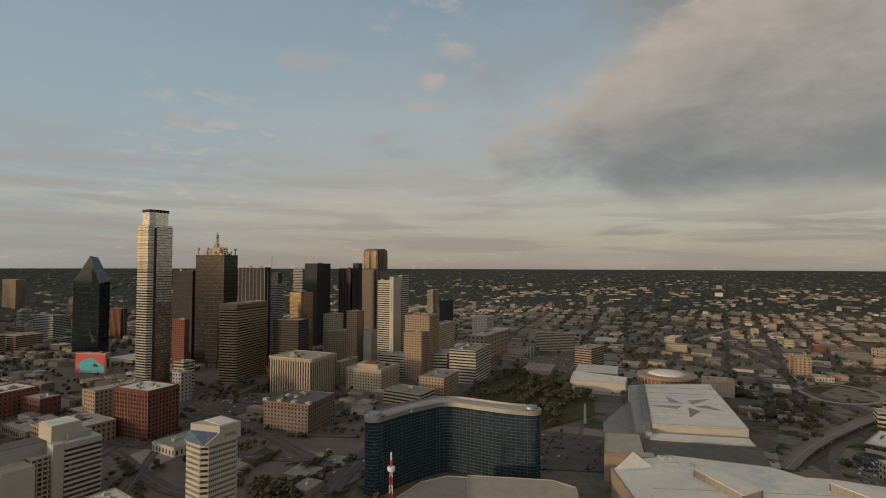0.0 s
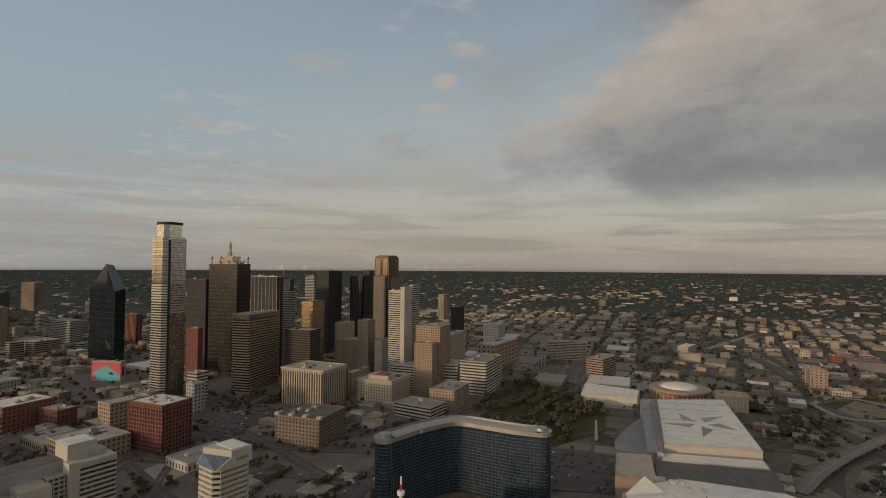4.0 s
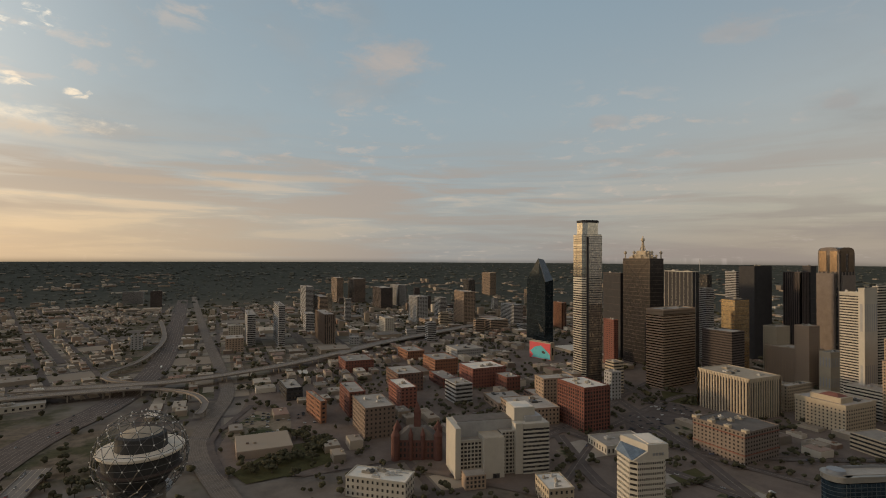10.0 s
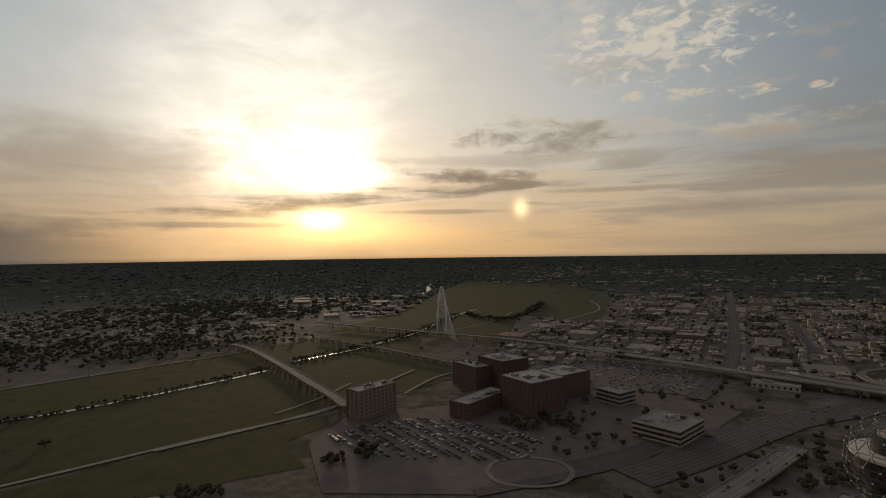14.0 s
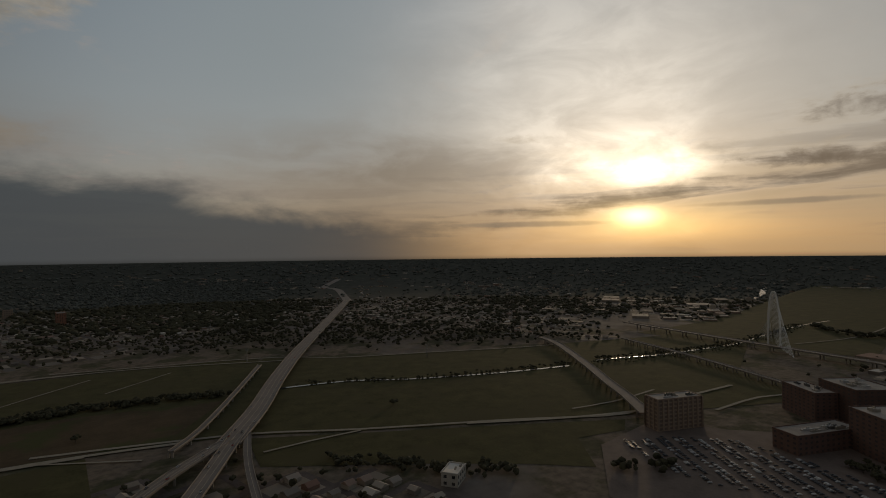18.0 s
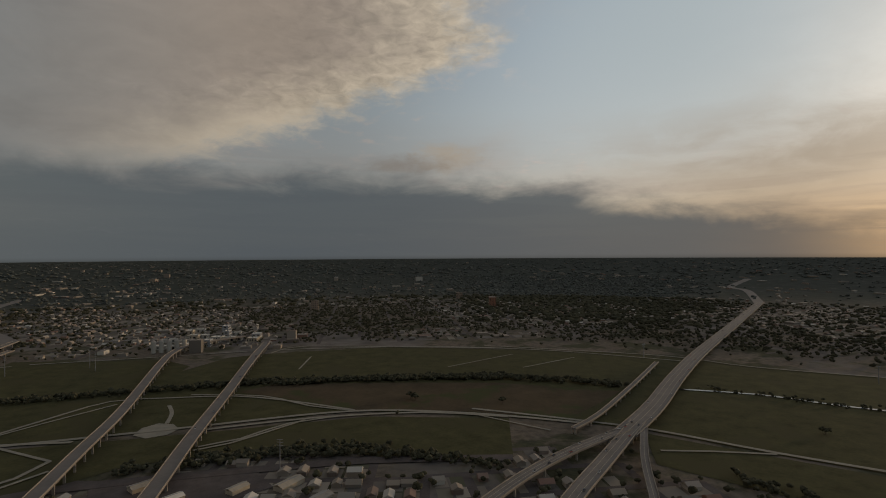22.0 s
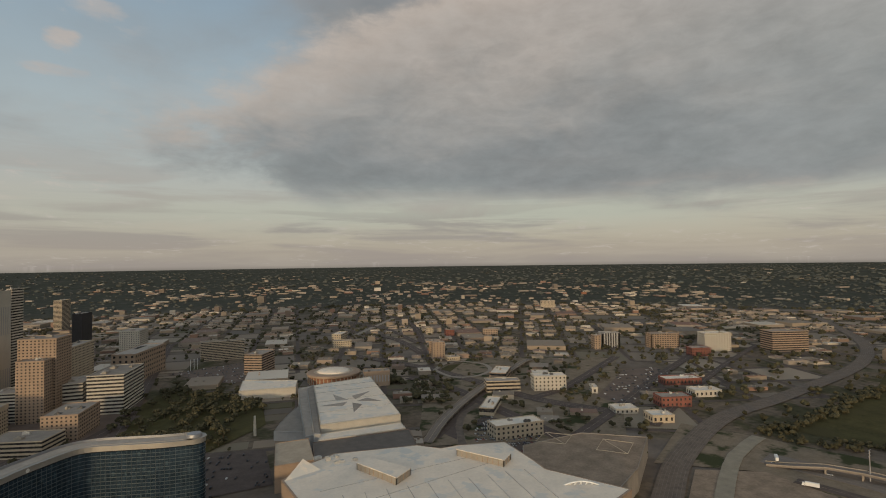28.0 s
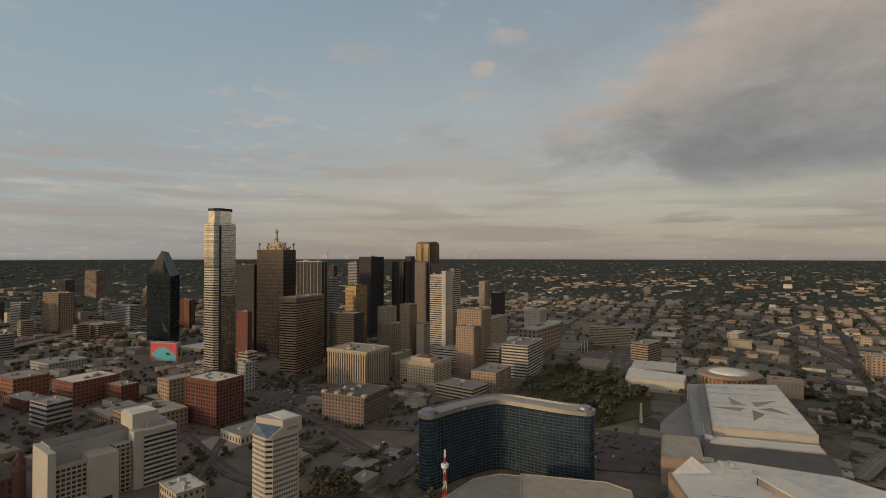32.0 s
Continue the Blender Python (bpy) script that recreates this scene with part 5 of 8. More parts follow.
# west end bricks
for args in (
    (-578.9, 408.1, 68, 21.8, 62.0, 33.5, "holes", "brick_red", "red brick warehouse with grey roof"),
    (-584.0, 367.1, 76, 8.0, 62.0, 28.3, "holes", "brick_orange", "square orange brick building"),
    (-496.4, 372.0, 68, 37.1, 62.0, 36.6, "holes", "stone_brown", "tan stone county building with turrets"),
    (-632.8, 538.3, 68, 43.0, 62.0, 28.9, "holes", "brick_dark", "dark brick loft with pale roof"),
    (-562.0, 484.0, 68, 23.9, 58.4, 29.3, "holes", "brick_red", "red brick loft with white roof"),
    (-523.3, 556.5, 68, 26.4, 39.3, 28.7, "bands", "stone_grey", "grey parking block with open decks"),
    (-567.5, 643.1, 68, 62.0, 51.8, 31.9, "holes", "brick_red", "red brick market block with white roof"),
    (-511.4, 660.7, 68, 25.3, 37.8, 24.4, "holes", "brick_red", "red brick loft"),
    (-675.1, 662.3, 68, 45.6, 62.0, 28.9, "holes", "brick_orange", "orange brick warehouse"),
    (-805.4, 558.8, 68, 53.4, 62.0, 21.5, "holes", "brick_red", "red brick warehouse row"),
    (-812.2, 717.0, 68, 37.2, 62.0, 19.6, "holes", "brick_orange", "orange brick loft"),
    (-764.1, 816.0, 68, 62.0, 62.0, 17.0, "holes", "stone_grey", "low grey shed with pale roof"),
    (-710.6, 388.6, 72, 23.5, 62.0, 18.5, "bands", "granite_dark", "low dark glazed office building"),
    (-604.5, 611.6, 68, 26.4, 62.0, 15.1, "holes", "brick_red", "small red brick block"),
    (-457.9, 573.8, 60, 46.5, 62.0, 10.9, "holes", "stone_tan", "long low tan block"),
    (-397.7, 539.3, 60, 56.9, 62.0, 21.6, "holes", "stone_tan", "low tan block with decks"),
    (-425.9, 620.2, 60, 35.2, 43.8, 18.3, "bands", "brick_dark", "low brown parking deck"),
    (-418.4, 625.3, 60, 50.8, 25.8, 43.5, "holes", "stone_tan", "tan office block"),
    (-273.2, 530.7, 60, 57.1, 38.6, 9.9, "holes", "stone_white", "low pale hall"),
    (-389.4, 778.0, 68, 19.5, 19.7, 50.0, "bands", "stone_cream", "pale block behind the silver tower"),
    (-374.3, 740.8, 68, 18.5, 16.5, 42.0, "holes", "stone_grey", "grey block near the plaza"),
):
    building(*args[:6], args[6], args[7], "glass_dark", args[8], name="brick_building" if "brick" in args[7] else "town_building", roof="roof_white" if "white roof" in args[8] else "roof_grey", floor=4.4, bay=5.0, plant=3)
# uptown towers
for args in (
    (-1152.5, 609.0, 68, 13.9, 130.0, 96.7, "bands", "stone_grey", "slim grey apartment tower with balconies"),
    (-1220.5, 563.6, 68, 18.1, 130.0, 73.3, "bands", "stone_grey", "grey apartment tower"),
    (-1114.2, 710.6, 68, 25.1, 130.0, 71.7, "piers", "stone_brown", "brown apartment tower with upright piers"),
    (-1636.0, 966.3, 68, 26.2, 130.0, 106.3, "bands", "stone_grey", "white apartment tower"),
    (-1568.6, 980.8, 68, 27.5, 130.0, 75.7, "bands", "stone_tan", "cream office tower"),
    (-1348.4, 798.1, 68, 23.2, 62.0, 48.1, "bands", "stone_grey", "white banded office block"),
    (-1264.2, 1158.7, 68, 35.2, 86.8, 84.4, "grid", "stone_grey", "grey office tower with a low wing"),
    (-1292.4, 1292.5, 68, 23.0, 56.1, 72.3, "bands", "stone_grey", "white banded office tower"),
    (-1145.8, 1255.8, 68, 38.6, 78.8, 102.7, "grid", "stone_tan", "pale gabled office tower"),
    (-1255.2, 1370.6, 68, 42.1, 62.9, 55.3, "bands", "granite_dark", "dark glass office block"),
    (-1163.6, 941.7, 68, 26.3, 62.0, 39.8, "holes", "stone_white", "white museum cube of pale concrete"),
    (-973.1, 1181.5, 68, 56.9, 62.0, 32.2, "bands", "stone_tan", "broad tan office block"),
    (-1014.9, 1347.4, 68, 33.7, 83.5, 62.4, "bands", "stone_grey", "white banded hotel block"),
    (-1208.6, 1141.1, 68, 62.0, 62.0, 16.5, "holes", "stone_tan", "low cream wing"),
    (-1721.4, 1370.0, 68, 50.7, 128.0, 85.2, "bands", "granite_brown", "brown office block"),
    (-1750.6, 1491.7, 68, 36.1, 120.2, 90.7, "grid", "stone_grey", "grey office block"),
    (-2031.6, 1456.9, 68, 53.9, 130.0, 110.3, "bands", "stone_brown", "brown stepped tower"),
    (-2077.3, 1391.0, 68, 30.0, 130.0, 114.7, "bands", "stone_tan", "tan domed tower"),
    (-1321.1, 559.8, 68, 35.1, 25.0, 37.5, "holes", "stone_white", "white office block"),
    (-1872.7, 2264.4, 68, 38.8, 96.6, 128.8, "bands", "stone_tan", "far pale tower"),
    (-1736.8, 1934.8, 68, 35.4, 61.1, 101.4, "sheer", "granite_dark", "far dark block"),
    (-1164.8, 488.0, 68, 37.1, 62.0, 29.6, "holes", "stone_tan", "pale low block"),
):
    building(*args[:6], args[6], args[7], "glass_dark", args[8], name="uptown_tower", floor=4.2, bay=5.5, plant=2)
# lesser uptown blocks and towers between them
more = random.Random(21)
for i in range(70):
    d = more.uniform(1250, 2500)
    x, y, z, k = polar(more.uniform(20, 60), d)
    if free(x, y, 14):
        building(x, y, 66, more.uniform(16, 30), more.uniform(16, 26), more.choice((14, 18, 24, 30, 42, 55, 70)) * more.uniform(0.85, 1.1), more.choice(("bands", "bands", "holes")), more.choice(("stone_grey", "stone_tan", "stone_cream", "granite_brown", "stone_grey", "stone_brown")), "glass_dark", "mid-rise uptown apartment or office block", name="uptown_tower", floor=4.2, bay=5.5, plant=1)
# brick office park and its garage by the river plain
for args in (
    (-541.8, -385.6, 165, 62.0, 23.3, 37.4, "grid", "stone_tan", "tan gridded courthouse block"),
    (-598.0, -262.0, 165, 88.0, 30.0, 20.5, "holes", "brick_dark", "long dark brick jail block"),
    (-637.6, -191.8, 150, 62.0, 62.0, 44.1, "holes", "brick_dark", "tall dark brick jail tower"),
    (-744.3, -267.7, 150, 51.8, 62.0, 45.4, "holes", "brick_dark", "dark brick tower with roof drums"),
    (-730.5, -177.9, 150, 62.0, 52.2, 34.9, "holes", "brick_dark", "dark brick tower"),
    (-731.1, -305.8, 150, 28.8, 62.0, 35.6, "holes", "brick_dark", "dark brick block"),
    (-736.5, -99.3, 150, 33.7, 40.1, 17.3, "bands", "stone_grey", "low grey parking deck"),
    (-607.8, -21.3, 158, 62.0, 54.4, 16.5, "bands", "stone_cream", "pale concrete parking garage with open decks"),
    (-913.2, 129.2, 170, 62.0, 62.0, 7.4, "holes", "stone_white", "long low white shed"),
    (-2890.7, 527.7, 150, 62.0, 46.0, 6.9, "holes", "stone_white", "far white plant tower"),
    (-2402.7, 690.7, 68, 42.8, 25.0, 65.9, "bands", "granite_brown", "brown office slab by the freeway"),
    (-2618.4, 640.7, 68, 81.2, 25.0, 53.5, "bands", "stone_grey", "grey office slab by the freeway"),
    (-1343.0, 345.5, 68, 22.3, 25.0, 30.2, "holes", "stone_grey", "square grey building"),
    (-476.4, 86.0, 68, 22.9, 25.0, 20.0, "holes", "brick_dark", "dark hotel block below the ball tower"),
):
    building(*args[:6], args[6], args[7], "granite_brown" if args[7] == "brick_dark" else "stone_brown" if args[7] == "stone_tan" else "glass_dark", args[8], name="brick_building" if "brick" in args[7] else "town_building", floor=4.0, bay=7, plant=6)
# south side
for args in (
    (1325.0, 500.0, 60, 40.0, 84.0, 44.0, "bands", "stone_tan", "big tan brick headquarters with bands"),
    (1200.0, 605.0, 60, 30.0, 62.0, 40.0, "holes", "stone_white", "white loft block with red end"),
    (1105.0, 600.0, 60, 25.0, 42.0, 17.0, "holes", "brick_red", "red brick loft block"),
    (1150.0, 700.0, 60, 30.0, 66.0, 33.0, "grid", "stone_tan", "tan gridded loft block"),
    (1050.0, 790.0, 60, 25.0, 42.0, 34.0, "piers", "stone_grey", "grey concrete silos"),
    (573.4, 620.3, 60, 25.0, 53.8, 17.3, "bands", "stone_cream", "low cream banded office"),
    (637.8, 582.3, 60, 25.0, 52.0, 23.1, "holes", "stone_white", "low pale sheds"),
    (453.8, 451.7, 75, 25.0, 62.0, 16.4, "holes", "stone_cream", "long low pale building by the car park"),
    (618.5, 437.4, 60, 25.0, 31.5, 6.4, "holes", "stone_white", "small white shop"),
    (620.0, 385.8, 60, 25.0, 28.9, 9.3, "holes", "stone_cream", "small pale shop"),
    (707.0, 413.3, 60, 25.0, 44.1, 13.7, "holes", "brick_red", "red brick workshop"),
    (843.2, 474.8, 60, 25.0, 62.0, 10.0, "holes", "brick_red", "long red workshop with pale roof"),
    (793.5, 416.0, 60, 25.0, 41.9, 9.3, "holes", "stone_white", "white shed"),
    (1746.0, 1646.7, 60, 25.0, 57.6, 8.9, "holes", "stone_white", "far white block"),
    (2393.4, 2018.7, 60, 25.0, 25.3, 23.7, "holes", "brick_orange", "far tan tower"),
    (624.8, 106.0, 60, 25.0, 36.9, 13.5, "holes", "brick_red", "red brick workshop by the chimney"),
    (625.8, 59.8, 60, 25.0, 37.4, 14.6, "holes", "stone_grey", "grey workshop"),
    (454.6, 544.7, 40, 62.0, 19.4, 10.0, "bands", "stone_cream", "long low pale office beside a car park"),
    (600.4, 685.2, 40, 62.0, 28.2, 14.1, "bands", "stone_tan", "pale two-storey office with grey roof"),
    (645.3, 627.3, 50, 25.0, 28.0, 18.8, "holes", "stone_cream", "row of pale roofed workshops"),
    (659.5, 537.8, 50, 25.0, 9.2, 9.6, "holes", "stone_white", "small white chapel among trees"),
    (568.6, 1308.9, 50, 62.0, 25.5, 17.1, "holes", "stone_cream", "pale warehouse"),
    (648.9, 953.7, 60, 25.0, 25.4, 33.8, "holes", "stone_tan", "tan square office tower"),
    (952.5, 1117.5, 50, 25.0, 41.7, 18.1, "holes", "stone_tan", "low tan school"),
    (1713.9, 1623.4, 50, 25.0, 60.4, 30.2, "holes", "stone_cream", "far cream block"),
    (993.9, 799.4, 60, 25.0, 14.3, 31.2, "holes", "stone_tan", "tan apartment block"),
    (692.4, -69.4, 60, 25.0, 48.5, 9.1, "holes", "stone_cream", "pale shop under the freeway"),
    (689.8, -134.8, 100, 25.0, 25.0, 8.5, "holes", "stone_grey", "small grey building between ramps"),
    (789.4, -1139.0, 100, 25.0, 25.0, 11.1, "holes", "stone_white", "white factory halls"),
    (699.7, -1149.7, 100, 25.0, 25.0, 9.4, "holes", "stone_cream", "pale factory halls"),
    (932.5, -2102.4, 100, 25.0, 25.0, -6.9, "holes", "stone_cream", "far church-like tower block"),
    (869.0, -2807.0, 100, 25.0, 25.0, -25.9, "holes", "brick_orange", "far brick block"),
    (215.1, -2083.3, 100, 62.0, 25.0, 37.6, "holes", "brick_orange", "far red brick school"),
    (-253.5, -398.1, 130, 16.0, 25.0, 12.0, "holes", "stone_white", "white roofed shed by the levee"),
):
    building(*args[:6], args[6], args[7], "glass_dark", args[8], name="town_building", floor=4.2, bay=6, plant=2, roof="roof_white" if "white" in args[8] or "pale" in args[8] else "roof_grey")


def shed(x, y, turn, w, d, h, roof, label):
    """A low workshop: walls, a shallow gable roof, a ridge and roller doors."""
    base = thing("shed", x, y, 0.3, turn, label, "shed")
    TAKEN.append((x, y, 0.5 * max(w, d)))
    part("wall", Geo().box(-w / 2, -d / 2, 0, w / 2, d / 2, h), "stone_cream", base)
    for side in (-1, 1):
        g = Geo()
        g.v = [(-w / 2 - 0.5, side * (d / 2 + 0.6), h), (w / 2 + 0.5, side * (d / 2 + 0.6), h), (w / 2 + 0.5, 0, h + d * 0.16), (-w / 2 - 0.5, 0, h + d * 0.16)]
        g.v += [(p[0], p[1], p[2] + 0.3) for p in g.v]
        g.f = [(0, 1, 2, 3), (7, 6, 5, 4), (0, 4, 5, 1), (1, 5, 6, 2), (2, 6, 7, 3), (3, 7, 4, 0)]
        part("roof_slope", g, roof, base)
    part("ridge", Geo().box(-w / 2 - 0.5, -0.3, h + d * 0.16 + 0.1, w / 2 + 0.5, 0.3, h + d * 0.16 + 0.5), "steel", base)
    for i in range(max(1, int(w / 9))):
        part("roller_door", Geo().box(-w / 2 + 2 + i * 9, -d / 2 - 0.1, 0, -w / 2 + 6 + i * 9, -d / 2 + 0.1, h * 0.7), "steel_dark", base)


for x, y, turn, w, d, h, roof, label in (
    (655, -300, 104, 30, 9, 4, "roof_grey", "long grey-roofed shed in a yard"), (622, -262, 104, 32, 12, 5, "roof_grey", "grey-roofed shed in a yard"),
    (582, -270, 104, 30, 9, 4, "roof_tan", "long tan-roofed shed in a yard"), (642, -332, 104, 15, 9, 4, "roof_tan", "small tan shed in a yard"),
    (556, -306, 14, 14, 9, 4, "roof_grey", "small grey-roofed shed in a yard"), (735, -170, 130, 30, 14, 5, "roof_white", "white-roofed depot between the ramps"),
    (770, -205, 130, 16, 16, 5, "roof_tan", "square tan depot between the ramps"), (340, -395, 62, 30, 12, 4, "roof_tan", "tan-roofed yard shed by the viaduct"),
    (300, -372, 62, 22, 10, 4, "roof_white", "pale-roofed yard shed by the viaduct"), (215, -420, 70, 26, 12, 4, "roof_tan", "broad tan-roofed workshop by the frontage road"),
    (175, -398, 70, 20, 12, 4, "roof_grey", "grey-roofed workshop by the frontage road"), (255, -402, 70, 18, 10, 4, "roof_tan", "tan-roofed workshop by the frontage road"),
):
    shed(x, y, turn, w, d, h, roof, label)


# ---- landmarks ----
def curved_hotel():
    """The curved glass hotel: a bent slab with a rounded nose and a pale crown."""
    h = 66.0
    line = smooth_line([(75, 471), (55, 477), (30, 489), (7, 500), (-6, 499), (-21, 487), (-34, 475), (-45, 462), (-55, 450)], 3.4)
    base = thing("hotel", 0, 0, label="curved dark teal glass hotel with a pale metal crown", category="hotel")
    depth = 17.0
    # which side of the line lies away from the eye
    nor = offsets(line)
    nx, ny = nor[len(line) // 2]
    s = 1 if nx * line[len(line) // 2][0] + ny * line[len(line) // 2][1] > 0 else -1
    lo, hi = sorted((0.0, s * depth))
    part("glazing", strip(Geo(), line, lo, hi, 0, h - 5), "glass_blue", base)
    part("crown", strip(Geo(), line, lo - 0.5, hi + 0.5, h - 4.2, h - 0.8), "crown_metal", base)
    part("crown_rim", strip(Geo(), line, lo - 0.9, hi + 0.9, h - 0.8, h), "crown_metal", base)
    part("roof", strip(Geo(), line, lo + 2.2, hi - 2.2, h - 0.2, h + 0.3), "roof_grey", base)
    part("roof_rail", strip(Geo(), line, lo + 3.2, lo + 3.6, h, h + 2.2), "steel", base)
    for end, tag in ((-1, "nose"), (0, "tail")):
        ex, ey = line[end]
        ux, uy = nor[end]
        cx, cy = ex + ux * s * depth / 2, ey + uy * s * depth / 2
        r = depth / 2
        part(tag + "_glazing", Geo().lathe([(r, 0), (r, h - 5)], 32, cx, cy), "glass_blue", base)
        part(tag + "_crown", Geo().lathe([(r + 0.5, h - 4.2), (r + 0.5, h - 0.8), (r + 0.9, h - 0.8), (r + 0.9, h)], 32, cx, cy), "crown_metal", base)
        part(tag + "_roof", Geo().lathe([(r - 2.4, h), (r - 2.8, h + 2.4), (r - 4, h + 2.6)], 24, cx, cy), "steel", base)
        for i in range(1, 21):
            z = i * (h - 5) / 21
            part(tag + "_band", Geo().lathe([(r + 0.2, z), (r + 0.2, z + 0.35)], 32, cx, cy), "hotel_frame", base)
    for i in range(1, 21):
        z = i * (h - 5) / 21
        part("floor_band", strip(Geo(), line, lo - 0.12, hi + 0.12, z, z + 0.5), "hotel_frame", base)
    for (px, py), (qx, qy) in zip(line, nor):
        px, py = px - qx * s * 0.2, py - qy * s * 0.2
        part("mullion", Geo().box(px - 0.14, py - 0.14, 0, px + 0.14, py + 0.14, h - 5), "hotel_frame", base)
    # the plain white disc of the crown's sign
    k = int(len(line) * 0.76)
    (px, py), (qx, qy) = line[k], nor[k]
    d = Vector((-qx * s, -qy * s, 0))
    side = Vector((-d.y, d.x, 0))
    m = Vector((px, py, h - 2.4)) + d * 0.75
    part("sign_disc", Geo().poly([m + side * 1.5 * cos(2 * pi * i / 16) + Vector((0, 0, 1.5 * sin(2 * pi * i / 16))) for i in range(16)]), "steel_white", base)
    for (x, y) in line[::4]:
        TAKEN.append((x, y, 20))


curved_hotel()


def slanted_office():
    """The white gridded office block whose top is cut by a slope of blue glass."""
    x, y, a, wx, wy, h = -163.7, 356.2, 56, 28.3, 24.1, 70.9
    base = thing("office_building", x, y, 0, a, "white banded office block under a slanted blue glass roof", "building")
    TAKEN.append((x + 4, y + 20, 24))
    c = 4.0
    plan = lambda o: [(c - o, -o), (wx - c + o, -o), (wx + o, c - o), (wx + o, wy - c + o), (wx - c + o, wy + o), (c - o, wy + o), (-o, wy - c + o), (-o, c - o)]
    part("glazing", Geo().prism(plan(0), 0, h), "glass_dark", base)
    floors = int(h / 3.7)
    step = h / floors
    band = Geo().prism(plan(0.4), 0, step * 0.52).mesh("spandrel", "stone_white")
    for i in range(floors):
        part("spandrel", band, None, base).location.z = i * step
    bar = Geo().box(-0.22, -0.22, 0, 0.22, 0.22, h).mesh("mullion", "stone_white")
    for k in range(15):
        for px, py in ((c + k * (wx - 2 * c) / 14, 0), (0, c + k * (wy - 2 * c) / 14)):
            part("mullion", bar, None, base).location = (px, py, 0)
    t = h + 12.0
    part("cornice", Geo().prism(plan(0.45), h, h + 1.2), "stone_white", base)
    g = Geo()
    g.v = [(0, 0, h + 1.2), (wx, 0, h + 1.2), (wx, wy, h + 1.2), (0, wy, h + 1.2), (wx * 0.42, 0, t - 4.5), (wx, 0, t), (wx, wy, t), (wx * 0.16, wy, t - 4.5), (wx * 0.42, 0, t), (wx * 0.16, wy, t)]
    g.f = [(0, 1, 5, 8, 4), (1, 2, 6, 5), (2, 3, 7, 9, 6), (0, 4, 7, 3), (4, 8, 9, 7), (8, 5, 6, 9), (3, 2, 1, 0)]
    part("attic", g, "stone_white", base)
    q = Geo()
    q.v = [(0.3, 1, h + 1.6), (0.3, wy - 1, h + 1.6), (wx * 0.155, wy - 1, t - 4.6), (wx * 0.41, 1, t - 4.6)]
    q.v += [(p[0] + 0.2, p[1], p[2] - 0.5) for p in q.v]
    q.v = [(p[0] - 0.35, p[1], p[2] + 0.25) for p in q.v]
    q.f = [(0, 3, 2, 1), (4, 5, 6, 7), (0, 1, 5, 4), (1, 2, 6, 5), (2, 3, 7, 6), (3, 0, 4, 7)]
    part("slanted_glazing", q, "glass_sky", base)
    part("roof_deck", Geo().box(wx * 0.48, 2, t, wx - 2, wy - 2, t + 0.4), "roof_white", base)
    for i in range(4):
        part("letter_bar", Geo().box(wx * 0.56 + i * 2.3, -0.4, h + 4.2, wx * 0.56 + 1.6 + i * 2.3, -0.05, h + 6.2), "steel", base)


slanted_office()


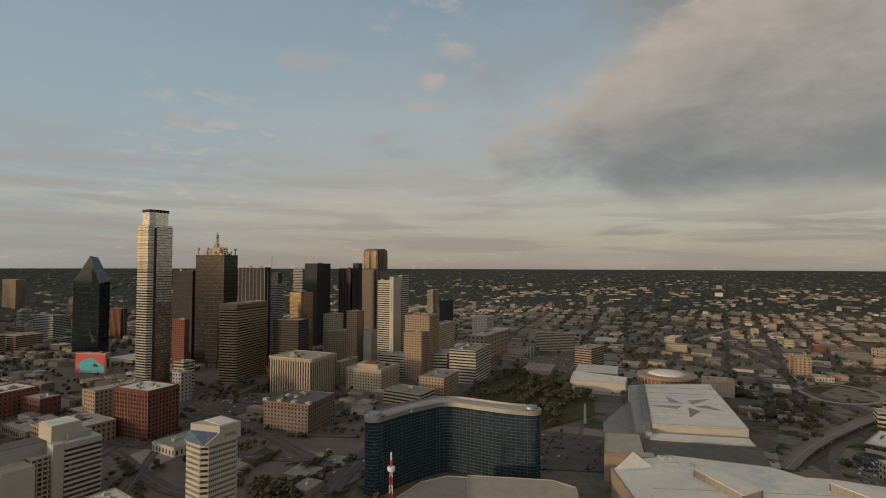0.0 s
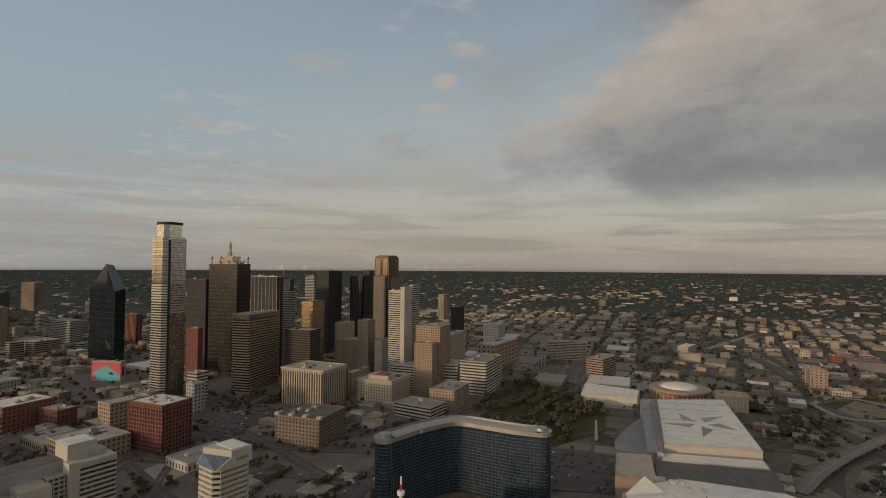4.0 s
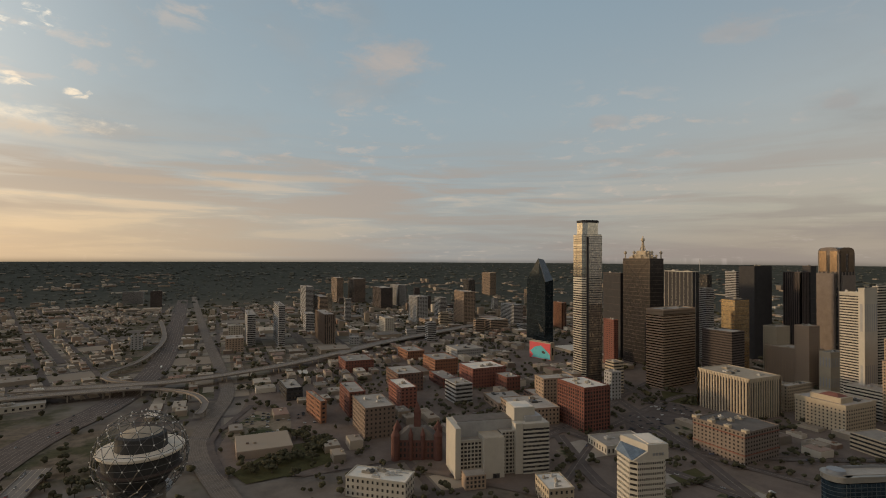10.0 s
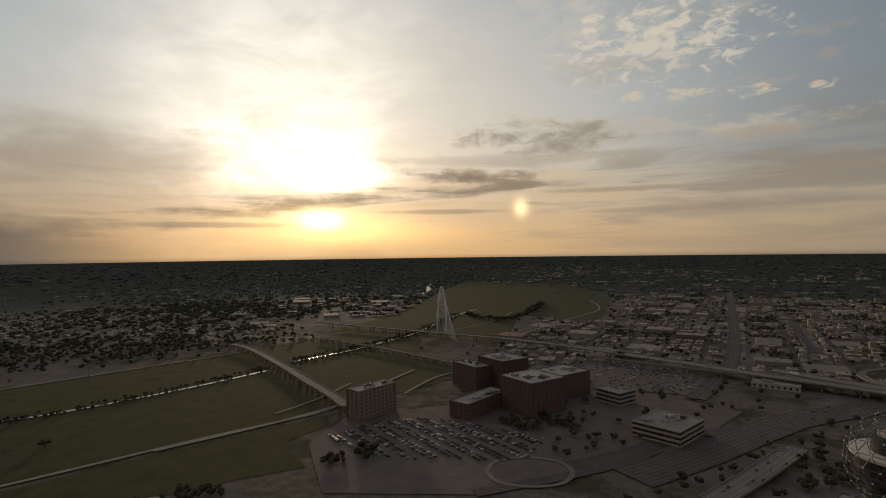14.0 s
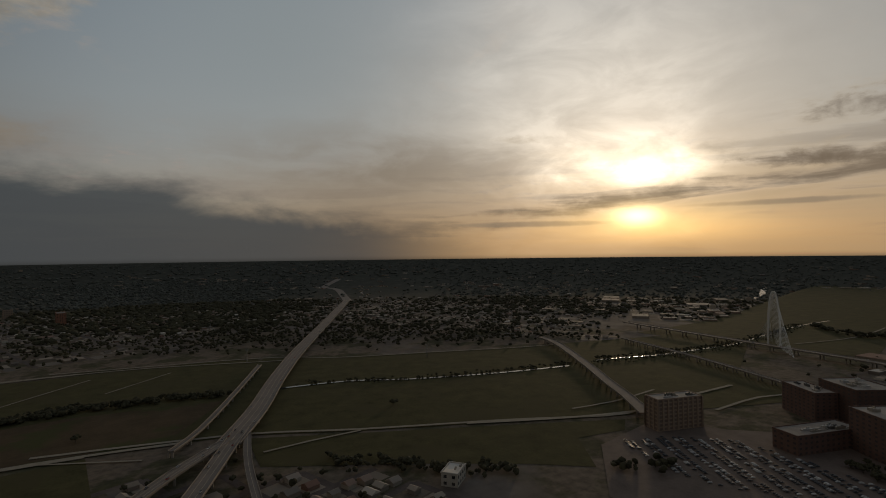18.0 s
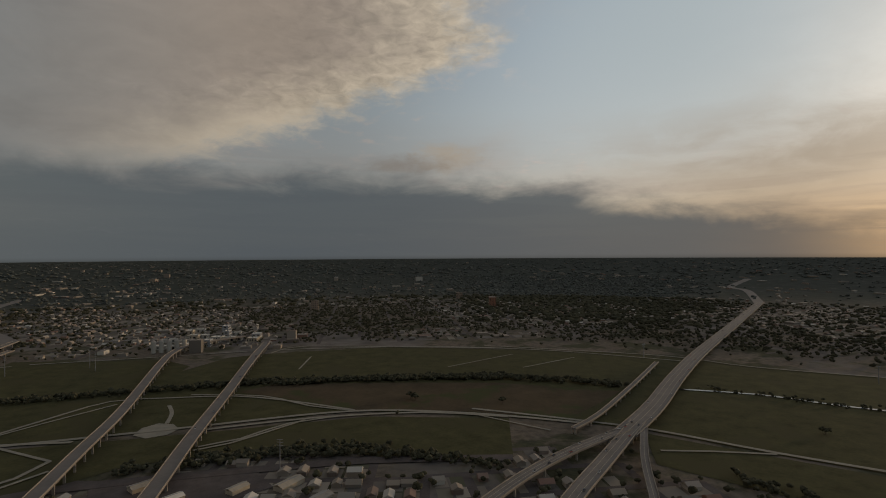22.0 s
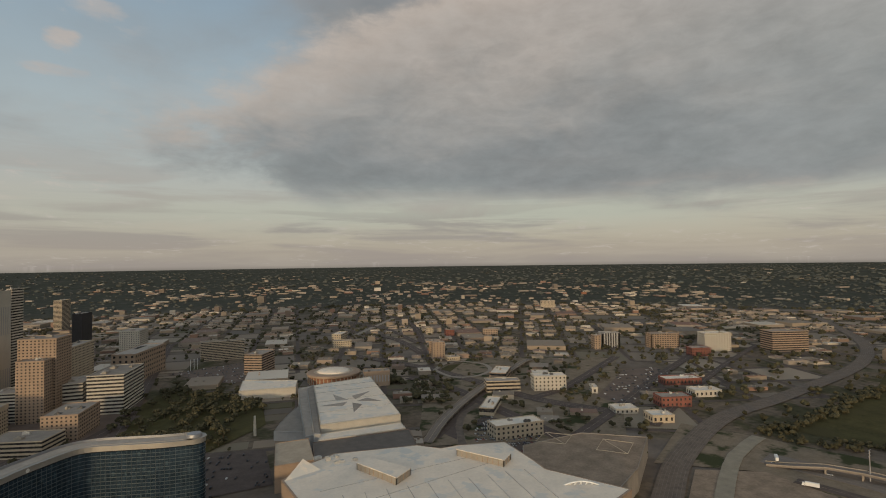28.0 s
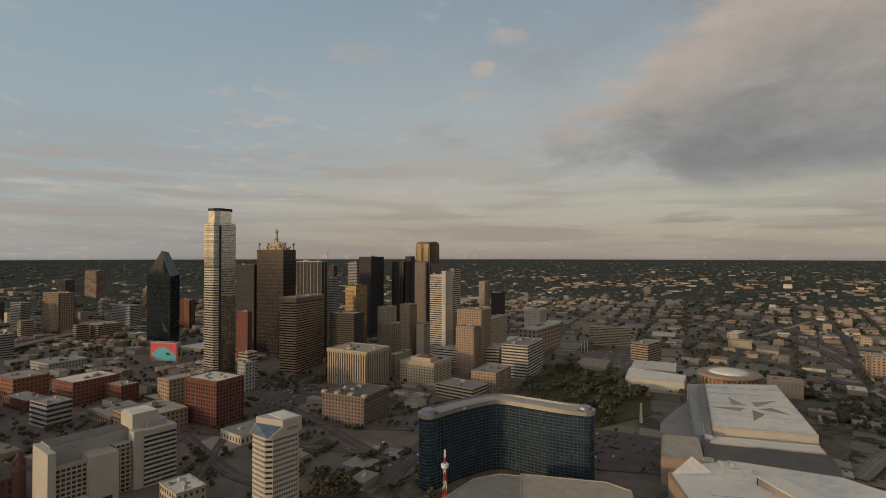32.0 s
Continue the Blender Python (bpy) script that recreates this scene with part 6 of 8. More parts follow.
def court_block():
    """The white courts building: a blank end slab, gridded bays, a plain pier block, a tower and a banded wing."""
    x, y, a, wx, wy, h = -347.8, 370.7, 58, 62.0, 62.0, 49.4
    base = thing("court_building", x, y, 0, a, "white concrete courts building of stepped slabs", "building")
    TAKEN.append((x + 10, y + 40, 58))
    d = 36.0
    part("end_wall", Geo().box(-1.5, -2, 0, 4, d, h), "stone_white", base)
    part("slab", Geo().box(4, 14, 0, 62, d, h + 1), "stone_grey", base)
    part("slab_roof", Geo().box(4.5, 14.5, h + 1, 62, d - 0.5, h + 1.4), "roof_dark", base)
    low = h * 0.70
    for x0, x1, z in ((4, 26, low), (47, 62, low + 6)):
        part("bay_wall", Geo().box(x0, 1.5, 0, x1, 14, z), "glass_dark", base)
        part("bay_roof", Geo().box(x0, 2, z, x1, 14, z + 0.5), "roof_grey", base)
        k = int((x1 - x0) / 3.6)
        for i in range(k + 1):
            part("fin", Geo().box(x0 + i * (x1 - x0) / k - 0.35, 0, 0, x0 + i * (x1 - x0) / k + 0.35, 1.5, z + 2.5), "stone_white", base)
        for i in range(int(z / 3.8) + 1):
            part("spandrel", Geo().box(x0, 0.5, i * 3.8, x1, 1.6, i * 3.8 + 1.2), "stone_white", base)
        part("bay_beam", Geo().box(x0, 0, z + 1.2, x1, 1.5, z + 2.5), "stone_white", base)
    part("blank_wall", Geo().box(26, -7, 0, 47, 14, low + 5), "stone_white", base)
    part("blank_roof", Geo().box(26.5, -6.5, low + 5, 46.5, 14, low + 5.3), "roof_tan", base)
    part("doorway", Geo().box(35, -7.2, 0, 42, -6.9, 5), "glass_dark", base)
    part("tower", Geo().box(62, 6, 0, 84, 30, h + 14), "stone_white", base)
    part("tower_roof", Geo().box(63, 7, h + 14, 83, 29, h + 14.4), "roof_white", base)
    part("tower_shoulder", Geo().box(60, -3, 0, 68, 8, low + 16), "stone_white", base)
    part("wing", Geo().box(68, -4, 0, 95, 26, h), "glass_dark", base)
    for i in range(12):
        z = i * h / 12
        part("spandrel", Geo().box(67.8, -4.5, z, 95.5, 26.5, z + 1.9), "stone_white", base)
    part("wing_cap", Geo().box(67.8, -4.5, h - 3, 95.5, 26.5, h + 0.8), "stone_white", base)
    part("wing_top", Geo().box(72, 2, h + 0.8, 90, 22, h + 6), "stone_grey", base)
    part("low_wing", Geo().box(2, -26, 0, 22, -12, 13), "stone_tan", base)
    part("low_roof", Geo().box(2.6, -25.4, 13, 21.4, -12.6, 13.4), "roof_grey", base)
    for i in range(5):
        for k in range(3):
            part("window", Geo().box(3 + i * 3.8, -26.15, 2 + k * 3.8, 5 + i * 3.8, -25.9, 4.4 + k * 3.8), "glass_dark", base)


court_block()
building(-249.0, 380.8, 55, 23.1, 32.4, 17.4, "holes", "stone_cream", "glass_dark", "small pale roofed block with rooftop units", roof="roof_white", plant=4, floor=3.8)
building(-394.1, 274.1, 30, 56.9, 25.0, 17.2, "holes", "stone_white", "glass_dark", "white roofed office block with rooftop units", roof="roof_white", plant=9, floor=3.8)


def ball_tower():
    """The observation tower: three concrete shafts under a lattice ball of struts and lamps."""
    x, y = -229.8, 62.0
    base = thing("observation_tower", x, y, 0, 0, "concrete observation tower with a lattice ball on top", "tower")
    TAKEN.append((x, y, 25))
    zc, r = 136.5, 17.2
    part("core_shaft", Geo().lathe([(4.2, 0), (4.2, zc - 12)], 16), "tower_concrete", base)
    for i in range(3):
        q = 2 * pi * i / 3 + 0.5
        part("shaft", Geo().lathe([(2.6, 0), (2.6, zc - 10)], 12, 9 * cos(q), 9 * sin(q)), "tower_concrete", base)
    # black on this drum paints the darkness inside the lattice ball
    part("drum", Geo().lathe([(7, zc - 12), (9.5, zc - 10), (13.5, zc - 4), (13.8, zc + 1), (13, zc + 2)], 32), "black_paint", base)
    part("deck", Geo().lathe([(15.2, zc + 2), (15.6, zc + 2.4), (15.6, zc + 3.2), (9, zc + 3.5)], 40), "roof_white", base)
    part("deck", Geo().lathe([(14.6, zc - 4.5), (15.0, zc - 4.3), (15.0, zc - 3.6), (12, zc - 3.5)], 40), "granite_brown", base)
    part("upper_drum", Geo().lathe([(9.5, zc + 3.4), (9.0, zc + 8.5), (7.5, zc + 9)], 24), "black_paint", base)
    part("upper_roof", Geo().lathe([(7.5, zc + 9), (4, zc + 10.2), (1, zc + 10.5)], 24), "roof_tan", base)
    # lattice of a twice divided icosahedron
    bm = bmesh.new()
    bmesh.ops.create_icosphere(bm, subdivisions=3, radius=r)
    rest, made = Geo(), 0
    for e in sorted(bm.edges, key=lambda e: (e.verts[0].co + e.verts[1].co).dot(Vector((x, y, -90)))):
        a_, b_ = e.verts[0].co, e.verts[1].co
        if min(a_.z, b_.z) > -r * 0.82 and made >= 280:
            rest.bar(a_ + Vector((0, 0, zc)), b_ + Vector((0, 0, zc)), 0.13, 4)
        elif min(a_.z, b_.z) > -r * 0.82:
            made += 1
            if "strut" not in BUILT:
                BUILT["strut"] = Geo().bar((0, 0, 0), (0, 0, 1), 0.13, 4).mesh("strut", "steel_dark")
            p = part("strut", BUILT["strut"], None, base)
            d = b_ - a_
            p.matrix_basis = Matrix.Translation(a_ + Vector((0, 0, zc))) @ d.to_track_quat("Z", "Y").to_matrix().to_4x4() @ Matrix.Diagonal((1, 1, d.length, 1))
    for v in bm.verts:
        if v.co.z > -r * 0.82:
            if "lamp" not in BUILT:
                BUILT["lamp"] = Geo().lathe([(0.12, -0.3), (0.3, -0.15), (0.3, 0.2), (0.1, 0.35)], 6).mesh("lamp_globe", "steel_white")
            part("lamp_globe", BUILT["lamp"], None, base).location = v.co + Vector((0, 0, zc))
    bm.free()
    tagged(part("strut", rest, "steel_dark", base), kind="stuff")
    part("bottom_ring", Geo().lathe([(9.5, zc - r * 0.86), (11.5, zc - r * 0.8), (11.5, zc - r * 0.77), (9.5, zc - r * 0.75)], 32), "steel", base)


ball_tower()


def turreted_courthouse():
    """The old red sandstone courthouse with corner turrets and a clock tower."""
    x, y, a, wx, wy, h = -426.2, 359.6, 45, 45.3, 25.0, 25.5
    wx, wy = min(wx, 52), min(wy, 52)
    base = thing("courthouse", x, y, 0, a, "old red sandstone courthouse with pointed turrets", "courthouse")
    TAKEN.append((x, y + 25, 40))
    h = 21.0
    part("wall", Geo().box(0, 0, 0, wx, wy, h), "sandstone_red", base)
    part("hipped_roof", Geo().prism([(0, 0), (wx, 0), (wx, wy), (0, wy)], h, h + 11, [(wx * 0.3, wy * 0.3), (wx * 0.7, wy * 0.3), (wx * 0.7, wy * 0.7), (wx * 0.3, wy * 0.7)]), "roof_dark", base)
    for px, py in ((0, 0), (1, 0), (0, 1), (1, 1), (0.36, 0), (0.64, 0), (0, 0.36), (0, 0.64)):
        big = px in (0, 1) and py in (0, 1)
        rr = 4.6 if big else 2.4
        turret = part("turret", Geo().lathe([(rr, 0), (rr, h + 5), (rr + 0.4, h + 5.2)], 14, wx * px, wy * py), "sandstone_red", base)
        part("turret_roof", Geo().lathe([(rr + 0.5, h + 5.2), (rr * 0.5, h + 10), (0.1, h + 14)], 14, wx * px, wy * py), "sandstone_red", turret)
    part("clock_tower", Geo().box(wx * 0.42, wy * 0.42, h, wx * 0.58, wy * 0.58, h + 27), "sandstone_red", base)
    part("tower_roof", Geo().prism([(wx * 0.41, wy * 0.41), (wx * 0.59, wy * 0.41), (wx * 0.59, wy * 0.59), (wx * 0.41, wy * 0.59)], h + 27, h + 38, [(wx * 0.499, wy * 0.499), (wx * 0.501, wy * 0.499), (wx * 0.501, wy * 0.501), (wx * 0.499, wy * 0.501)]), "sandstone_red", base)
    for i in range(3):
        for k in range(9):
            for f in (0, 1):
                c = 5 + k * (wx - 10) / 8.5
                g = Geo().box(c, -0.2, 3 + i * 6, c + 1.8, 0.1, 6.6 + i * 6) if f == 0 else Geo().box(-0.2, c, 3 + i * 6, 0.1, c + 1.8, 6.6 + i * 6)
                part("window", g, "glass_dark", base)


turreted_courthouse()


def mural_block():
    """The block whose blank side carries a pink and teal painting."""
    x, y, a, wx, wy, h = -607.7, 934.9, 85, 11.4, 57.9, 35.8
    base = building(x, y, a, wx, wy, h, "holes", "stone_cream", "glass_dark", "block whose blank side bears a pink and teal painting", name="town_building", bay=30, floor=30)
    part("mural_ground", Geo().box(-0.8, 1, 1, -0.4, wy - 1, h - 1), "pink_paint", base)
    part("mural_shape", Geo().poly([(-0.95, wy * p, h * q) for p, q in ((0.03, 0.06), (0.03, 0.34), (0.25, 0.62), (0.45, 0.82), (0.72, 0.70), (0.95, 0.42), (0.8, 0.2), (0.9, 0.06))]), "teal_paint", base)
    part("mural_shape", Geo().poly([(-1.05, wy * p, h * q) for p, q in ((0.22, 0.42), (0.34, 0.52), (0.42, 0.45), (0.36, 0.36), (0.26, 0.36))]), "black_paint", base)


mural_block()


# the convention halls
def hall(name, ring, z, wall, roof, label, lip=1.0):
    """A flat-roofed hall over a plan ring, with a raised roof edge."""
    if sum(ax * by - bx * ay for (ax, ay), (bx, by) in zip(ring, ring[1:] + ring[:1])) < 0:
        ring = ring[::-1]
    cx, cy = sum(p[0] for p in ring) / len(ring), sum(p[1] for p in ring) / len(ring)
    ring = [(p[0] - cx, p[1] - cy) for p in ring]
    base = thing(name, cx, cy, label=label, category="hall")
    part("wall", Geo().prism(ring, 0, z), wall, base)
    inner = [(p[0] * 0.985, p[1] * 0.985) for p in ring]
    part("roof", Geo().prism(inner, z, z + 0.4), roof, base)
    k = len(ring)
    for i in range(k):
        j = (i + 1) % k
        part("parapet", Geo().prism([ring[i], ring[j], inner[j], inner[i]], z - 0.5, z + lip), wall, base)
    TAKEN.append((cx, cy, 0.8 * max(hypot(*p) for p in ring)))
    return base, ring, (cx, cy)


STAR_RING = [(216, 554), (307, 537), (370, 741), (278, 739)]
base, ring, (cx, cy) = hall("star_hall", STAR_RING, 30, "stone_white", "roof_white", "huge white exhibition hall with a lone star on its roof")
u, v = Vector((*ring[1], 0)) - Vector((*ring[0], 0)), Vector((*ring[3], 0)) - Vector((*ring[0], 0))
corner = Vector((*ring[0], 30.55))
# the dark half of each arm of a five-pointed star, in the plan of the roof
TIPS = ((0.25, 0.66), (0.03, 0.40), (0.44, 0.17), (0.88, 0.34), (0.80, 0.64))
for i in range(5):
    tip, follow = Vector(TIPS[i]), Vector(TIPS[(i + 1) % 5])
    hub = Vector((0.48, 0.43))
    notch = hub + ((tip + follow) / 2 - hub) * 0.62
    pts = [corner + u * q.x + v * q.y for q in (tip, notch, hub + (tip - hub) * 0.16)]
    ring_ = [(p.x, p.y) for p in pts]
    if (ring_[1][0] - ring_[0][0]) * (ring_[2][1] - ring_[0][1]) - (ring_[1][1] - ring_[0][1]) * (ring_[2][0] - ring_[0][0]) < 0:
        ring_ = ring_[::-1]
    part("star_panel", Geo().prism(ring_, 30.42, 30.75), "roof_grey", base)
for k in (0.25, 0.5, 0.75, 0.92):
    p, q = corner + v * k, corner + u + v * k
    part("roof_seam", Geo().bar((p.x, p.y, 30.5), (q.x, q.y, 30.5), 0.35, 4), "roof_grey", base)
hall("terrace_wing", [(200, 557), (216, 555), (293, 781), (266, 772)], 20, "stone_grey", "roof_grey", "stepped grey terrace beside the exhibition hall")
hall("terrace_wing", [(204, 541), (209, 536), (284, 756), (270, 744)], 26, "stone_grey", "roof_grey", "upper grey terrace of the exhibition hall")
hall("low_hall", [(211, 546), (303, 529), (297, 508), (203, 527)], 23, "stone_white", "roof_white", "lower white strip of the exhibition hall")
hall("dark_hall", [(181, 481), (281, 458), (300, 506), (197, 528)], 22, "stone_brown", "roof_dark", "dark flat-roofed exhibition hall")
hall("brown_hall", [(144, 482), (179, 476), (196, 537), (163, 543)], 24, "stone_tan", "roof_tan", "tan exhibition hall with brown roof")
hall("low_hall", [(197, 839), (276, 812), (295, 858), (220, 910)], 14, "stone_white", "roof_white", "long white hall with rooftop units")
base, ring, c = hall("quarter_hall", [(186, 625), (215, 604), (255, 728), (224, 687), (202, 653)], 10, "stone_grey", "roof_grey", "grey quarter-round hall by the terrace")
FRONT_Z = 30
base, ring, c = hall("front_hall", [(135, 433), (162, 454), (194, 465), (268, 438), (282, 417), (300, 414), (343, 394), (332, 343), (326, 322), (350, 255), (262, 237), (176, 264), (131, 326)], FRONT_Z, "stone_tan", "roof_white", "vast white-roofed exhibition hall with roof lanterns", 0.6)
for ringpts in ([(195, 417), (209, 422), (226, 380), (207, 370)], [(283, 392), (299, 392), (316, 356), (300, 347)]):
    pts = [(p[0] - c[0], p[1] - c[1]) for p in ringpts]
    if sum(ax * by - bx * ay for (ax, ay), (bx, by) in zip(pts, pts[1:] + pts[:1])) < 0:
        pts = pts[::-1]
    lantern = part("lantern", Geo().prism(pts, FRONT_Z, FRONT_Z + 6), "roof_panel", base)
    mid = (sum(p[0] for p in pts) / 4, sum(p[1] for p in pts) / 4)
    part("lantern_roof", Geo().prism([(mid[0] + (p[0] - mid[0]) * 1.03, mid[1] + (p[1] - mid[1]) * 1.03) for p in pts], FRONT_Z + 6, FRONT_Z + 6.6), "roof_white", lantern)
    for p, q in zip(pts, pts[1:] + pts[:1]):
        k_ = max(2, int(hypot(q[0] - p[0], q[1] - p[1]) / 5))
        for e in range(k_ + 1):
            px, py = p[0] + (q[0] - p[0]) * e / k_, p[1] + (q[1] - p[1]) * e / k_
            part("lantern_post", Geo().box(px - 0.25, py - 0.25, FRONT_Z, px + 0.25, py + 0.25, FRONT_Z + 6), "stone_tan", lantern)
ux, uy = 0.956, -0.292
for k in range(-5, 11):
    # roof joints, kept within the hall's plan
    run = []
    for e in range(-60, 160, 2):
        x, y = ring[0][0] + ux * k * 17 - uy * 0 + uy * e * 1.0, ring[0][1] + uy * k * 17 - ux * e * 1.0
        if inside([(p[0] * 0.97, p[1] * 0.97) for p in ring], x, y):
            run.append((x, y))
    if len(run) > 4:
        part("roof_seam", Geo().bar((*run[0], FRONT_Z + 0.35), (*run[-1], FRONT_Z + 0.35), 0.3, 4), "roof_grey", base)
for k in (0.25, 0.55):
    p, q = Vector(ring[0]).lerp(Vector(ring[11]), k), Vector(ring[5]).lerp(Vector(ring[8]), k)
    part("roof_seam", Geo().bar((p.x * 0.95, p.y * 0.95, FRONT_Z + 0.35), (q.x * 0.9, q.y * 0.9, FRONT_Z + 0.35), 0.3, 4), "roof_grey", base)
fin = Geo()
fin.v = [(x - c[0], y - c[1], z) for x, y, z in ((137, 431, FRONT_Z + 0.4), (164, 452, FRONT_Z + 0.4), (170, 436, FRONT_Z + 0.4), (158, 447, FRONT_Z + 9))]
fin.f = [(0, 2, 1), (0, 1, 3), (1, 2, 3), (2, 0, 3)]
part("corner_peak", fin, "roof_white", base)
for dx, dy, a, b, z in ((-78, 92, 7, 4, 2.6), (-70, 84, 4, 4, 3.4), (-60, 86, 3, 6, 2.0), (-66, 74, 9, 3, 1.6), (-50, 70, 4, 3, 2.2)):
    part("roof_unit", Geo().box(dx, dy, FRONT_Z + 0.4, dx + a, dy + b, FRONT_Z + 0.4 + z).box(dx + a * 0.2, dy + b * 0.2, FRONT_Z + 0.4 + z, dx + a * 0.6, dy + b * 0.7, FRONT_Z + 1.0 + z), "plant_equipment", base)
# the pale bow truss at the hall's edge
arch = thing("bow_truss", 326.0, 284.0, -1.0, -35, label="white bowed steel truss over the hall's end", category="truss")
last = None
for i in range(13):
    q = i / 12
    p = Vector((-26 + 52 * q, 0, 25 + 9 * sin(pi * q)))
    if last:
        part("chord", Geo().bar(last, p, 0.6), "steel_white", arch)
        part("web", Geo().bar((p.x, 0, 25), p, 0.3), "steel_white", arch)
        part("web", Geo().bar((last.x, 0, 25), p, 0.3), "steel_white", arch)
    last = p
part("tie", Geo().box(-26, -0.6, 24, 26, 0.6, 25.2), "steel_white", arch)
part("wall_below", Geo().box(-26, -0.4, 1, 26, 0.4, 24), "stone_tan", arch)
base, ring, c = hall("helipad_deck", [(369, 397), (447, 388), (491, 337), (412, 293), (352, 272), (337, 300), (340, 365)], 20, "concrete", "dirt", "concrete deck with two painted landing squares")
for ringpts in ([(417, 412), (433, 389), (406, 374), (389, 399)], [(449, 361), (464, 335), (434, 320), (419, 345)]):
    pts = [Vector((p[0] - c[0], p[1] - c[1], 20.6)) for p in ringpts]
    for p, q in zip(pts, pts[1:] + pts[:1]):
        part("painted_line", Geo().bar(p, q, 0.35, 4), "stone_cream", base)
    part("painted_line", Geo().bar(pts[0], pts[2], 0.3, 4), "stone_cream", base)
x, y = 366.0, 875.1
arena = thing("round_arena", x, y, label="round brick arena with a pale dome", category="arena")
TAKEN.append((x, y, 50))
part("drum", Geo().lathe([(44, 0), (44, 13), (46, 14)], 40), "brick_orange", arena)
part("rim", Geo().lathe([(46.5, 14), (47, 17), (44, 18)], 40), "stone_tan", arena)
part("roof_ring", Geo().lathe([(44, 17.5), (30, 18.2)], 40), "roof_tan", arena)
part("dome", Geo().lathe([(30, 18), (24, 20.5), (14, 22.5), (2, 23.3)], 40), "roof_white", arena, smooth=True)
for i in range(40):
    q = 2 * pi * i / 40
    part("arena_fin", BUILT.setdefault("fin", Geo().box(-0.6, -0.6, 0, 0.6, 0.6, 13).mesh("arena_fin", "stone_cream")), None, arena).location = (44.3 * cos(q), 44.3 * sin(q), 0)
pylon = thing("pylon", 173.0, 657.7, label="white stone pylon beside the hall", category="monument")
part("shaft", Geo().prism([(-1.6, -1.6), (1.6, -1.6), (1.6, 1.6), (-1.6, 1.6)], 0, 24, [(-1.0, -1.0), (1.0, -1.0), (1.0, 1.0), (-1.0, 1.0)]), "stone_white", pylon)
for i in range(3):
    x, y = 176.1, 1136.7
    pole = thing("flag_pole", x + i * 7, y + i * 3, label="white flag pole on the city plaza", category="flag pole", group="plaza flag poles")
    part("pole", Geo().bar((0, 0, 0), (0, 0, 22), 0.35, 6), "steel_white", pole)
x, y = -41.2, 399.9
tower = thing("radio_mast", x, y, 0, 0, "red and white lattice radio mast", "antenna")
for i in range(9):
    for sx, sy in ((-1, -1), (1, -1), (0, 1.2)):
        part("leg", Geo().bar((sx * (2 - i * 0.18), sy * (2 - i * 0.18), i * 6), (sx * (1.82 - i * 0.18), sy * (1.82 - i * 0.18), i * 6 + 6), 0.28, 4), "red_paint" if i % 2 else "steel_white", tower)
    part("brace", Geo().bar((-(2 - i * 0.18), -(2 - i * 0.18), i * 6), (1.9 - i * 0.18, -(1.9 - i * 0.18), i * 6 + 6), 0.18, 4), "red_paint" if i % 2 else "steel_white", tower)
part("dish", Geo().lathe([(2.6, 40), (3.0, 41), (3.0, 43), (2.2, 43.4)], 12), "steel_white", tower)
# one roof in two tones: shaded half greyed, lighter half an added raised slab
hall("low_hall", [(-39, 396), (-20, 428), (1, 440), (86, 429), (103, 415), (93, 355), (-33, 340)], 20, "stone_cream", "roof_grey", "low curved roof before the glass hotel, greyed with painted shade")
hall("low_hall", [(18, 437), (86, 428), (102, 414), (92, 357), (14, 348)], 22, "stone_cream", "roof_tan", "added raised slab painting the lighter half of the curved roof")


# the white cable bridge arch
def cable_arch():
    x, y = -1192.8, -591.4
    base = thing("bridge_arch", x, y, 0, math.degrees(atan2(*[(-1224, -607)][0][::-1])) + 12, "slender white steel arch with fanned cables", "bridge")
    TAKEN.append((x, y, 15))
    h, half = 118.0, 11.5
    last = None
    for i in range(25):
        q = pi * i / 24
        p = Vector((0, half * cos(q), 6 + h * sin(q) ** 0.75))
        if last:
            part("arch_rib", Geo().bar(last, p, 1.7, 8), "steel_white", base)
        last = p
    for side in (-1, 1):
        for i in range(14):
            q = pi * (0.22 + 0.56 * i / 13)
            top = Vector((0, half * cos(q), 6 + h * sin(q) ** 0.75))
            part("cable", Geo().bar(top, (side * (18 + i * 11), 0, 12), 0.26, 4), "steel_white", base)


cable_arch()
stack = thing("chimney", 633.9, 140.3, label="tall white round chimney stack", category="chimney")
part("stack", Geo().lathe([(2.4, 0), (1.7, 34), (1.9, 35)], 14), "stone_white", stack)
for args in ((241.1, -451.6, 30), (912.0, -728.1, 34), (790.5, -791.9, 34), (1127.5, -690.5, 30), (822.9, -812.3, 34), (-202.6, -1078.1, 30), (-526.8, -925.1, 28), (597.0, 179.0, 30)):
    post = thing("pylon_mast", args[0], args[1], label="tall grey steel utility mast", category="mast", group="utility masts")
    part("pole", Geo().lathe([(0.7, 0), (0.35, args[2])], 6), "steel", post)
    for k in (0.8, 0.9, 0.98):
        part("cross_arm", Geo().box(-3.2, -0.2, args[2] * k, 3.2, 0.2, args[2] * k + 0.4), "steel", post)


# the pale cement works behind the far levee
WORKS = [(827, -1025), (797, -1028), (767, -1030), (766, -1073), (754, -1103), (742, -1134), (725, -1157), (708, -1180), (869, -1109), (853, -1146), (830, -1176), (804, -1208), (778, -1238), (923, -1214), (900, -1261), (869, -1298)]
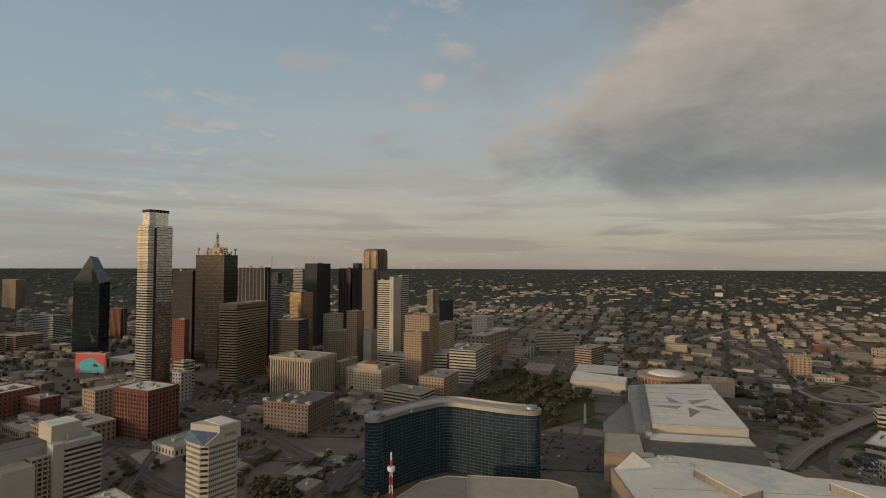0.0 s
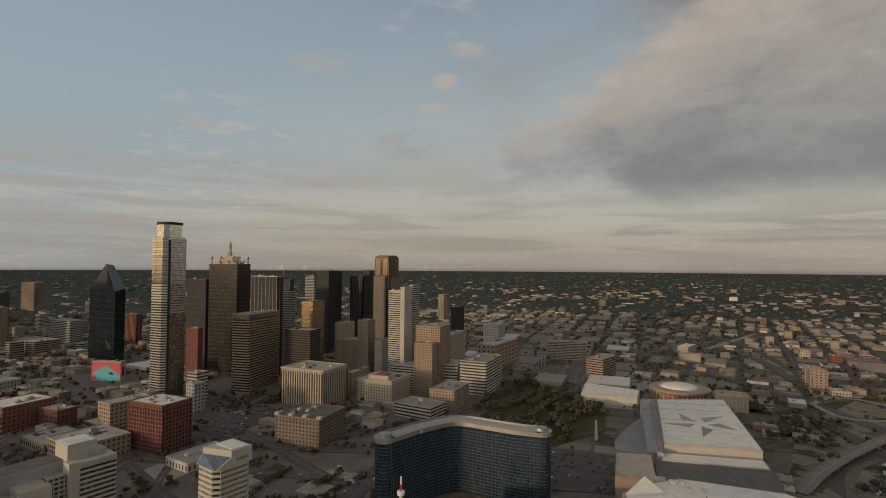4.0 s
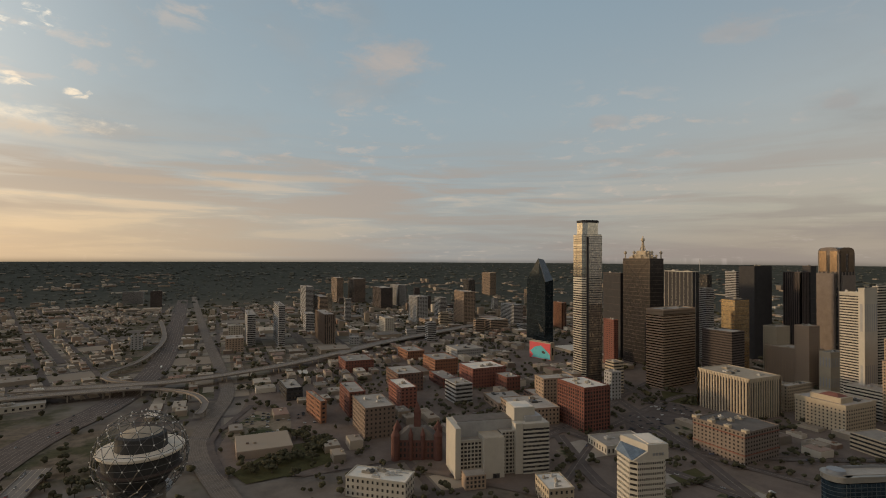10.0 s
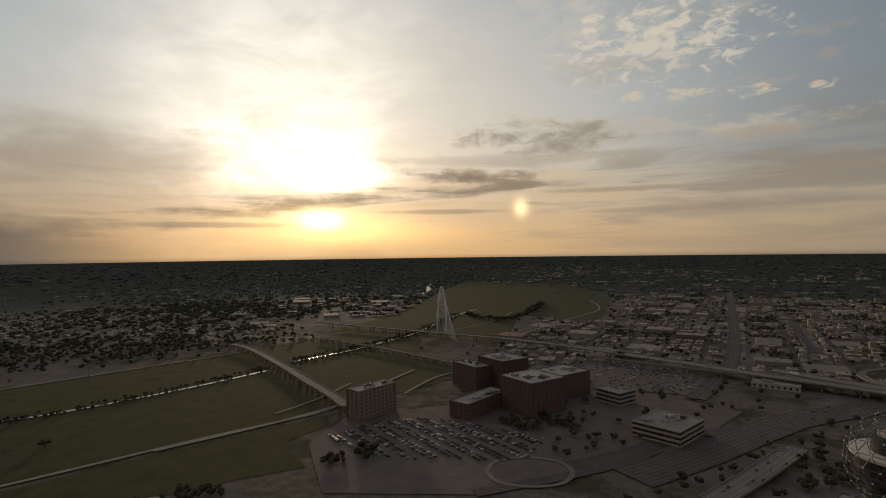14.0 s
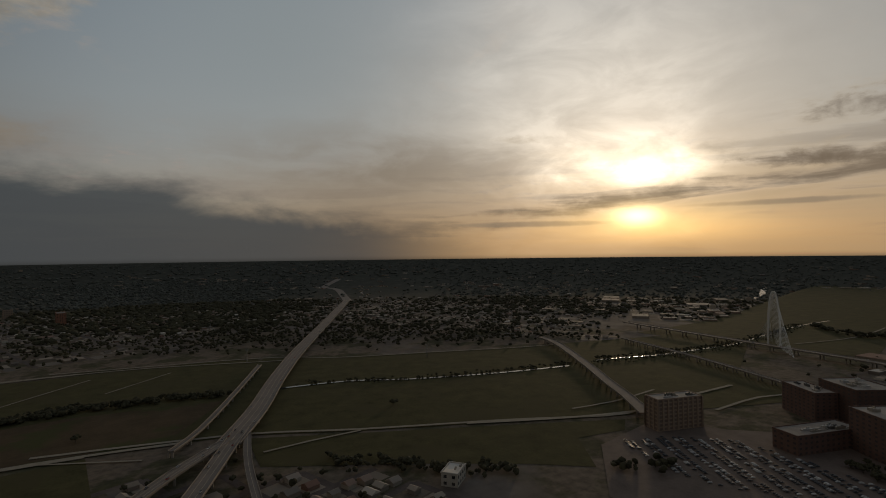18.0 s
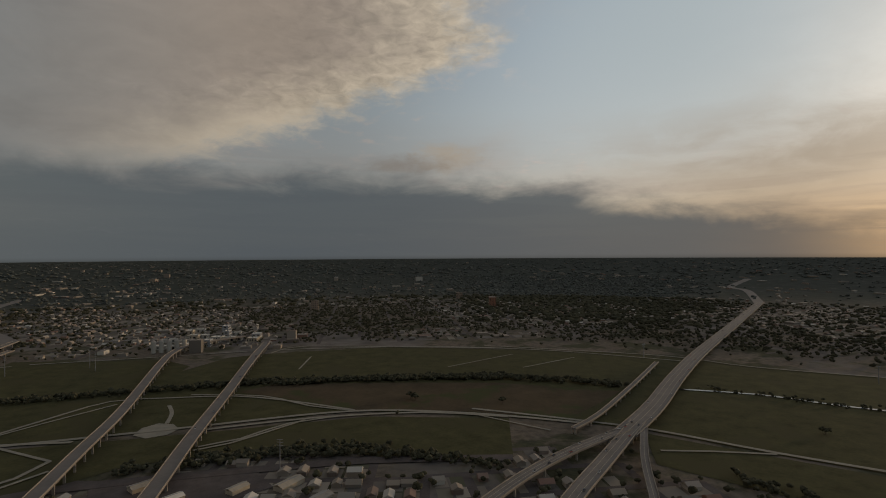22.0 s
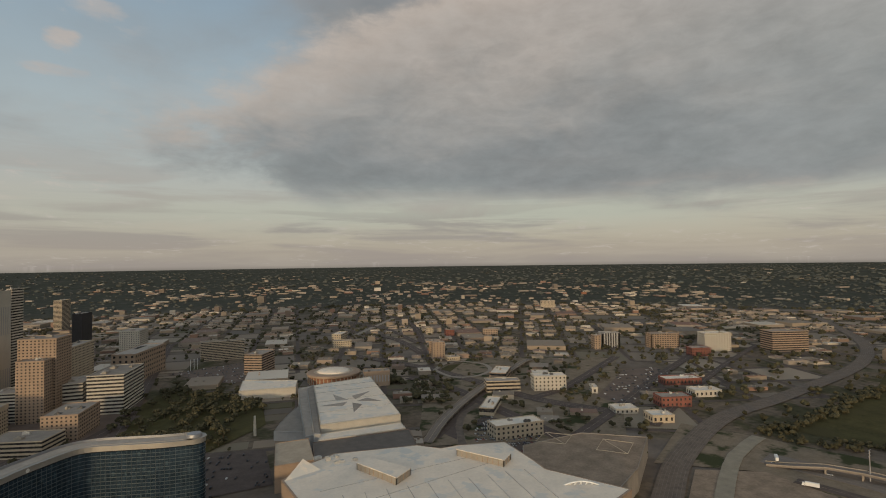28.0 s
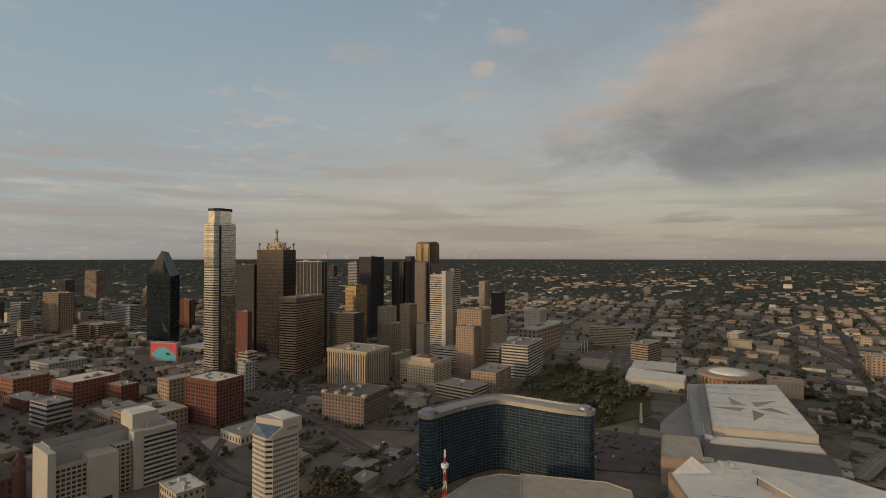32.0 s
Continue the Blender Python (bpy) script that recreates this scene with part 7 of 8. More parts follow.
for i, (x, y) in enumerate(WORKS):
    building(x, y, 20 + 90 * (i % 2), (34, 22, 44, 28)[i % 4], (16, 20, 14)[i % 3], (7, 12, 9, 15)[i % 4], "holes", ("stone_white", "stone_cream", "stone_white", "stone_grey")[i % 4], "glass_dark", "pale shed of a cement works by the levee", name="factory_shed", bay=9, floor=6, plant=1, roof="roof_white")
for i in range(5):
    x, y = WORKS[2]
    silo = thing("silo", x + 12 * i, y + 30 + 9 * i, 0, 0, "white round silo of the cement works", "silo", "cement silos")
    part("drum", Geo().lathe([(5, 0), (5, 24), (4.6, 25)], 14), "stone_white", silo)
    part("cap", Geo().lathe([(4.8, 25), (1, 28)], 14), "roof_grey", silo)
# flat spires and blocks standing out of the far woods
for x, y, h in ((842.8, -1853.1, 34), (2127.8, -3122.0, 60), (1682.7, -3060.9, 40), (876.9, -3607.1, 45), (374.0, -2387.0, 30)):
    building(x, y, 20, 26, 18, h, "holes", "stone_tan", "glass_dark", "far tan block rising out of the woods", name="town_building", bay=6, floor=6, plant=1)


# ---- car parks and paving ----
LOTS = [
    [(-479, -389), (-530, -372), (-588, -322), (-590, -240), (-578, -158), (-508, -160), (-455, -290)],
    [(404, 522), (436, 535), (453, 446), (391, 422), (373, 480)],
    [(105, 610), (170, 603), (149, 502), (84, 509)],
    [(-601, 269), (-663, 401), (-576, 370), (-574, 306), (-544, 255)],
    [(-247, 682), (-269, 782), (-305, 798), (-332, 688), (-285, 608)],
    [(-152, 513), (-125, 570), (-76, 534), (-98, 466)],
    [(-955, -222), (-1052, -133), (-974, 23), (-832, -20), (-828, -147)],
    [(622, -232), (665, -280), (581, -362), (501, -341), (511, -263)],
    [(646, 529), (838, 623), (910, 603), (873, 553), (630, 460)],
    [(133, 1121), (273, 1154), (316, 1011), (216, 960)],
    [(479, -222), (428, -346), (368, -324), (387, -239), (419, -192)],
    [(415, 540), (414, 487), (437, 459), (477, 474), (443, 552)],
    [(359, 549), (434, 606), (448, 598), (360, 499)],
    [(-667, 288), (-686, 330), (-643, 349), (-590, 312)],
    [(390, -382), (265, -447), (228, -415), (278, -345), (335, -321)],
]
for i, ring in enumerate(LOTS):
    sheet("car_park", ring, 0.45, "dirt" if i == 10 else ("pavement" if i in (0, 3, 6, 8, 9) else "asphalt"), "open paved yard or car park", "pavement")
for ring in ([(-152, 494), (-132, 548), (-92, 534), (-122, 480)], [(-326, 528), (-317, 557), (-272, 534), (-286, 497)], [(-232, 506), (-206, 545), (-186, 531), (-203, 492)]):
    sheet("car_park", ring, 0.5, "concrete", "pale concrete car park between rows of trees", "pavement")
sheet("plaza", [(-200, 554), (-133, 608), (-79, 559), (-122, 461), (-184, 474)], 0.3, "pavement", "paved plaza with rows of small trees", "pavement", keep_free=False)
sheet("earthworks", [(393, 239), (497, 289), (545, 246), (538, 191), (530, 151), (527, 62), (511, -14), (459, -34), (363, -2), (304, 180)], 0.35, "dirt", "bare earth of a road building site", "ground")
sheet("lawn", [(-504, 253), (-541, 346), (-474, 314), (-465, 256)], 0.4, "grass", "green park lawn with paths", "grass")
sheet("park_lawn", [(28, 806), (117, 987), (228, 828), (196, 692), (115, 630), (30, 717)], 0.3, "grass", "shady park lawn", "grass", keep_free=False)
sheet("downtown_paving", [(-395, 355), (-577, 692), (-740, 1200), (-482, 1795), (14, 1850), (63, 879), (7, 644), (-95, 453)], 0.1, "pavement", "paved streets and yards of downtown", "pavement", keep_free=False)
sheet("road_verge", [(480, 323), (623, 379), (647, 291), (687, 49), (818, -250), (394, -138), (392, -33), (508, -14), (530, 151), (545, 246)], 0.13, "verge", "dusty verges round the freeway ramps", "verge", keep_free=False)
sheet("downtown_paving", [(-454, -392), (-572, -417), (-616, -348), (-695, -275), (-836, -105), (-776, 47), (-615, -12), (-517, -90), (-419, -178), (-366, -301)], 0.14, "pavement", "paved yards round the brick courts", "pavement", keep_free=False)
sheet("road_verge", [(311, 506), (454, 717), (688, 903), (939, 717), (514, 379), (422, 446)], 0.14, "verge", "dusty verges of the interchange", "verge", keep_free=False)
sheet("downtown_paving", [(-539, 206), (-845, 408), (-1031, 674), (-997, 1066), (-699, 989), (-506, 745), (-412, 399), (-455, 268)], 0.12, "pavement", "paved streets of the brick quarter", "pavement", keep_free=False)

# downtown streets, open lots and small lawns
for ring in ([(-321, 504), (-317, 548), (-275, 539), (-283, 482)], [(-157, 509), (-149, 558), (-98, 539), (-110, 506)], [(-284, 648), (-256, 710), (-231, 679), (-258, 629)], [(-631, 264), (-694, 334), (-646, 359), (-553, 310), (-541, 251)]):
    sheet("open_lot", ring, 0.31, "verge", "bare tan lot between downtown streets", "lot", keep_free=False)
for ring in ([(-205, 525), (-193, 564), (-179, 553), (-190, 515)], [(-345, 852), (-293, 875), (-273, 805), (-316, 793)], [(-510, 220), (-545, 287), (-528, 347), (-466, 309), (-468, 257), (-478, 220)]):
    sheet("lawn", ring, 0.33, "grass", "green lawn between downtown streets", "grass", keep_free=False)
STREETS = []
for pts, w in (([(-365, 573), (-284, 556), (-208, 537), (-144, 526), (-106, 511)], 13), ([(-322, 618), (-295, 524), (-270, 442)], 9), ([(-206, 612), (-154, 641), (-100, 688), (3, 797)], 12), ([(-350, 687), (-271, 642), (-204, 608), (-97, 602)], 12), ([(-417, 852), (-289, 747), (-218, 755), (-153, 788)], 11), ([(-462, 458), (-476, 582), (-486, 723)], 9)):
    STREETS.append(pts)
    road("street", pts, w, "asphalt", 0.45, "downtown street lined with small trees", marks=1)

# ---- vehicles ----
CAR_BODY = {}
for i, colour in enumerate([(0.36, 0.355, 0.345), (0.05, 0.05, 0.055), (0.3, 0.3, 0.31), (0.28, 0.04, 0.03), (0.08, 0.1, 0.18), (0.50, 0.49, 0.47)]):
    surface("car_paint_%d" % i, colour, 0.45, grain=0.05)


def car_meshes():
    body = Geo().prism([(-2.2, -0.88), (2.2, -0.88), (2.25, 0.88), (-2.2, 0.88)], 0.35, 0.95, [(-2.1, -0.8), (2.05, -0.8), (2.05, 0.8), (-2.1, 0.8)])
    cabin = Geo().prism([(-1.6, -0.78), (1.0, -0.78), (1.0, 0.78), (-1.6, 0.78)], 0.95, 1.48, [(-1.2, -0.62), (0.4, -0.62), (0.4, 0.62), (-1.2, 0.62)])
    wheels = []
    for x in (-1.35, 1.35):
        for y in (-0.8, 0.8):
            wheels.append(Geo().bar((x, y - 0.1, 0.34), (x, y + 0.1, 0.34), 0.34, 8))
    return body, cabin, wheels


def first_car(i):
    base = thing("car", 0, 0, label="%s parked or passing car" % ("silver", "black", "grey", "dark red", "dark blue", "white")[i], category="car", group="cars")
    body, cabin, wheels = car_meshes()
    part("body", body, "car_paint_%d" % i, base)
    part("cabin", cabin, "glass_dark", base)
    for w in wheels:
        part("wheel", w, "black_paint", base)
    return base


rnd = random.Random(4)
KIND = {}


def put_car(x, y, z, turn):
    i = rnd.choice((0, 0, 1, 2, 2, 3, 4, 5, 5))
    m = pose(x, y, z, 0, 0, turn)
    if i not in KIND:
        KIND[i] = first_car(i)
        KIND[i].matrix_world = m
    else:
        copy_thing(KIND[i], m)


many = {i: Geo() for i in (0, 1, 5)}


def small_car(geo, x, y, z, turn):
    """A car of the joined far crowd: body and cabin."""
    m = pose(x, y, z, 0, 0, turn)
    for x0, x1, w, z0, z1, t0, t1, tw in ((-2.2, 2.2, 0.88, 0.3, 0.95, -2.1, 2.0, 0.8), (-1.6, 1.0, 0.78, 0.95, 1.48, -1.2, 0.4, 0.62)):
        k = len(geo.v)
        geo.v += [tuple(m @ Vector(p)) for p in ((x0, -w, z0), (x1, -w, z0), (x1, w, z0), (x0, w, z0), (t0, -tw, z1), (t1, -tw, z1), (t1, tw, z1), (t0, tw, z1))]
        geo.f += [(k, k + 1, k + 5, k + 4), (k + 1, k + 2, k + 6, k + 5), (k + 2, k + 3, k + 7, k + 6), (k + 3, k, k + 4, k + 7), (k + 4, k + 5, k + 6, k + 7)]


near_cars = 0
for li, ring in enumerate(LOTS):
    if li in (10, 12, 14):
        continue
    xs, ys = [p[0] for p in ring], [p[1] for p in ring]
    turn = 62 if li != 0 else 150
    ca, sa = cos(radians(turn)), sin(radians(turn))
    cx, cy = sum(xs) / len(xs), sum(ys) / len(ys)
    size = max(max(xs) - min(xs), max(ys) - min(ys))
    rows_ = int(size / 7.5)
    for i in range(-rows_, rows_):
        if i % 3 == 2:
            continue
        for j in range(-int(size / 2.9), int(size / 2.9)):
            px, py = cx + ca * i * 6.4 - sa * j * 2.9, cy + sa * i * 6.4 + ca * j * 2.9
            if rnd.random() < (0.62 if li in (0, 1, 11) else 0.16) and inside(ring, px, py):
                if near_cars < 70 and li in (1, 2, 3):
                    near_cars += 1
                    put_car(px, py, 1.0, turn)
                else:
                    small_car(many[rnd.choice((0, 1, 1, 1, 1, 1, 5))], px, py, 1.0, turn)
for i, geo in many.items():
    single("parked_cars", geo, "car_paint_%d" % i, "rows of parked cars in open car parks", "cars", kind="stuff")


def traffic(pts, z, lanes, gap, seed):
    r_ = random.Random(seed)
    line = smooth_line(pts, 8)
    nor = offsets(line)
    i = 2
    while i < len(line) - 2:
        (x, y), (nx, ny) = line[i], nor[i]
        s = r_.choice(lanes)
        if hypot(x, y) < 2300:
            put_car(x + nx * s, y + ny * s, z + rise(hypot(x, y)), math.degrees(atan2(-nx, ny)))
        i += max(1, int(r_.uniform(0.4, 1.7) * gap / 8))


traffic([(-857, -2288), (-503, -1518), (-313, -1105), (-220, -885), (-152, -708), (-98, -589)], 10.3, (-10, -6, 5, 9), 55, 1)
traffic([(-120, -637), (-68, -507), (-34, -422)], 10.3, (-5, 4), 30, 2)
traffic([(-104, -608), (-40, -531), (6, -460)], 10.3, (-4, 3), 25, 3)
traffic([(1206, -990), (1073, -768), (1000, -601), (893, -401), (832, -258), (782, -156), (719, -81)], 11.3, (-4, 4), 60, 4)
traffic([(1096, -890), (1004, -718), (882, -530), (791, -393), (718, -287), (672, -221), (620, -154)], 11.3, (-3, 3), 60, 5)
traffic([(583, 263), (594, 170), (585, 89), (572, 4), (541, -76)], 1.2, (-13, -7, 7, 13), 35, 6)
traffic([(-2654, 905), (-1566, 511), (-1083, 322), (-872, 202), (-753, 95), (-591, -4)], 1.2, (-20, -14, -8, 8, 14, 20), 40, 7)
traffic([(-1064, -156), (-1013, -26), (-969, 69), (-936, 160), (-900, 248)], 12.3, (-9, -4, 4, 9), 50, 8)
traffic([(-1223, -1013), (-1193, -805), (-1165, -582), (-1142, -396), (-1104, -257)], 12.3, (-5, 5), 80, 9)
traffic([(-641, 86), (-551, 44), (-477, 6)], 6.3, (-8, -4, 4, 8), 14, 10)
for k_, pts in enumerate(STREETS):
    traffic(pts, 1.3, (-3, 3), 80, 40 + k_)
traffic([(612, -1076), (529, -871), (441, -668), (366, -489), (321, -388)], 12.3, (-3, 3), 110, 11)
truck = thing("lorry", 564.0, 243.9, 8.5, 30, "white box lorry on a road or yard", "lorry", "lorries")
part("box_body", Geo().box(-6, -1.3, 1.2, 5, 1.3, 4.4), "steel_white", truck)
part("cab", Geo().prism([(5.2, -1.2), (7.4, -1.2), (7.4, 1.2), (5.2, 1.2)], 0.8, 3.4, [(5.2, -1.1), (6.9, -1.1), (6.9, 1.1), (5.2, 1.1)]), "steel_white", truck)
for x in (-4.5, -3.2, 6.2):
    for y in (-1.1, 1.1):
        part("wheel", Geo().bar((x, y - 0.15, 0.55), (x, y + 0.15, 0.55), 0.55, 10), "black_paint", truck)

for x, y, z, turn in ((505, -290, 1.1, 20), (462, -300, 1.1, 70), (440, -262, 1.1, 40), (548, -255, 1.1, 100), (700, -262, 9.6, 128), (640, -30, 1.3, 80), (575, 60, 1.3, 95), (540, 205, 1.3, 110), (-980, 130, 12.3, 65), (-1080, 330, 1.3, 158), (395, 240, 1.3, 60)):
    copy_thing(truck, pose(x, y, z, 0, 0, turn))

# ---- the spread of low town ----
town = Geo()


def low_block(x, y, z, turn, w, d, h, k, gable=False):
    """One low building of the joined far town: walls, a roof of its own and roof units."""
    m = Matrix.Translation((x, y, z)) @ pose(0, 0, 0, 0, 0, turn) @ Matrix.Scale(k, 4)
    g = Geo()
    g.prism([(-w / 2, -d / 2), (w / 2, -d / 2), (w / 2, d / 2), (-w / 2, d / 2)], 0, h)
    if gable:
        j = len(g.v)
        e = 0.5
        g.v += [(-w / 2 - e, -d / 2 - e, h), (w / 2 + e, -d / 2 - e, h), (w / 2 + e, d / 2 + e, h), (-w / 2 - e, d / 2 + e, h), (-w / 2 - e, 0, h + d * 0.28), (w / 2 + e, 0, h + d * 0.28)]
        g.f += [(j, j + 1, j + 5, j + 4), (j + 2, j + 3, j + 4, j + 5), (j + 1, j + 2, j + 5), (j + 3, j, j + 4)]
    else:
        g.prism([(-w / 2 + 0.5, -d / 2 + 0.5), (w / 2 - 0.5, -d / 2 + 0.5), (w / 2 - 0.5, d / 2 - 0.5), (-w / 2 + 0.5, d / 2 - 0.5)], h + 0.02, h + 0.5)
        for i in range(2):
            a, b = rnd.uniform(-0.35, 0.25) * w, rnd.uniform(-0.35, 0.25) * d
            g.prism([(a, b), (a + 3, b), (a + 3, b + 2.5), (a, b + 2.5)], h + 0.52, h + 2.2)
    off = len(town.v)
    town.v += [tuple(m @ Vector(p)) for p in g.v]
    town.f += [tuple(i + off for i in f) for f in g.f]


# side streets and yards of the town, one sheet of each, with buildings along them
LOT_TINTS = [(0.0, (0.112, 0.095, 0.082)), (0.22, (0.225, 0.182, 0.140)), (0.4, (0.28, 0.215, 0.155)), (0.55, (0.33, 0.268, 0.205)), (0.68, (0.090, 0.083, 0.041)), (0.85, (0.170, 0.138, 0.104)), (1.0, (0.385, 0.315, 0.24))]
surface("yards", (0.14, 0.116, 0.095), 0.92, grain=0.25, size=14, island=LOT_TINTS)
yards, lanes = Geo(), Geo()
lift = 0.0
street_trees = []
PARK = [(28, 806), (117, 987), (228, 828), (196, 692), (115, 630), (30, 717)]
FIELDS.append(PARK)
FIELDS.append([(-200, 554), (-133, 608), (-79, 559), (-122, 461), (-184, 474)])
# az from, az to, nearest, farthest, street angle, block, share built, storeys, trees a block
for az0, az1, d0, d1, street, gap, share, tall, leafy in (
    (-64, -41, 560, 2500, 47, 112, 0.66, 0.9, 9), (-41, -21, 560, 2500, 62, 96, 0.66, 1.0, 9), (-21, 8, 560, 2500, 71, 104, 0.66, 1.0, 9), (8, 62, 430, 2000, 67, 88, 0.75, 1.4, 10), (60, 76, 560, 2300, 68, 95, 0.7, 1.0, 5),
    (76, 112, 880, 2600, 86, 78, 0.92, 0.8, 2), (134, 168, 1340, 2500, 40, 100, 0.62, 0.7, 12), (168, 226, 1330, 2300, 20, 95, 0.68, 0.7, 12),
    (222, 250, 1500, 2500, 10, 110, 0.7, 0.7, 10), (276, 300, 820, 2500, 60, 105, 0.65, 0.9, 8), (250, 277, 680, 1500, 15, 105, 0.55, 0.7, 12),
    (186, 248, 370, 640, 12, 52, 0.85, 0.55, 4), (150, 188, 400, 570, 20, 52, 0.8, 0.55, 6), (112, 135, 1850, 2600, 40, 110, 0.5, 0.8, 14)):
    ca, sa = cos(radians(street)), sin(radians(street))
    k = int(2 * d1 / gap) + 4

    def in_quarter(x, y):
        r = hypot(x, y)
        az = math.degrees(atan2(-x, y))
        return d0 < r < d1 and (az0 <= az <= az1 or az0 <= az + 360 <= az1)

    for i in range(-k // 2 - 2, k // 2 + 2):
        for j in range(-k // 2 - 2, k // 2 + 2):
            px, py = (ca * i - sa * j) * gap, (sa * i + ca * j) * gap
            if not in_quarter(px, py) or any(inside(r_, px, py) for r_ in FIELDS.near(px, py)):
                continue
            lift += 0.00004
            for dx, dy, w in ((ca, sa, 4.5), (-sa, ca, 4.5)):
                if rnd.random() < 0.18:
                    continue
                nx, ny = -dy * w, dx * w
                q = 0.11 + lift + (0.02 if dx == ca else 0.0)
                lanes.poly([(px - nx, py - ny, q), (px + dx * gap - nx, py + dy * gap - ny, q), (px + dx * gap + nx, py + dy * gap + ny, q), (px + nx, py + ny, q)])
            mood = rnd.random()
            patch = sin(px * 0.0061 + 1.3) + sin(py * 0.0053 + px * 0.0021)
            if tall >= 0.75 and mood < 0.13 or 0.6 < tall < 0.75 and patch + mood < 0.35:
                for e in range(22 if tall >= 0.75 else 30):
                    s_, t_ = rnd.uniform(0.06, 0.94) * gap, rnd.uniform(0.06, 0.94) * gap
                    street_trees.append((px + ca * s_ - sa * t_, py + sa * s_ + ca * t_))
                continue
            if tall >= 0.75 and mood < 0.30:
                yards.poly([(px + ca * s - sa * t, py + sa * s + ca * t, 0.05 + lift) for s, t in ((0.07 * gap, 0.07 * gap), (0.93 * gap, 0.07 * gap), (0.93 * gap, 0.93 * gap), (0.07 * gap, 0.93 * gap))])
                if mood < 0.24:
                    continue
            if tall >= 0.75 and mood > 0.86:
                x, y = px + ca * 0.5 * gap - sa * 0.5 * gap, py + sa * 0.5 * gap + ca * 0.5 * gap
                if free(x, y, 0.3 * gap):
                    low_block(x, y, 0, street, gap * rnd.uniform(0.6, 0.84), gap * rnd.uniform(0.4, 0.8), rnd.uniform(6, 11), 1.0)
                    TAKEN.append((x, y, 0.4 * gap))
                continue
            cuts = rnd.choice(((0.08, 0.53), (0.08, 0.38, 0.68), (0.08, 0.31, 0.54, 0.77), (0.08, 0.38, 0.68)))
            for a in cuts:
                for b in (0.08, 0.53):
                    s0, t0 = a * gap, b * gap
                    s1, t1 = s0 + (0.92 / len(cuts) - 0.06) * gap, t0 + 0.40 * gap
                    if rnd.random() < 0.75:
                        yards.poly([(px + ca * s - sa * t, py + sa * s + ca * t, 0.075 + lift) for s, t in ((s0, t0), (s1, t0), (s1, t1), (s0, t1))])
                    if rnd.random() > share:
                        continue
                    w, dd = (s1 - s0) * rnd.uniform(0.55, 0.98), (t1 - t0) * rnd.uniform(0.45, 0.95)
                    h = rnd.uniform(3.6, 8.0) * tall
                    if hypot(px, py) > 1300 and rnd.random() < 0.06 * tall:
                        w, dd, h = min(w, 24), min(dd, 20), rnd.uniform(12, 26) * tall
                    cs, ct = rnd.uniform(s0 + w / 2, max(s0 + w / 2, s1 - w / 2)), rnd.uniform(t0 + dd / 2, max(t0 + dd / 2, t1 - dd / 2))
                    x, y = px + ca * cs - sa * ct, py + sa * cs + ca * ct
                    if not free(x, y, 0.40 * max(w, dd)):
                        continue
                    if tall < 0.75 and w < 30 or tall < 0.75 and rnd.random() < 0.6:
                        # a few houses instead of one hall
                        for e in range(max(1, int(w / 15))):
                            q = cs - w / 2 + 8 + e * 15
                            low_block(px + ca * q - sa * ct, py + sa * q + ca * ct, 0, street + rnd.choice((0, 90)), rnd.uniform(9, 14), rnd.uniform(8, 11), rnd.uniform(3, 4.5), 1.0, True)
                    else:
                        low_block(x, y, 0, street, w, dd, h, 1.0)
                    TAKEN.append((x, y, 0.42 * max(w, dd)))
            for e in range(int(leafy * rnd.uniform(0.2, 1.8))):
                side = rnd.choice((0.07, 0.48, 0.95)) * gap + rnd.uniform(-4, 4)
                along = rnd.uniform(0, 1) * gap
                s_, t_ = (along, side) if rnd.random() < 0.5 else (side, along)
                street_trees.append((px + ca * s_ - sa * t_, py + sa * s_ + ca * t_))
single("side_streets", lanes, "asphalt", "grid of narrow grey town streets", "streets", kind="stuff")
single("town_yards", yards, "yards", "paved and grassy yards between the streets", "yards", kind="stuff")

# az from, az to, nearest, farthest, how many, kind, street angle
QUARTERS = (
    (-62, 2, 2500, 5200, 650, "works", 60), (-10, 60, 2000, 5000, 600, "works", 68), (-62, 60, 5000, 14000, 260, "works", 60),
    (45, 78, 2000, 3600, 200, "works", 70), (72, 112, 2600, 8000, 1000, "works", 86),
    (112, 150, 2300, 8000, 330, "house", 40), (134, 168, 2400, 3600, 160, "house", 40),
    (185, 222, 2200, 4200, 330, "house", 20), (150, 230, 4000, 14000, 420, "works", 20),
    (206, 226, 1200, 1700, 60, "works", 20), (222, 250, 2400, 4200, 200, "house", 10), (250, 285, 1500, 6000, 240, "house", 10), (232, 300, 4000, 14000, 200, "works", 10), (276, 300, 2400, 4500, 120, "works", 60),
)
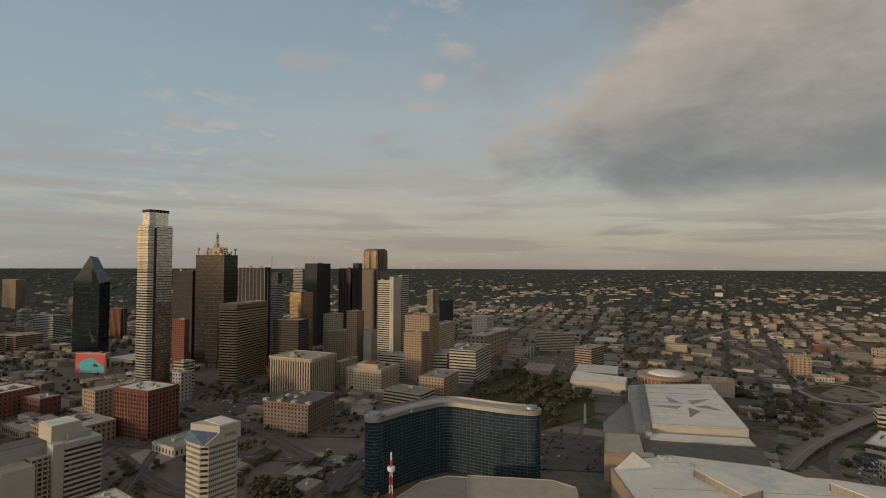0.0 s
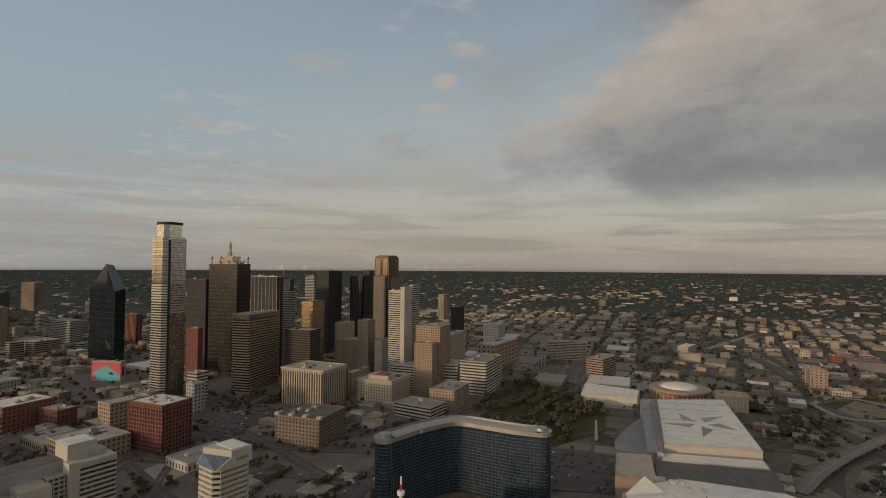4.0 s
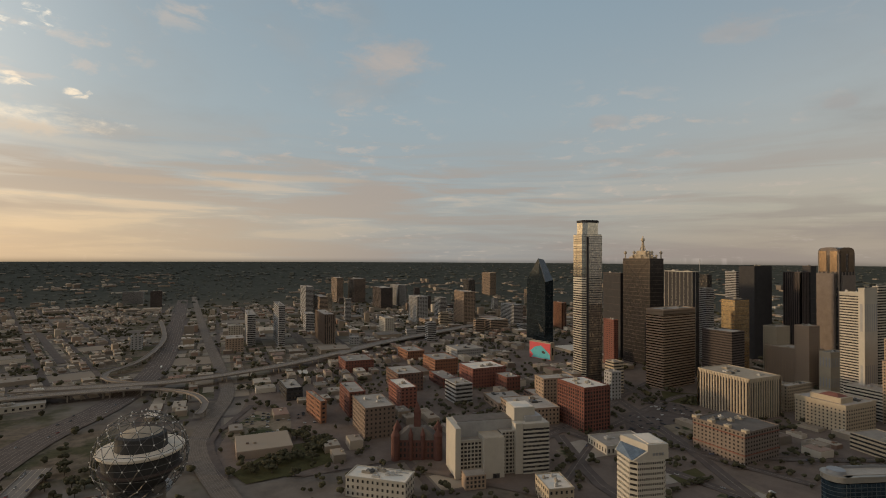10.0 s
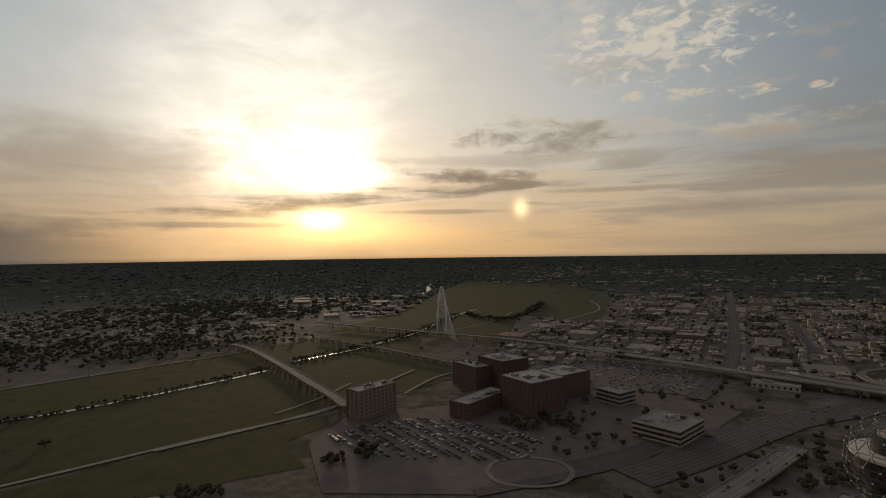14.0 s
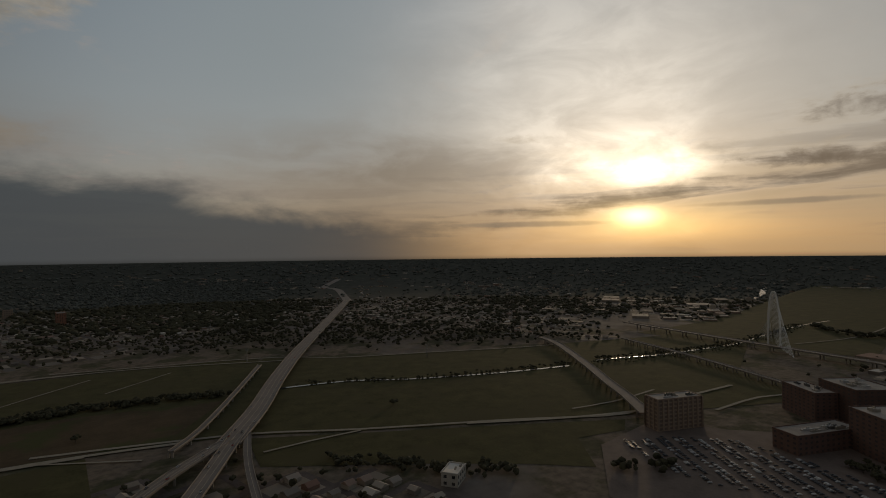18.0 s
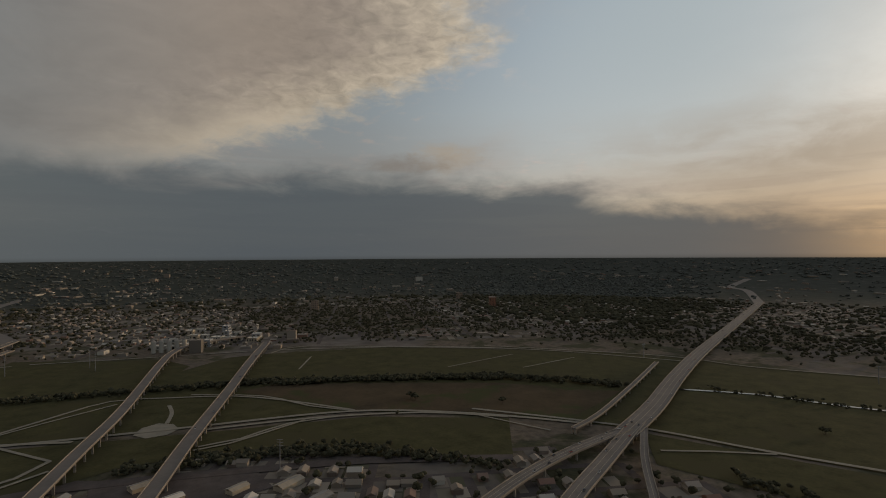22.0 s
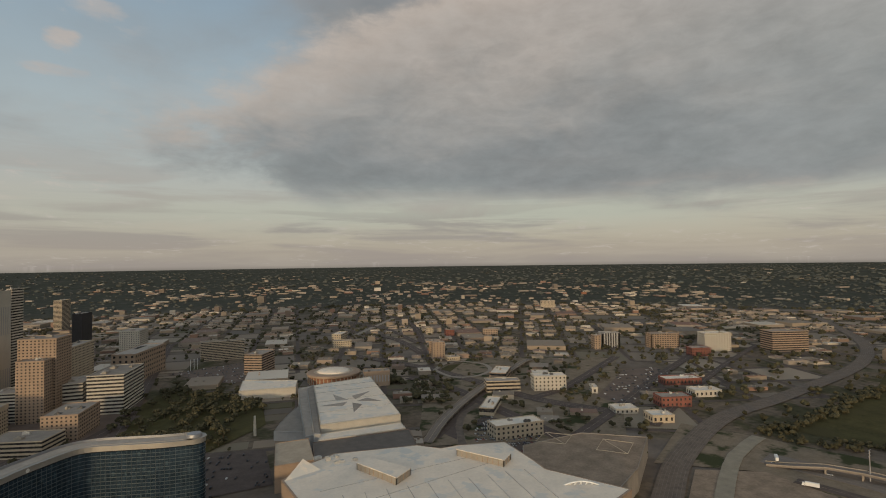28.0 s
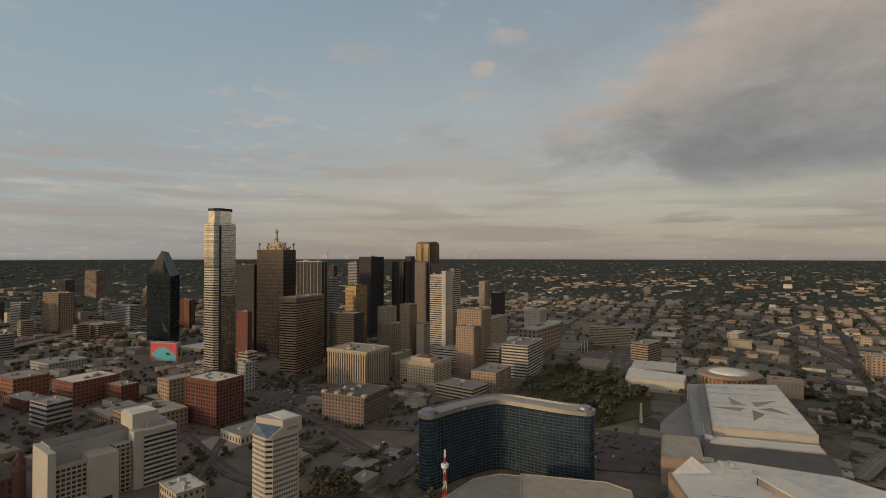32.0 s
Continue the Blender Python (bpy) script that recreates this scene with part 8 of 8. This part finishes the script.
for az0, az1, d0, d1, count, kind, street in QUARTERS:
    for i in range(count):
        az = rnd.uniform(az0, az1)
        d = math.exp(rnd.uniform(math.log(d0), math.log(d1)))
        if d > 2600 and noise.noise((az * 0.16, math.log(d) * 5.0, 0.5)) < 0.08 and rnd.random() < 0.86:
            continue
        if kind == "works":
            w, dd, h = rnd.uniform(10, 40), rnd.uniform(9, 24), rnd.uniform(4, 8)
            if rnd.random() < 0.05:
                w, dd, h = rnd.uniform(16, 30), rnd.uniform(14, 24), rnd.uniform(14, 30)
        else:
            w, dd, h = rnd.uniform(9, 17), rnd.uniform(8, 12), rnd.uniform(3.2, 5.5)
            if rnd.random() < 0.12:
                w, dd, h = rnd.uniform(22, 48), rnd.uniform(14, 24), rnd.uniform(5, 8)
        if d > 3000:
            w, dd, h = w * 1.9, dd * 1.6, h * 1.15
        x, y, z, k = polar(az, d)
        if d < 3500 and not free(x, y, 0.42 * max(w, dd)):
            continue
        low_block(x, y, z, street + rnd.choice((0, 90)) + rnd.uniform(-3, 3), w, dd, h, k, kind == "house" and w < 18)
        if d < 3500:
            TAKEN.append((x, y, 0.5 * max(w, dd)))
single("town_houses", town, "city_mixed", "wide spread of low warehouses, shops and houses", "buildings", kind="stuff")

# ---- trees ----
ICO = bmesh.new()
bmesh.ops.create_icosphere(ICO, subdivisions=1, radius=1.0)
ICO_V = np.array([v.co for v in ICO.verts])
ICO_F = np.array([[v.index for v in f.verts] for f in ICO.faces])
ICO.free()
nrng = np.random.default_rng(7)


def clumps(name, blobs, label, category, kind="stuff", material="leaf"):
    """One mesh of many uneven leaf clumps; blobs: rows of x, y, z, radius, height factor."""
    b = np.array(blobs)
    c, k = len(b), len(ICO_V)
    jit = nrng.uniform(0.72, 1.28, (c, k, 1))
    v = ICO_V[None] * jit * b[:, None, 3:4]
    v[:, :, 2] *= b[:, None, 4]
    v += b[:, None, :3]
    f = (ICO_F[None] + (np.arange(c) * k)[:, None, None]).reshape(-1, 3)
    me = bpy.data.meshes.new(name)
    me.from_pydata(v.reshape(-1, 3), [], f)
    me.materials.append(MATERIALS[material])
    return tagged(new(name, me), label, category, kind=kind)


def crown(x, y, z, r, rnd_, k=1.0):
    """Clumps of one tree crown."""
    out = []
    for i in range(4):
        q = rnd_.uniform(0, 2 * pi)
        s = rnd_.uniform(0.2, 0.6) * r
        out.append((x + s * cos(q), y + s * sin(q), z + r * rnd_.uniform(0.7, 1.25), r * rnd_.uniform(0.42, 0.68), rnd_.uniform(0.7, 1.0)))
    return out


WOODS = (
    (-62, 60, 900, 2500, 2400, 4.8), (-70, 80, 2300, 6000, 2200, 7), (-75, 80, 5000, 20000, 2600, 16),
    (60, 112, 900, 2600, 500, 4.5), (70, 120, 2500, 9000, 1300, 7), (80, 130, 7000, 20000, 900, 16),
    (112, 150, 1900, 6000, 2100, 7), (134, 170, 1250, 2600, 1300, 5), (166, 187, 1700, 5200, 3400, 8), (168, 250, 1300, 2600, 1700, 4.2),
    (185, 290, 2300, 6500, 3600, 8), (120, 300, 5500, 20000, 4200, 16), (248, 280, 700, 1500, 700, 5), (280, 300, 800, 3000, 500, 5), (196, 246, 500, 700, 90, 4),
    (140, 172, 500, 620, 60, 4.5), (-60, -20, 640, 1000, 240, 4.5), (55, 75, 560, 1100, 130, 4.5), (76, 105, 480, 1000, 170, 4.5), (5, 60, 420, 1000, 620, 3.2),
)
blobs, far_blobs = [], []
for az0, az1, d0, d1, count, r in WOODS:
    for i in range(count):
        az, d = rnd.uniform(az0, az1) + rnd.gauss(0, 2.5), math.exp(rnd.uniform(math.log(d0), math.log(d1)) + rnd.gauss(0, 0.05))
        x, y, z, k = polar(az, d)
        if d < 2600 and not free(x, y, 2.0):
            continue
        rr = r * rnd.uniform(0.7, 1.4) * k
        if d < 1500:
            blobs += crown(x, y, z + 1.0, rr, rnd)
        else:
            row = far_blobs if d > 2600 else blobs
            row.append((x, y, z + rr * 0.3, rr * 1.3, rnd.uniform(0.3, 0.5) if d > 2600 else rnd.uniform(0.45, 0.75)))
            if d < 5000:
                row.append((x + rr * rnd.uniform(-1, 1), y + rr * rnd.uniform(-1, 1), z + rr * 0.6, rr * 0.8, rnd.uniform(0.6, 0.9)))
for pts in STREETS:
    line = smooth_line(pts, 9)
    for (x, y), (nx, ny) in zip(line, offsets(line)):
        for s_ in (-11, 11):
            if rnd.random() < 0.7:
                street_trees.append((x + nx * s_ + rnd.uniform(-1, 1), y + ny * s_ + rnd.uniform(-1, 1)))
for x, y in street_trees:
    if free(x, y, 1.5):
        blobs += crown(x, y, 0.8, rnd.uniform(2.6, 5.2), rnd)
# rows of riverside scrub
for pts, count, r in (
    ([(467, -754), (333, -795), (158, -843), (-22, -858), (-126, -841)], 420, 4.5), ([(834, -547), (698, -616), (575, -690), (457, -756)], 320, 4.5), ([(406, -756), (280, -811), (55, -873)], 260, 4.5),
    ([(-243, -857), (-445, -769), (-724, -722)], 150, 2.6), ([(-803, -728), (-960, -697), (-1202, -683), (-1633, -754)], 240, 2.8), ([(-775, -702), (-919, -667), (-1151, -653), (-1557, -719)], 150, 2.4), ([(1891, -66), (1540, -271), (1248, -351), (1055, -377)], 300, 5), ([(1758, -177), (1455, -298), (1159, -347)], 260, 5),
    ([(1412, 115), (1061, 64), (844, 63)], 200, 6), ([(-1622, -713), (-1542, -534), (-2044, -567)], 160, 7), ([(337, -458), (258, -483), (153, -508), (40, -499)], 200, 4),
    ([(650, 300), (790, 285), (1017, 290)], 150, 4.5), ([(657, 265), (723, 167), (755, 63)], 150, 4), ([(384, -417), (284, -477), (174, -523)], 170, 4),
    ([(-427, -338), (-458, -324)], 16, 5), ([(-188, -505), (-252, -445), (-322, -388)], 80, 4.5), ([(446, 799), (431, 690)], 40, 5.5),
):
    line = smooth_line(pts, 6)
    for i in range(count):
        x, y = rnd.choice(line)
        x, y = x + rnd.gauss(0, 7), y + rnd.gauss(0, 7)
        blobs += crown(x, y, rise(hypot(x, y)) + 0.3, r * rnd.uniform(0.6, 1.3), rnd)
clumps("woods", blobs, "dark green woods and scrub over the wide plain", "trees")
clumps("far_woods", far_blobs, "dark woods toward the horizon, distance haze painted into the leaves", "trees", material="leaf_hazed")


# the trees that can be told apart
def tree(x, y, r, seed, label, group):
    q = random.Random(seed)
    base = thing("tree", x, y, 0.4, 0, label, "tree", group)
    part("trunk", Geo().lathe([(r * 0.09, 0), (r * 0.06, r * 0.6), (r * 0.03, r * 1.1)], 6), "bark", base)
    for i in range(3):
        w = q.uniform(0, 2 * pi)
        part("limb", Geo().bar((0, 0, r * 0.5), (cos(w) * r * 0.5, sin(w) * r * 0.5, r * 1.05), r * 0.03, 4), "bark", base)
    out = []
    for i in range(26):
        w, s = q.uniform(0, 2 * pi), r * math.sqrt(q.random()) * 0.85
        out.append((s * cos(w), s * sin(w), r * (0.75 + 0.75 * q.random() * (1 - s / r * 0.5)), r * q.uniform(0.2, 0.36), q.uniform(0.65, 0.95)))
    ob = clumps("crown", out, "", "", kind="")
    ob.parent = base


seed = 0
for ring, count, r, label, group in (
    (PARK, 120, 6.5, "broad dark green park tree", "park trees"),
    ([(-128, 476), (-124, 474), (-86, 536), (-90, 538)], 16, 3.2, "small round tree on the plaza", "plaza trees"),
    ([(-193, 488), (-188, 486), (-168, 549), (-173, 551)], 14, 3.0, "small round tree on the plaza", "plaza trees"),
    ([(-139, 507), (-135, 505), (-110, 540), (-114, 542)], 6, 4.0, "round tree between the car park bays", "plaza trees"),
    ([(-330, 525), (-326, 523), (-284, 490), (-288, 486)], 8, 3.2, "small round tree on the plaza", "plaza trees"),
    ([(-179, 461), (-134, 486), (-118, 425), (-166, 413)], 26, 5.5, "leafy green tree by the plaza", "plaza trees"),
    ([(501, 807), (515, 724), (411, 605), (386, 666)], 34, 6.0, "dark green tree by the freeway", "freeway trees"),
    ([(-566, 244), (-589, 337), (-512, 343), (-460, 263), (-494, 231)], 30, 6.0, "dark green tree on the park lawn", "park trees"),
    ([(-647, -256), (-665, -154), (-614, -129), (-583, -203)], 22, 5.0, "dark green tree by the brick towers", "yard trees"),
    ([(-626, 83), (-651, 141), (-528, 112), (-525, 72)], 14, 6.0, "dark green tree below the ball tower", "yard trees"),
    ([(-367, 775), (-331, 826), (-289, 762), (-322, 703)], 8, 4.0, "small street tree by the plaza", "plaza trees"),
    ([(-232, 712), (-211, 780), (-131, 630), (-159, 583)], 10, 4.0, "small green street tree beside a road", "plaza trees"),
):
    xs, ys = [p[0] for p in ring], [p[1] for p in ring]
    made = 0
    for i in range(4000):
        x, y = rnd.uniform(min(xs), max(xs)), rnd.uniform(min(ys), max(ys))
        if made < count and inside(ring, x, y) and all((x - a) ** 2 + (y - b) ** 2 > (c + r * 0.4) ** 2 for a, b, c in TAKEN.near(x, y) if c < 8) and not any((x - a) ** 2 + (y - b) ** 2 < c * c for a, b, c in TAKEN.near(x, y) if 15 < c):
            seed += 1
            made += 1
            tree(x, y, r * rnd.uniform(0.75, 1.25), seed, label, group)
            TAKEN.append((x, y, r * 0.5))
for x, y, r in ((179.6, -716.1, 7), (47.4, -716.0, 6), (-325.9, -655.2, 6), (1367.4, -445.4, 12), (1549.0, -662.6, 8), (1435.3, -675.3, 7), (171.1, -709.1, 7), (-175.9, -799.0, 3)):
    seed += 1
    tree(x, y, r, seed, "lone dark tree on the open plain", "lone trees")
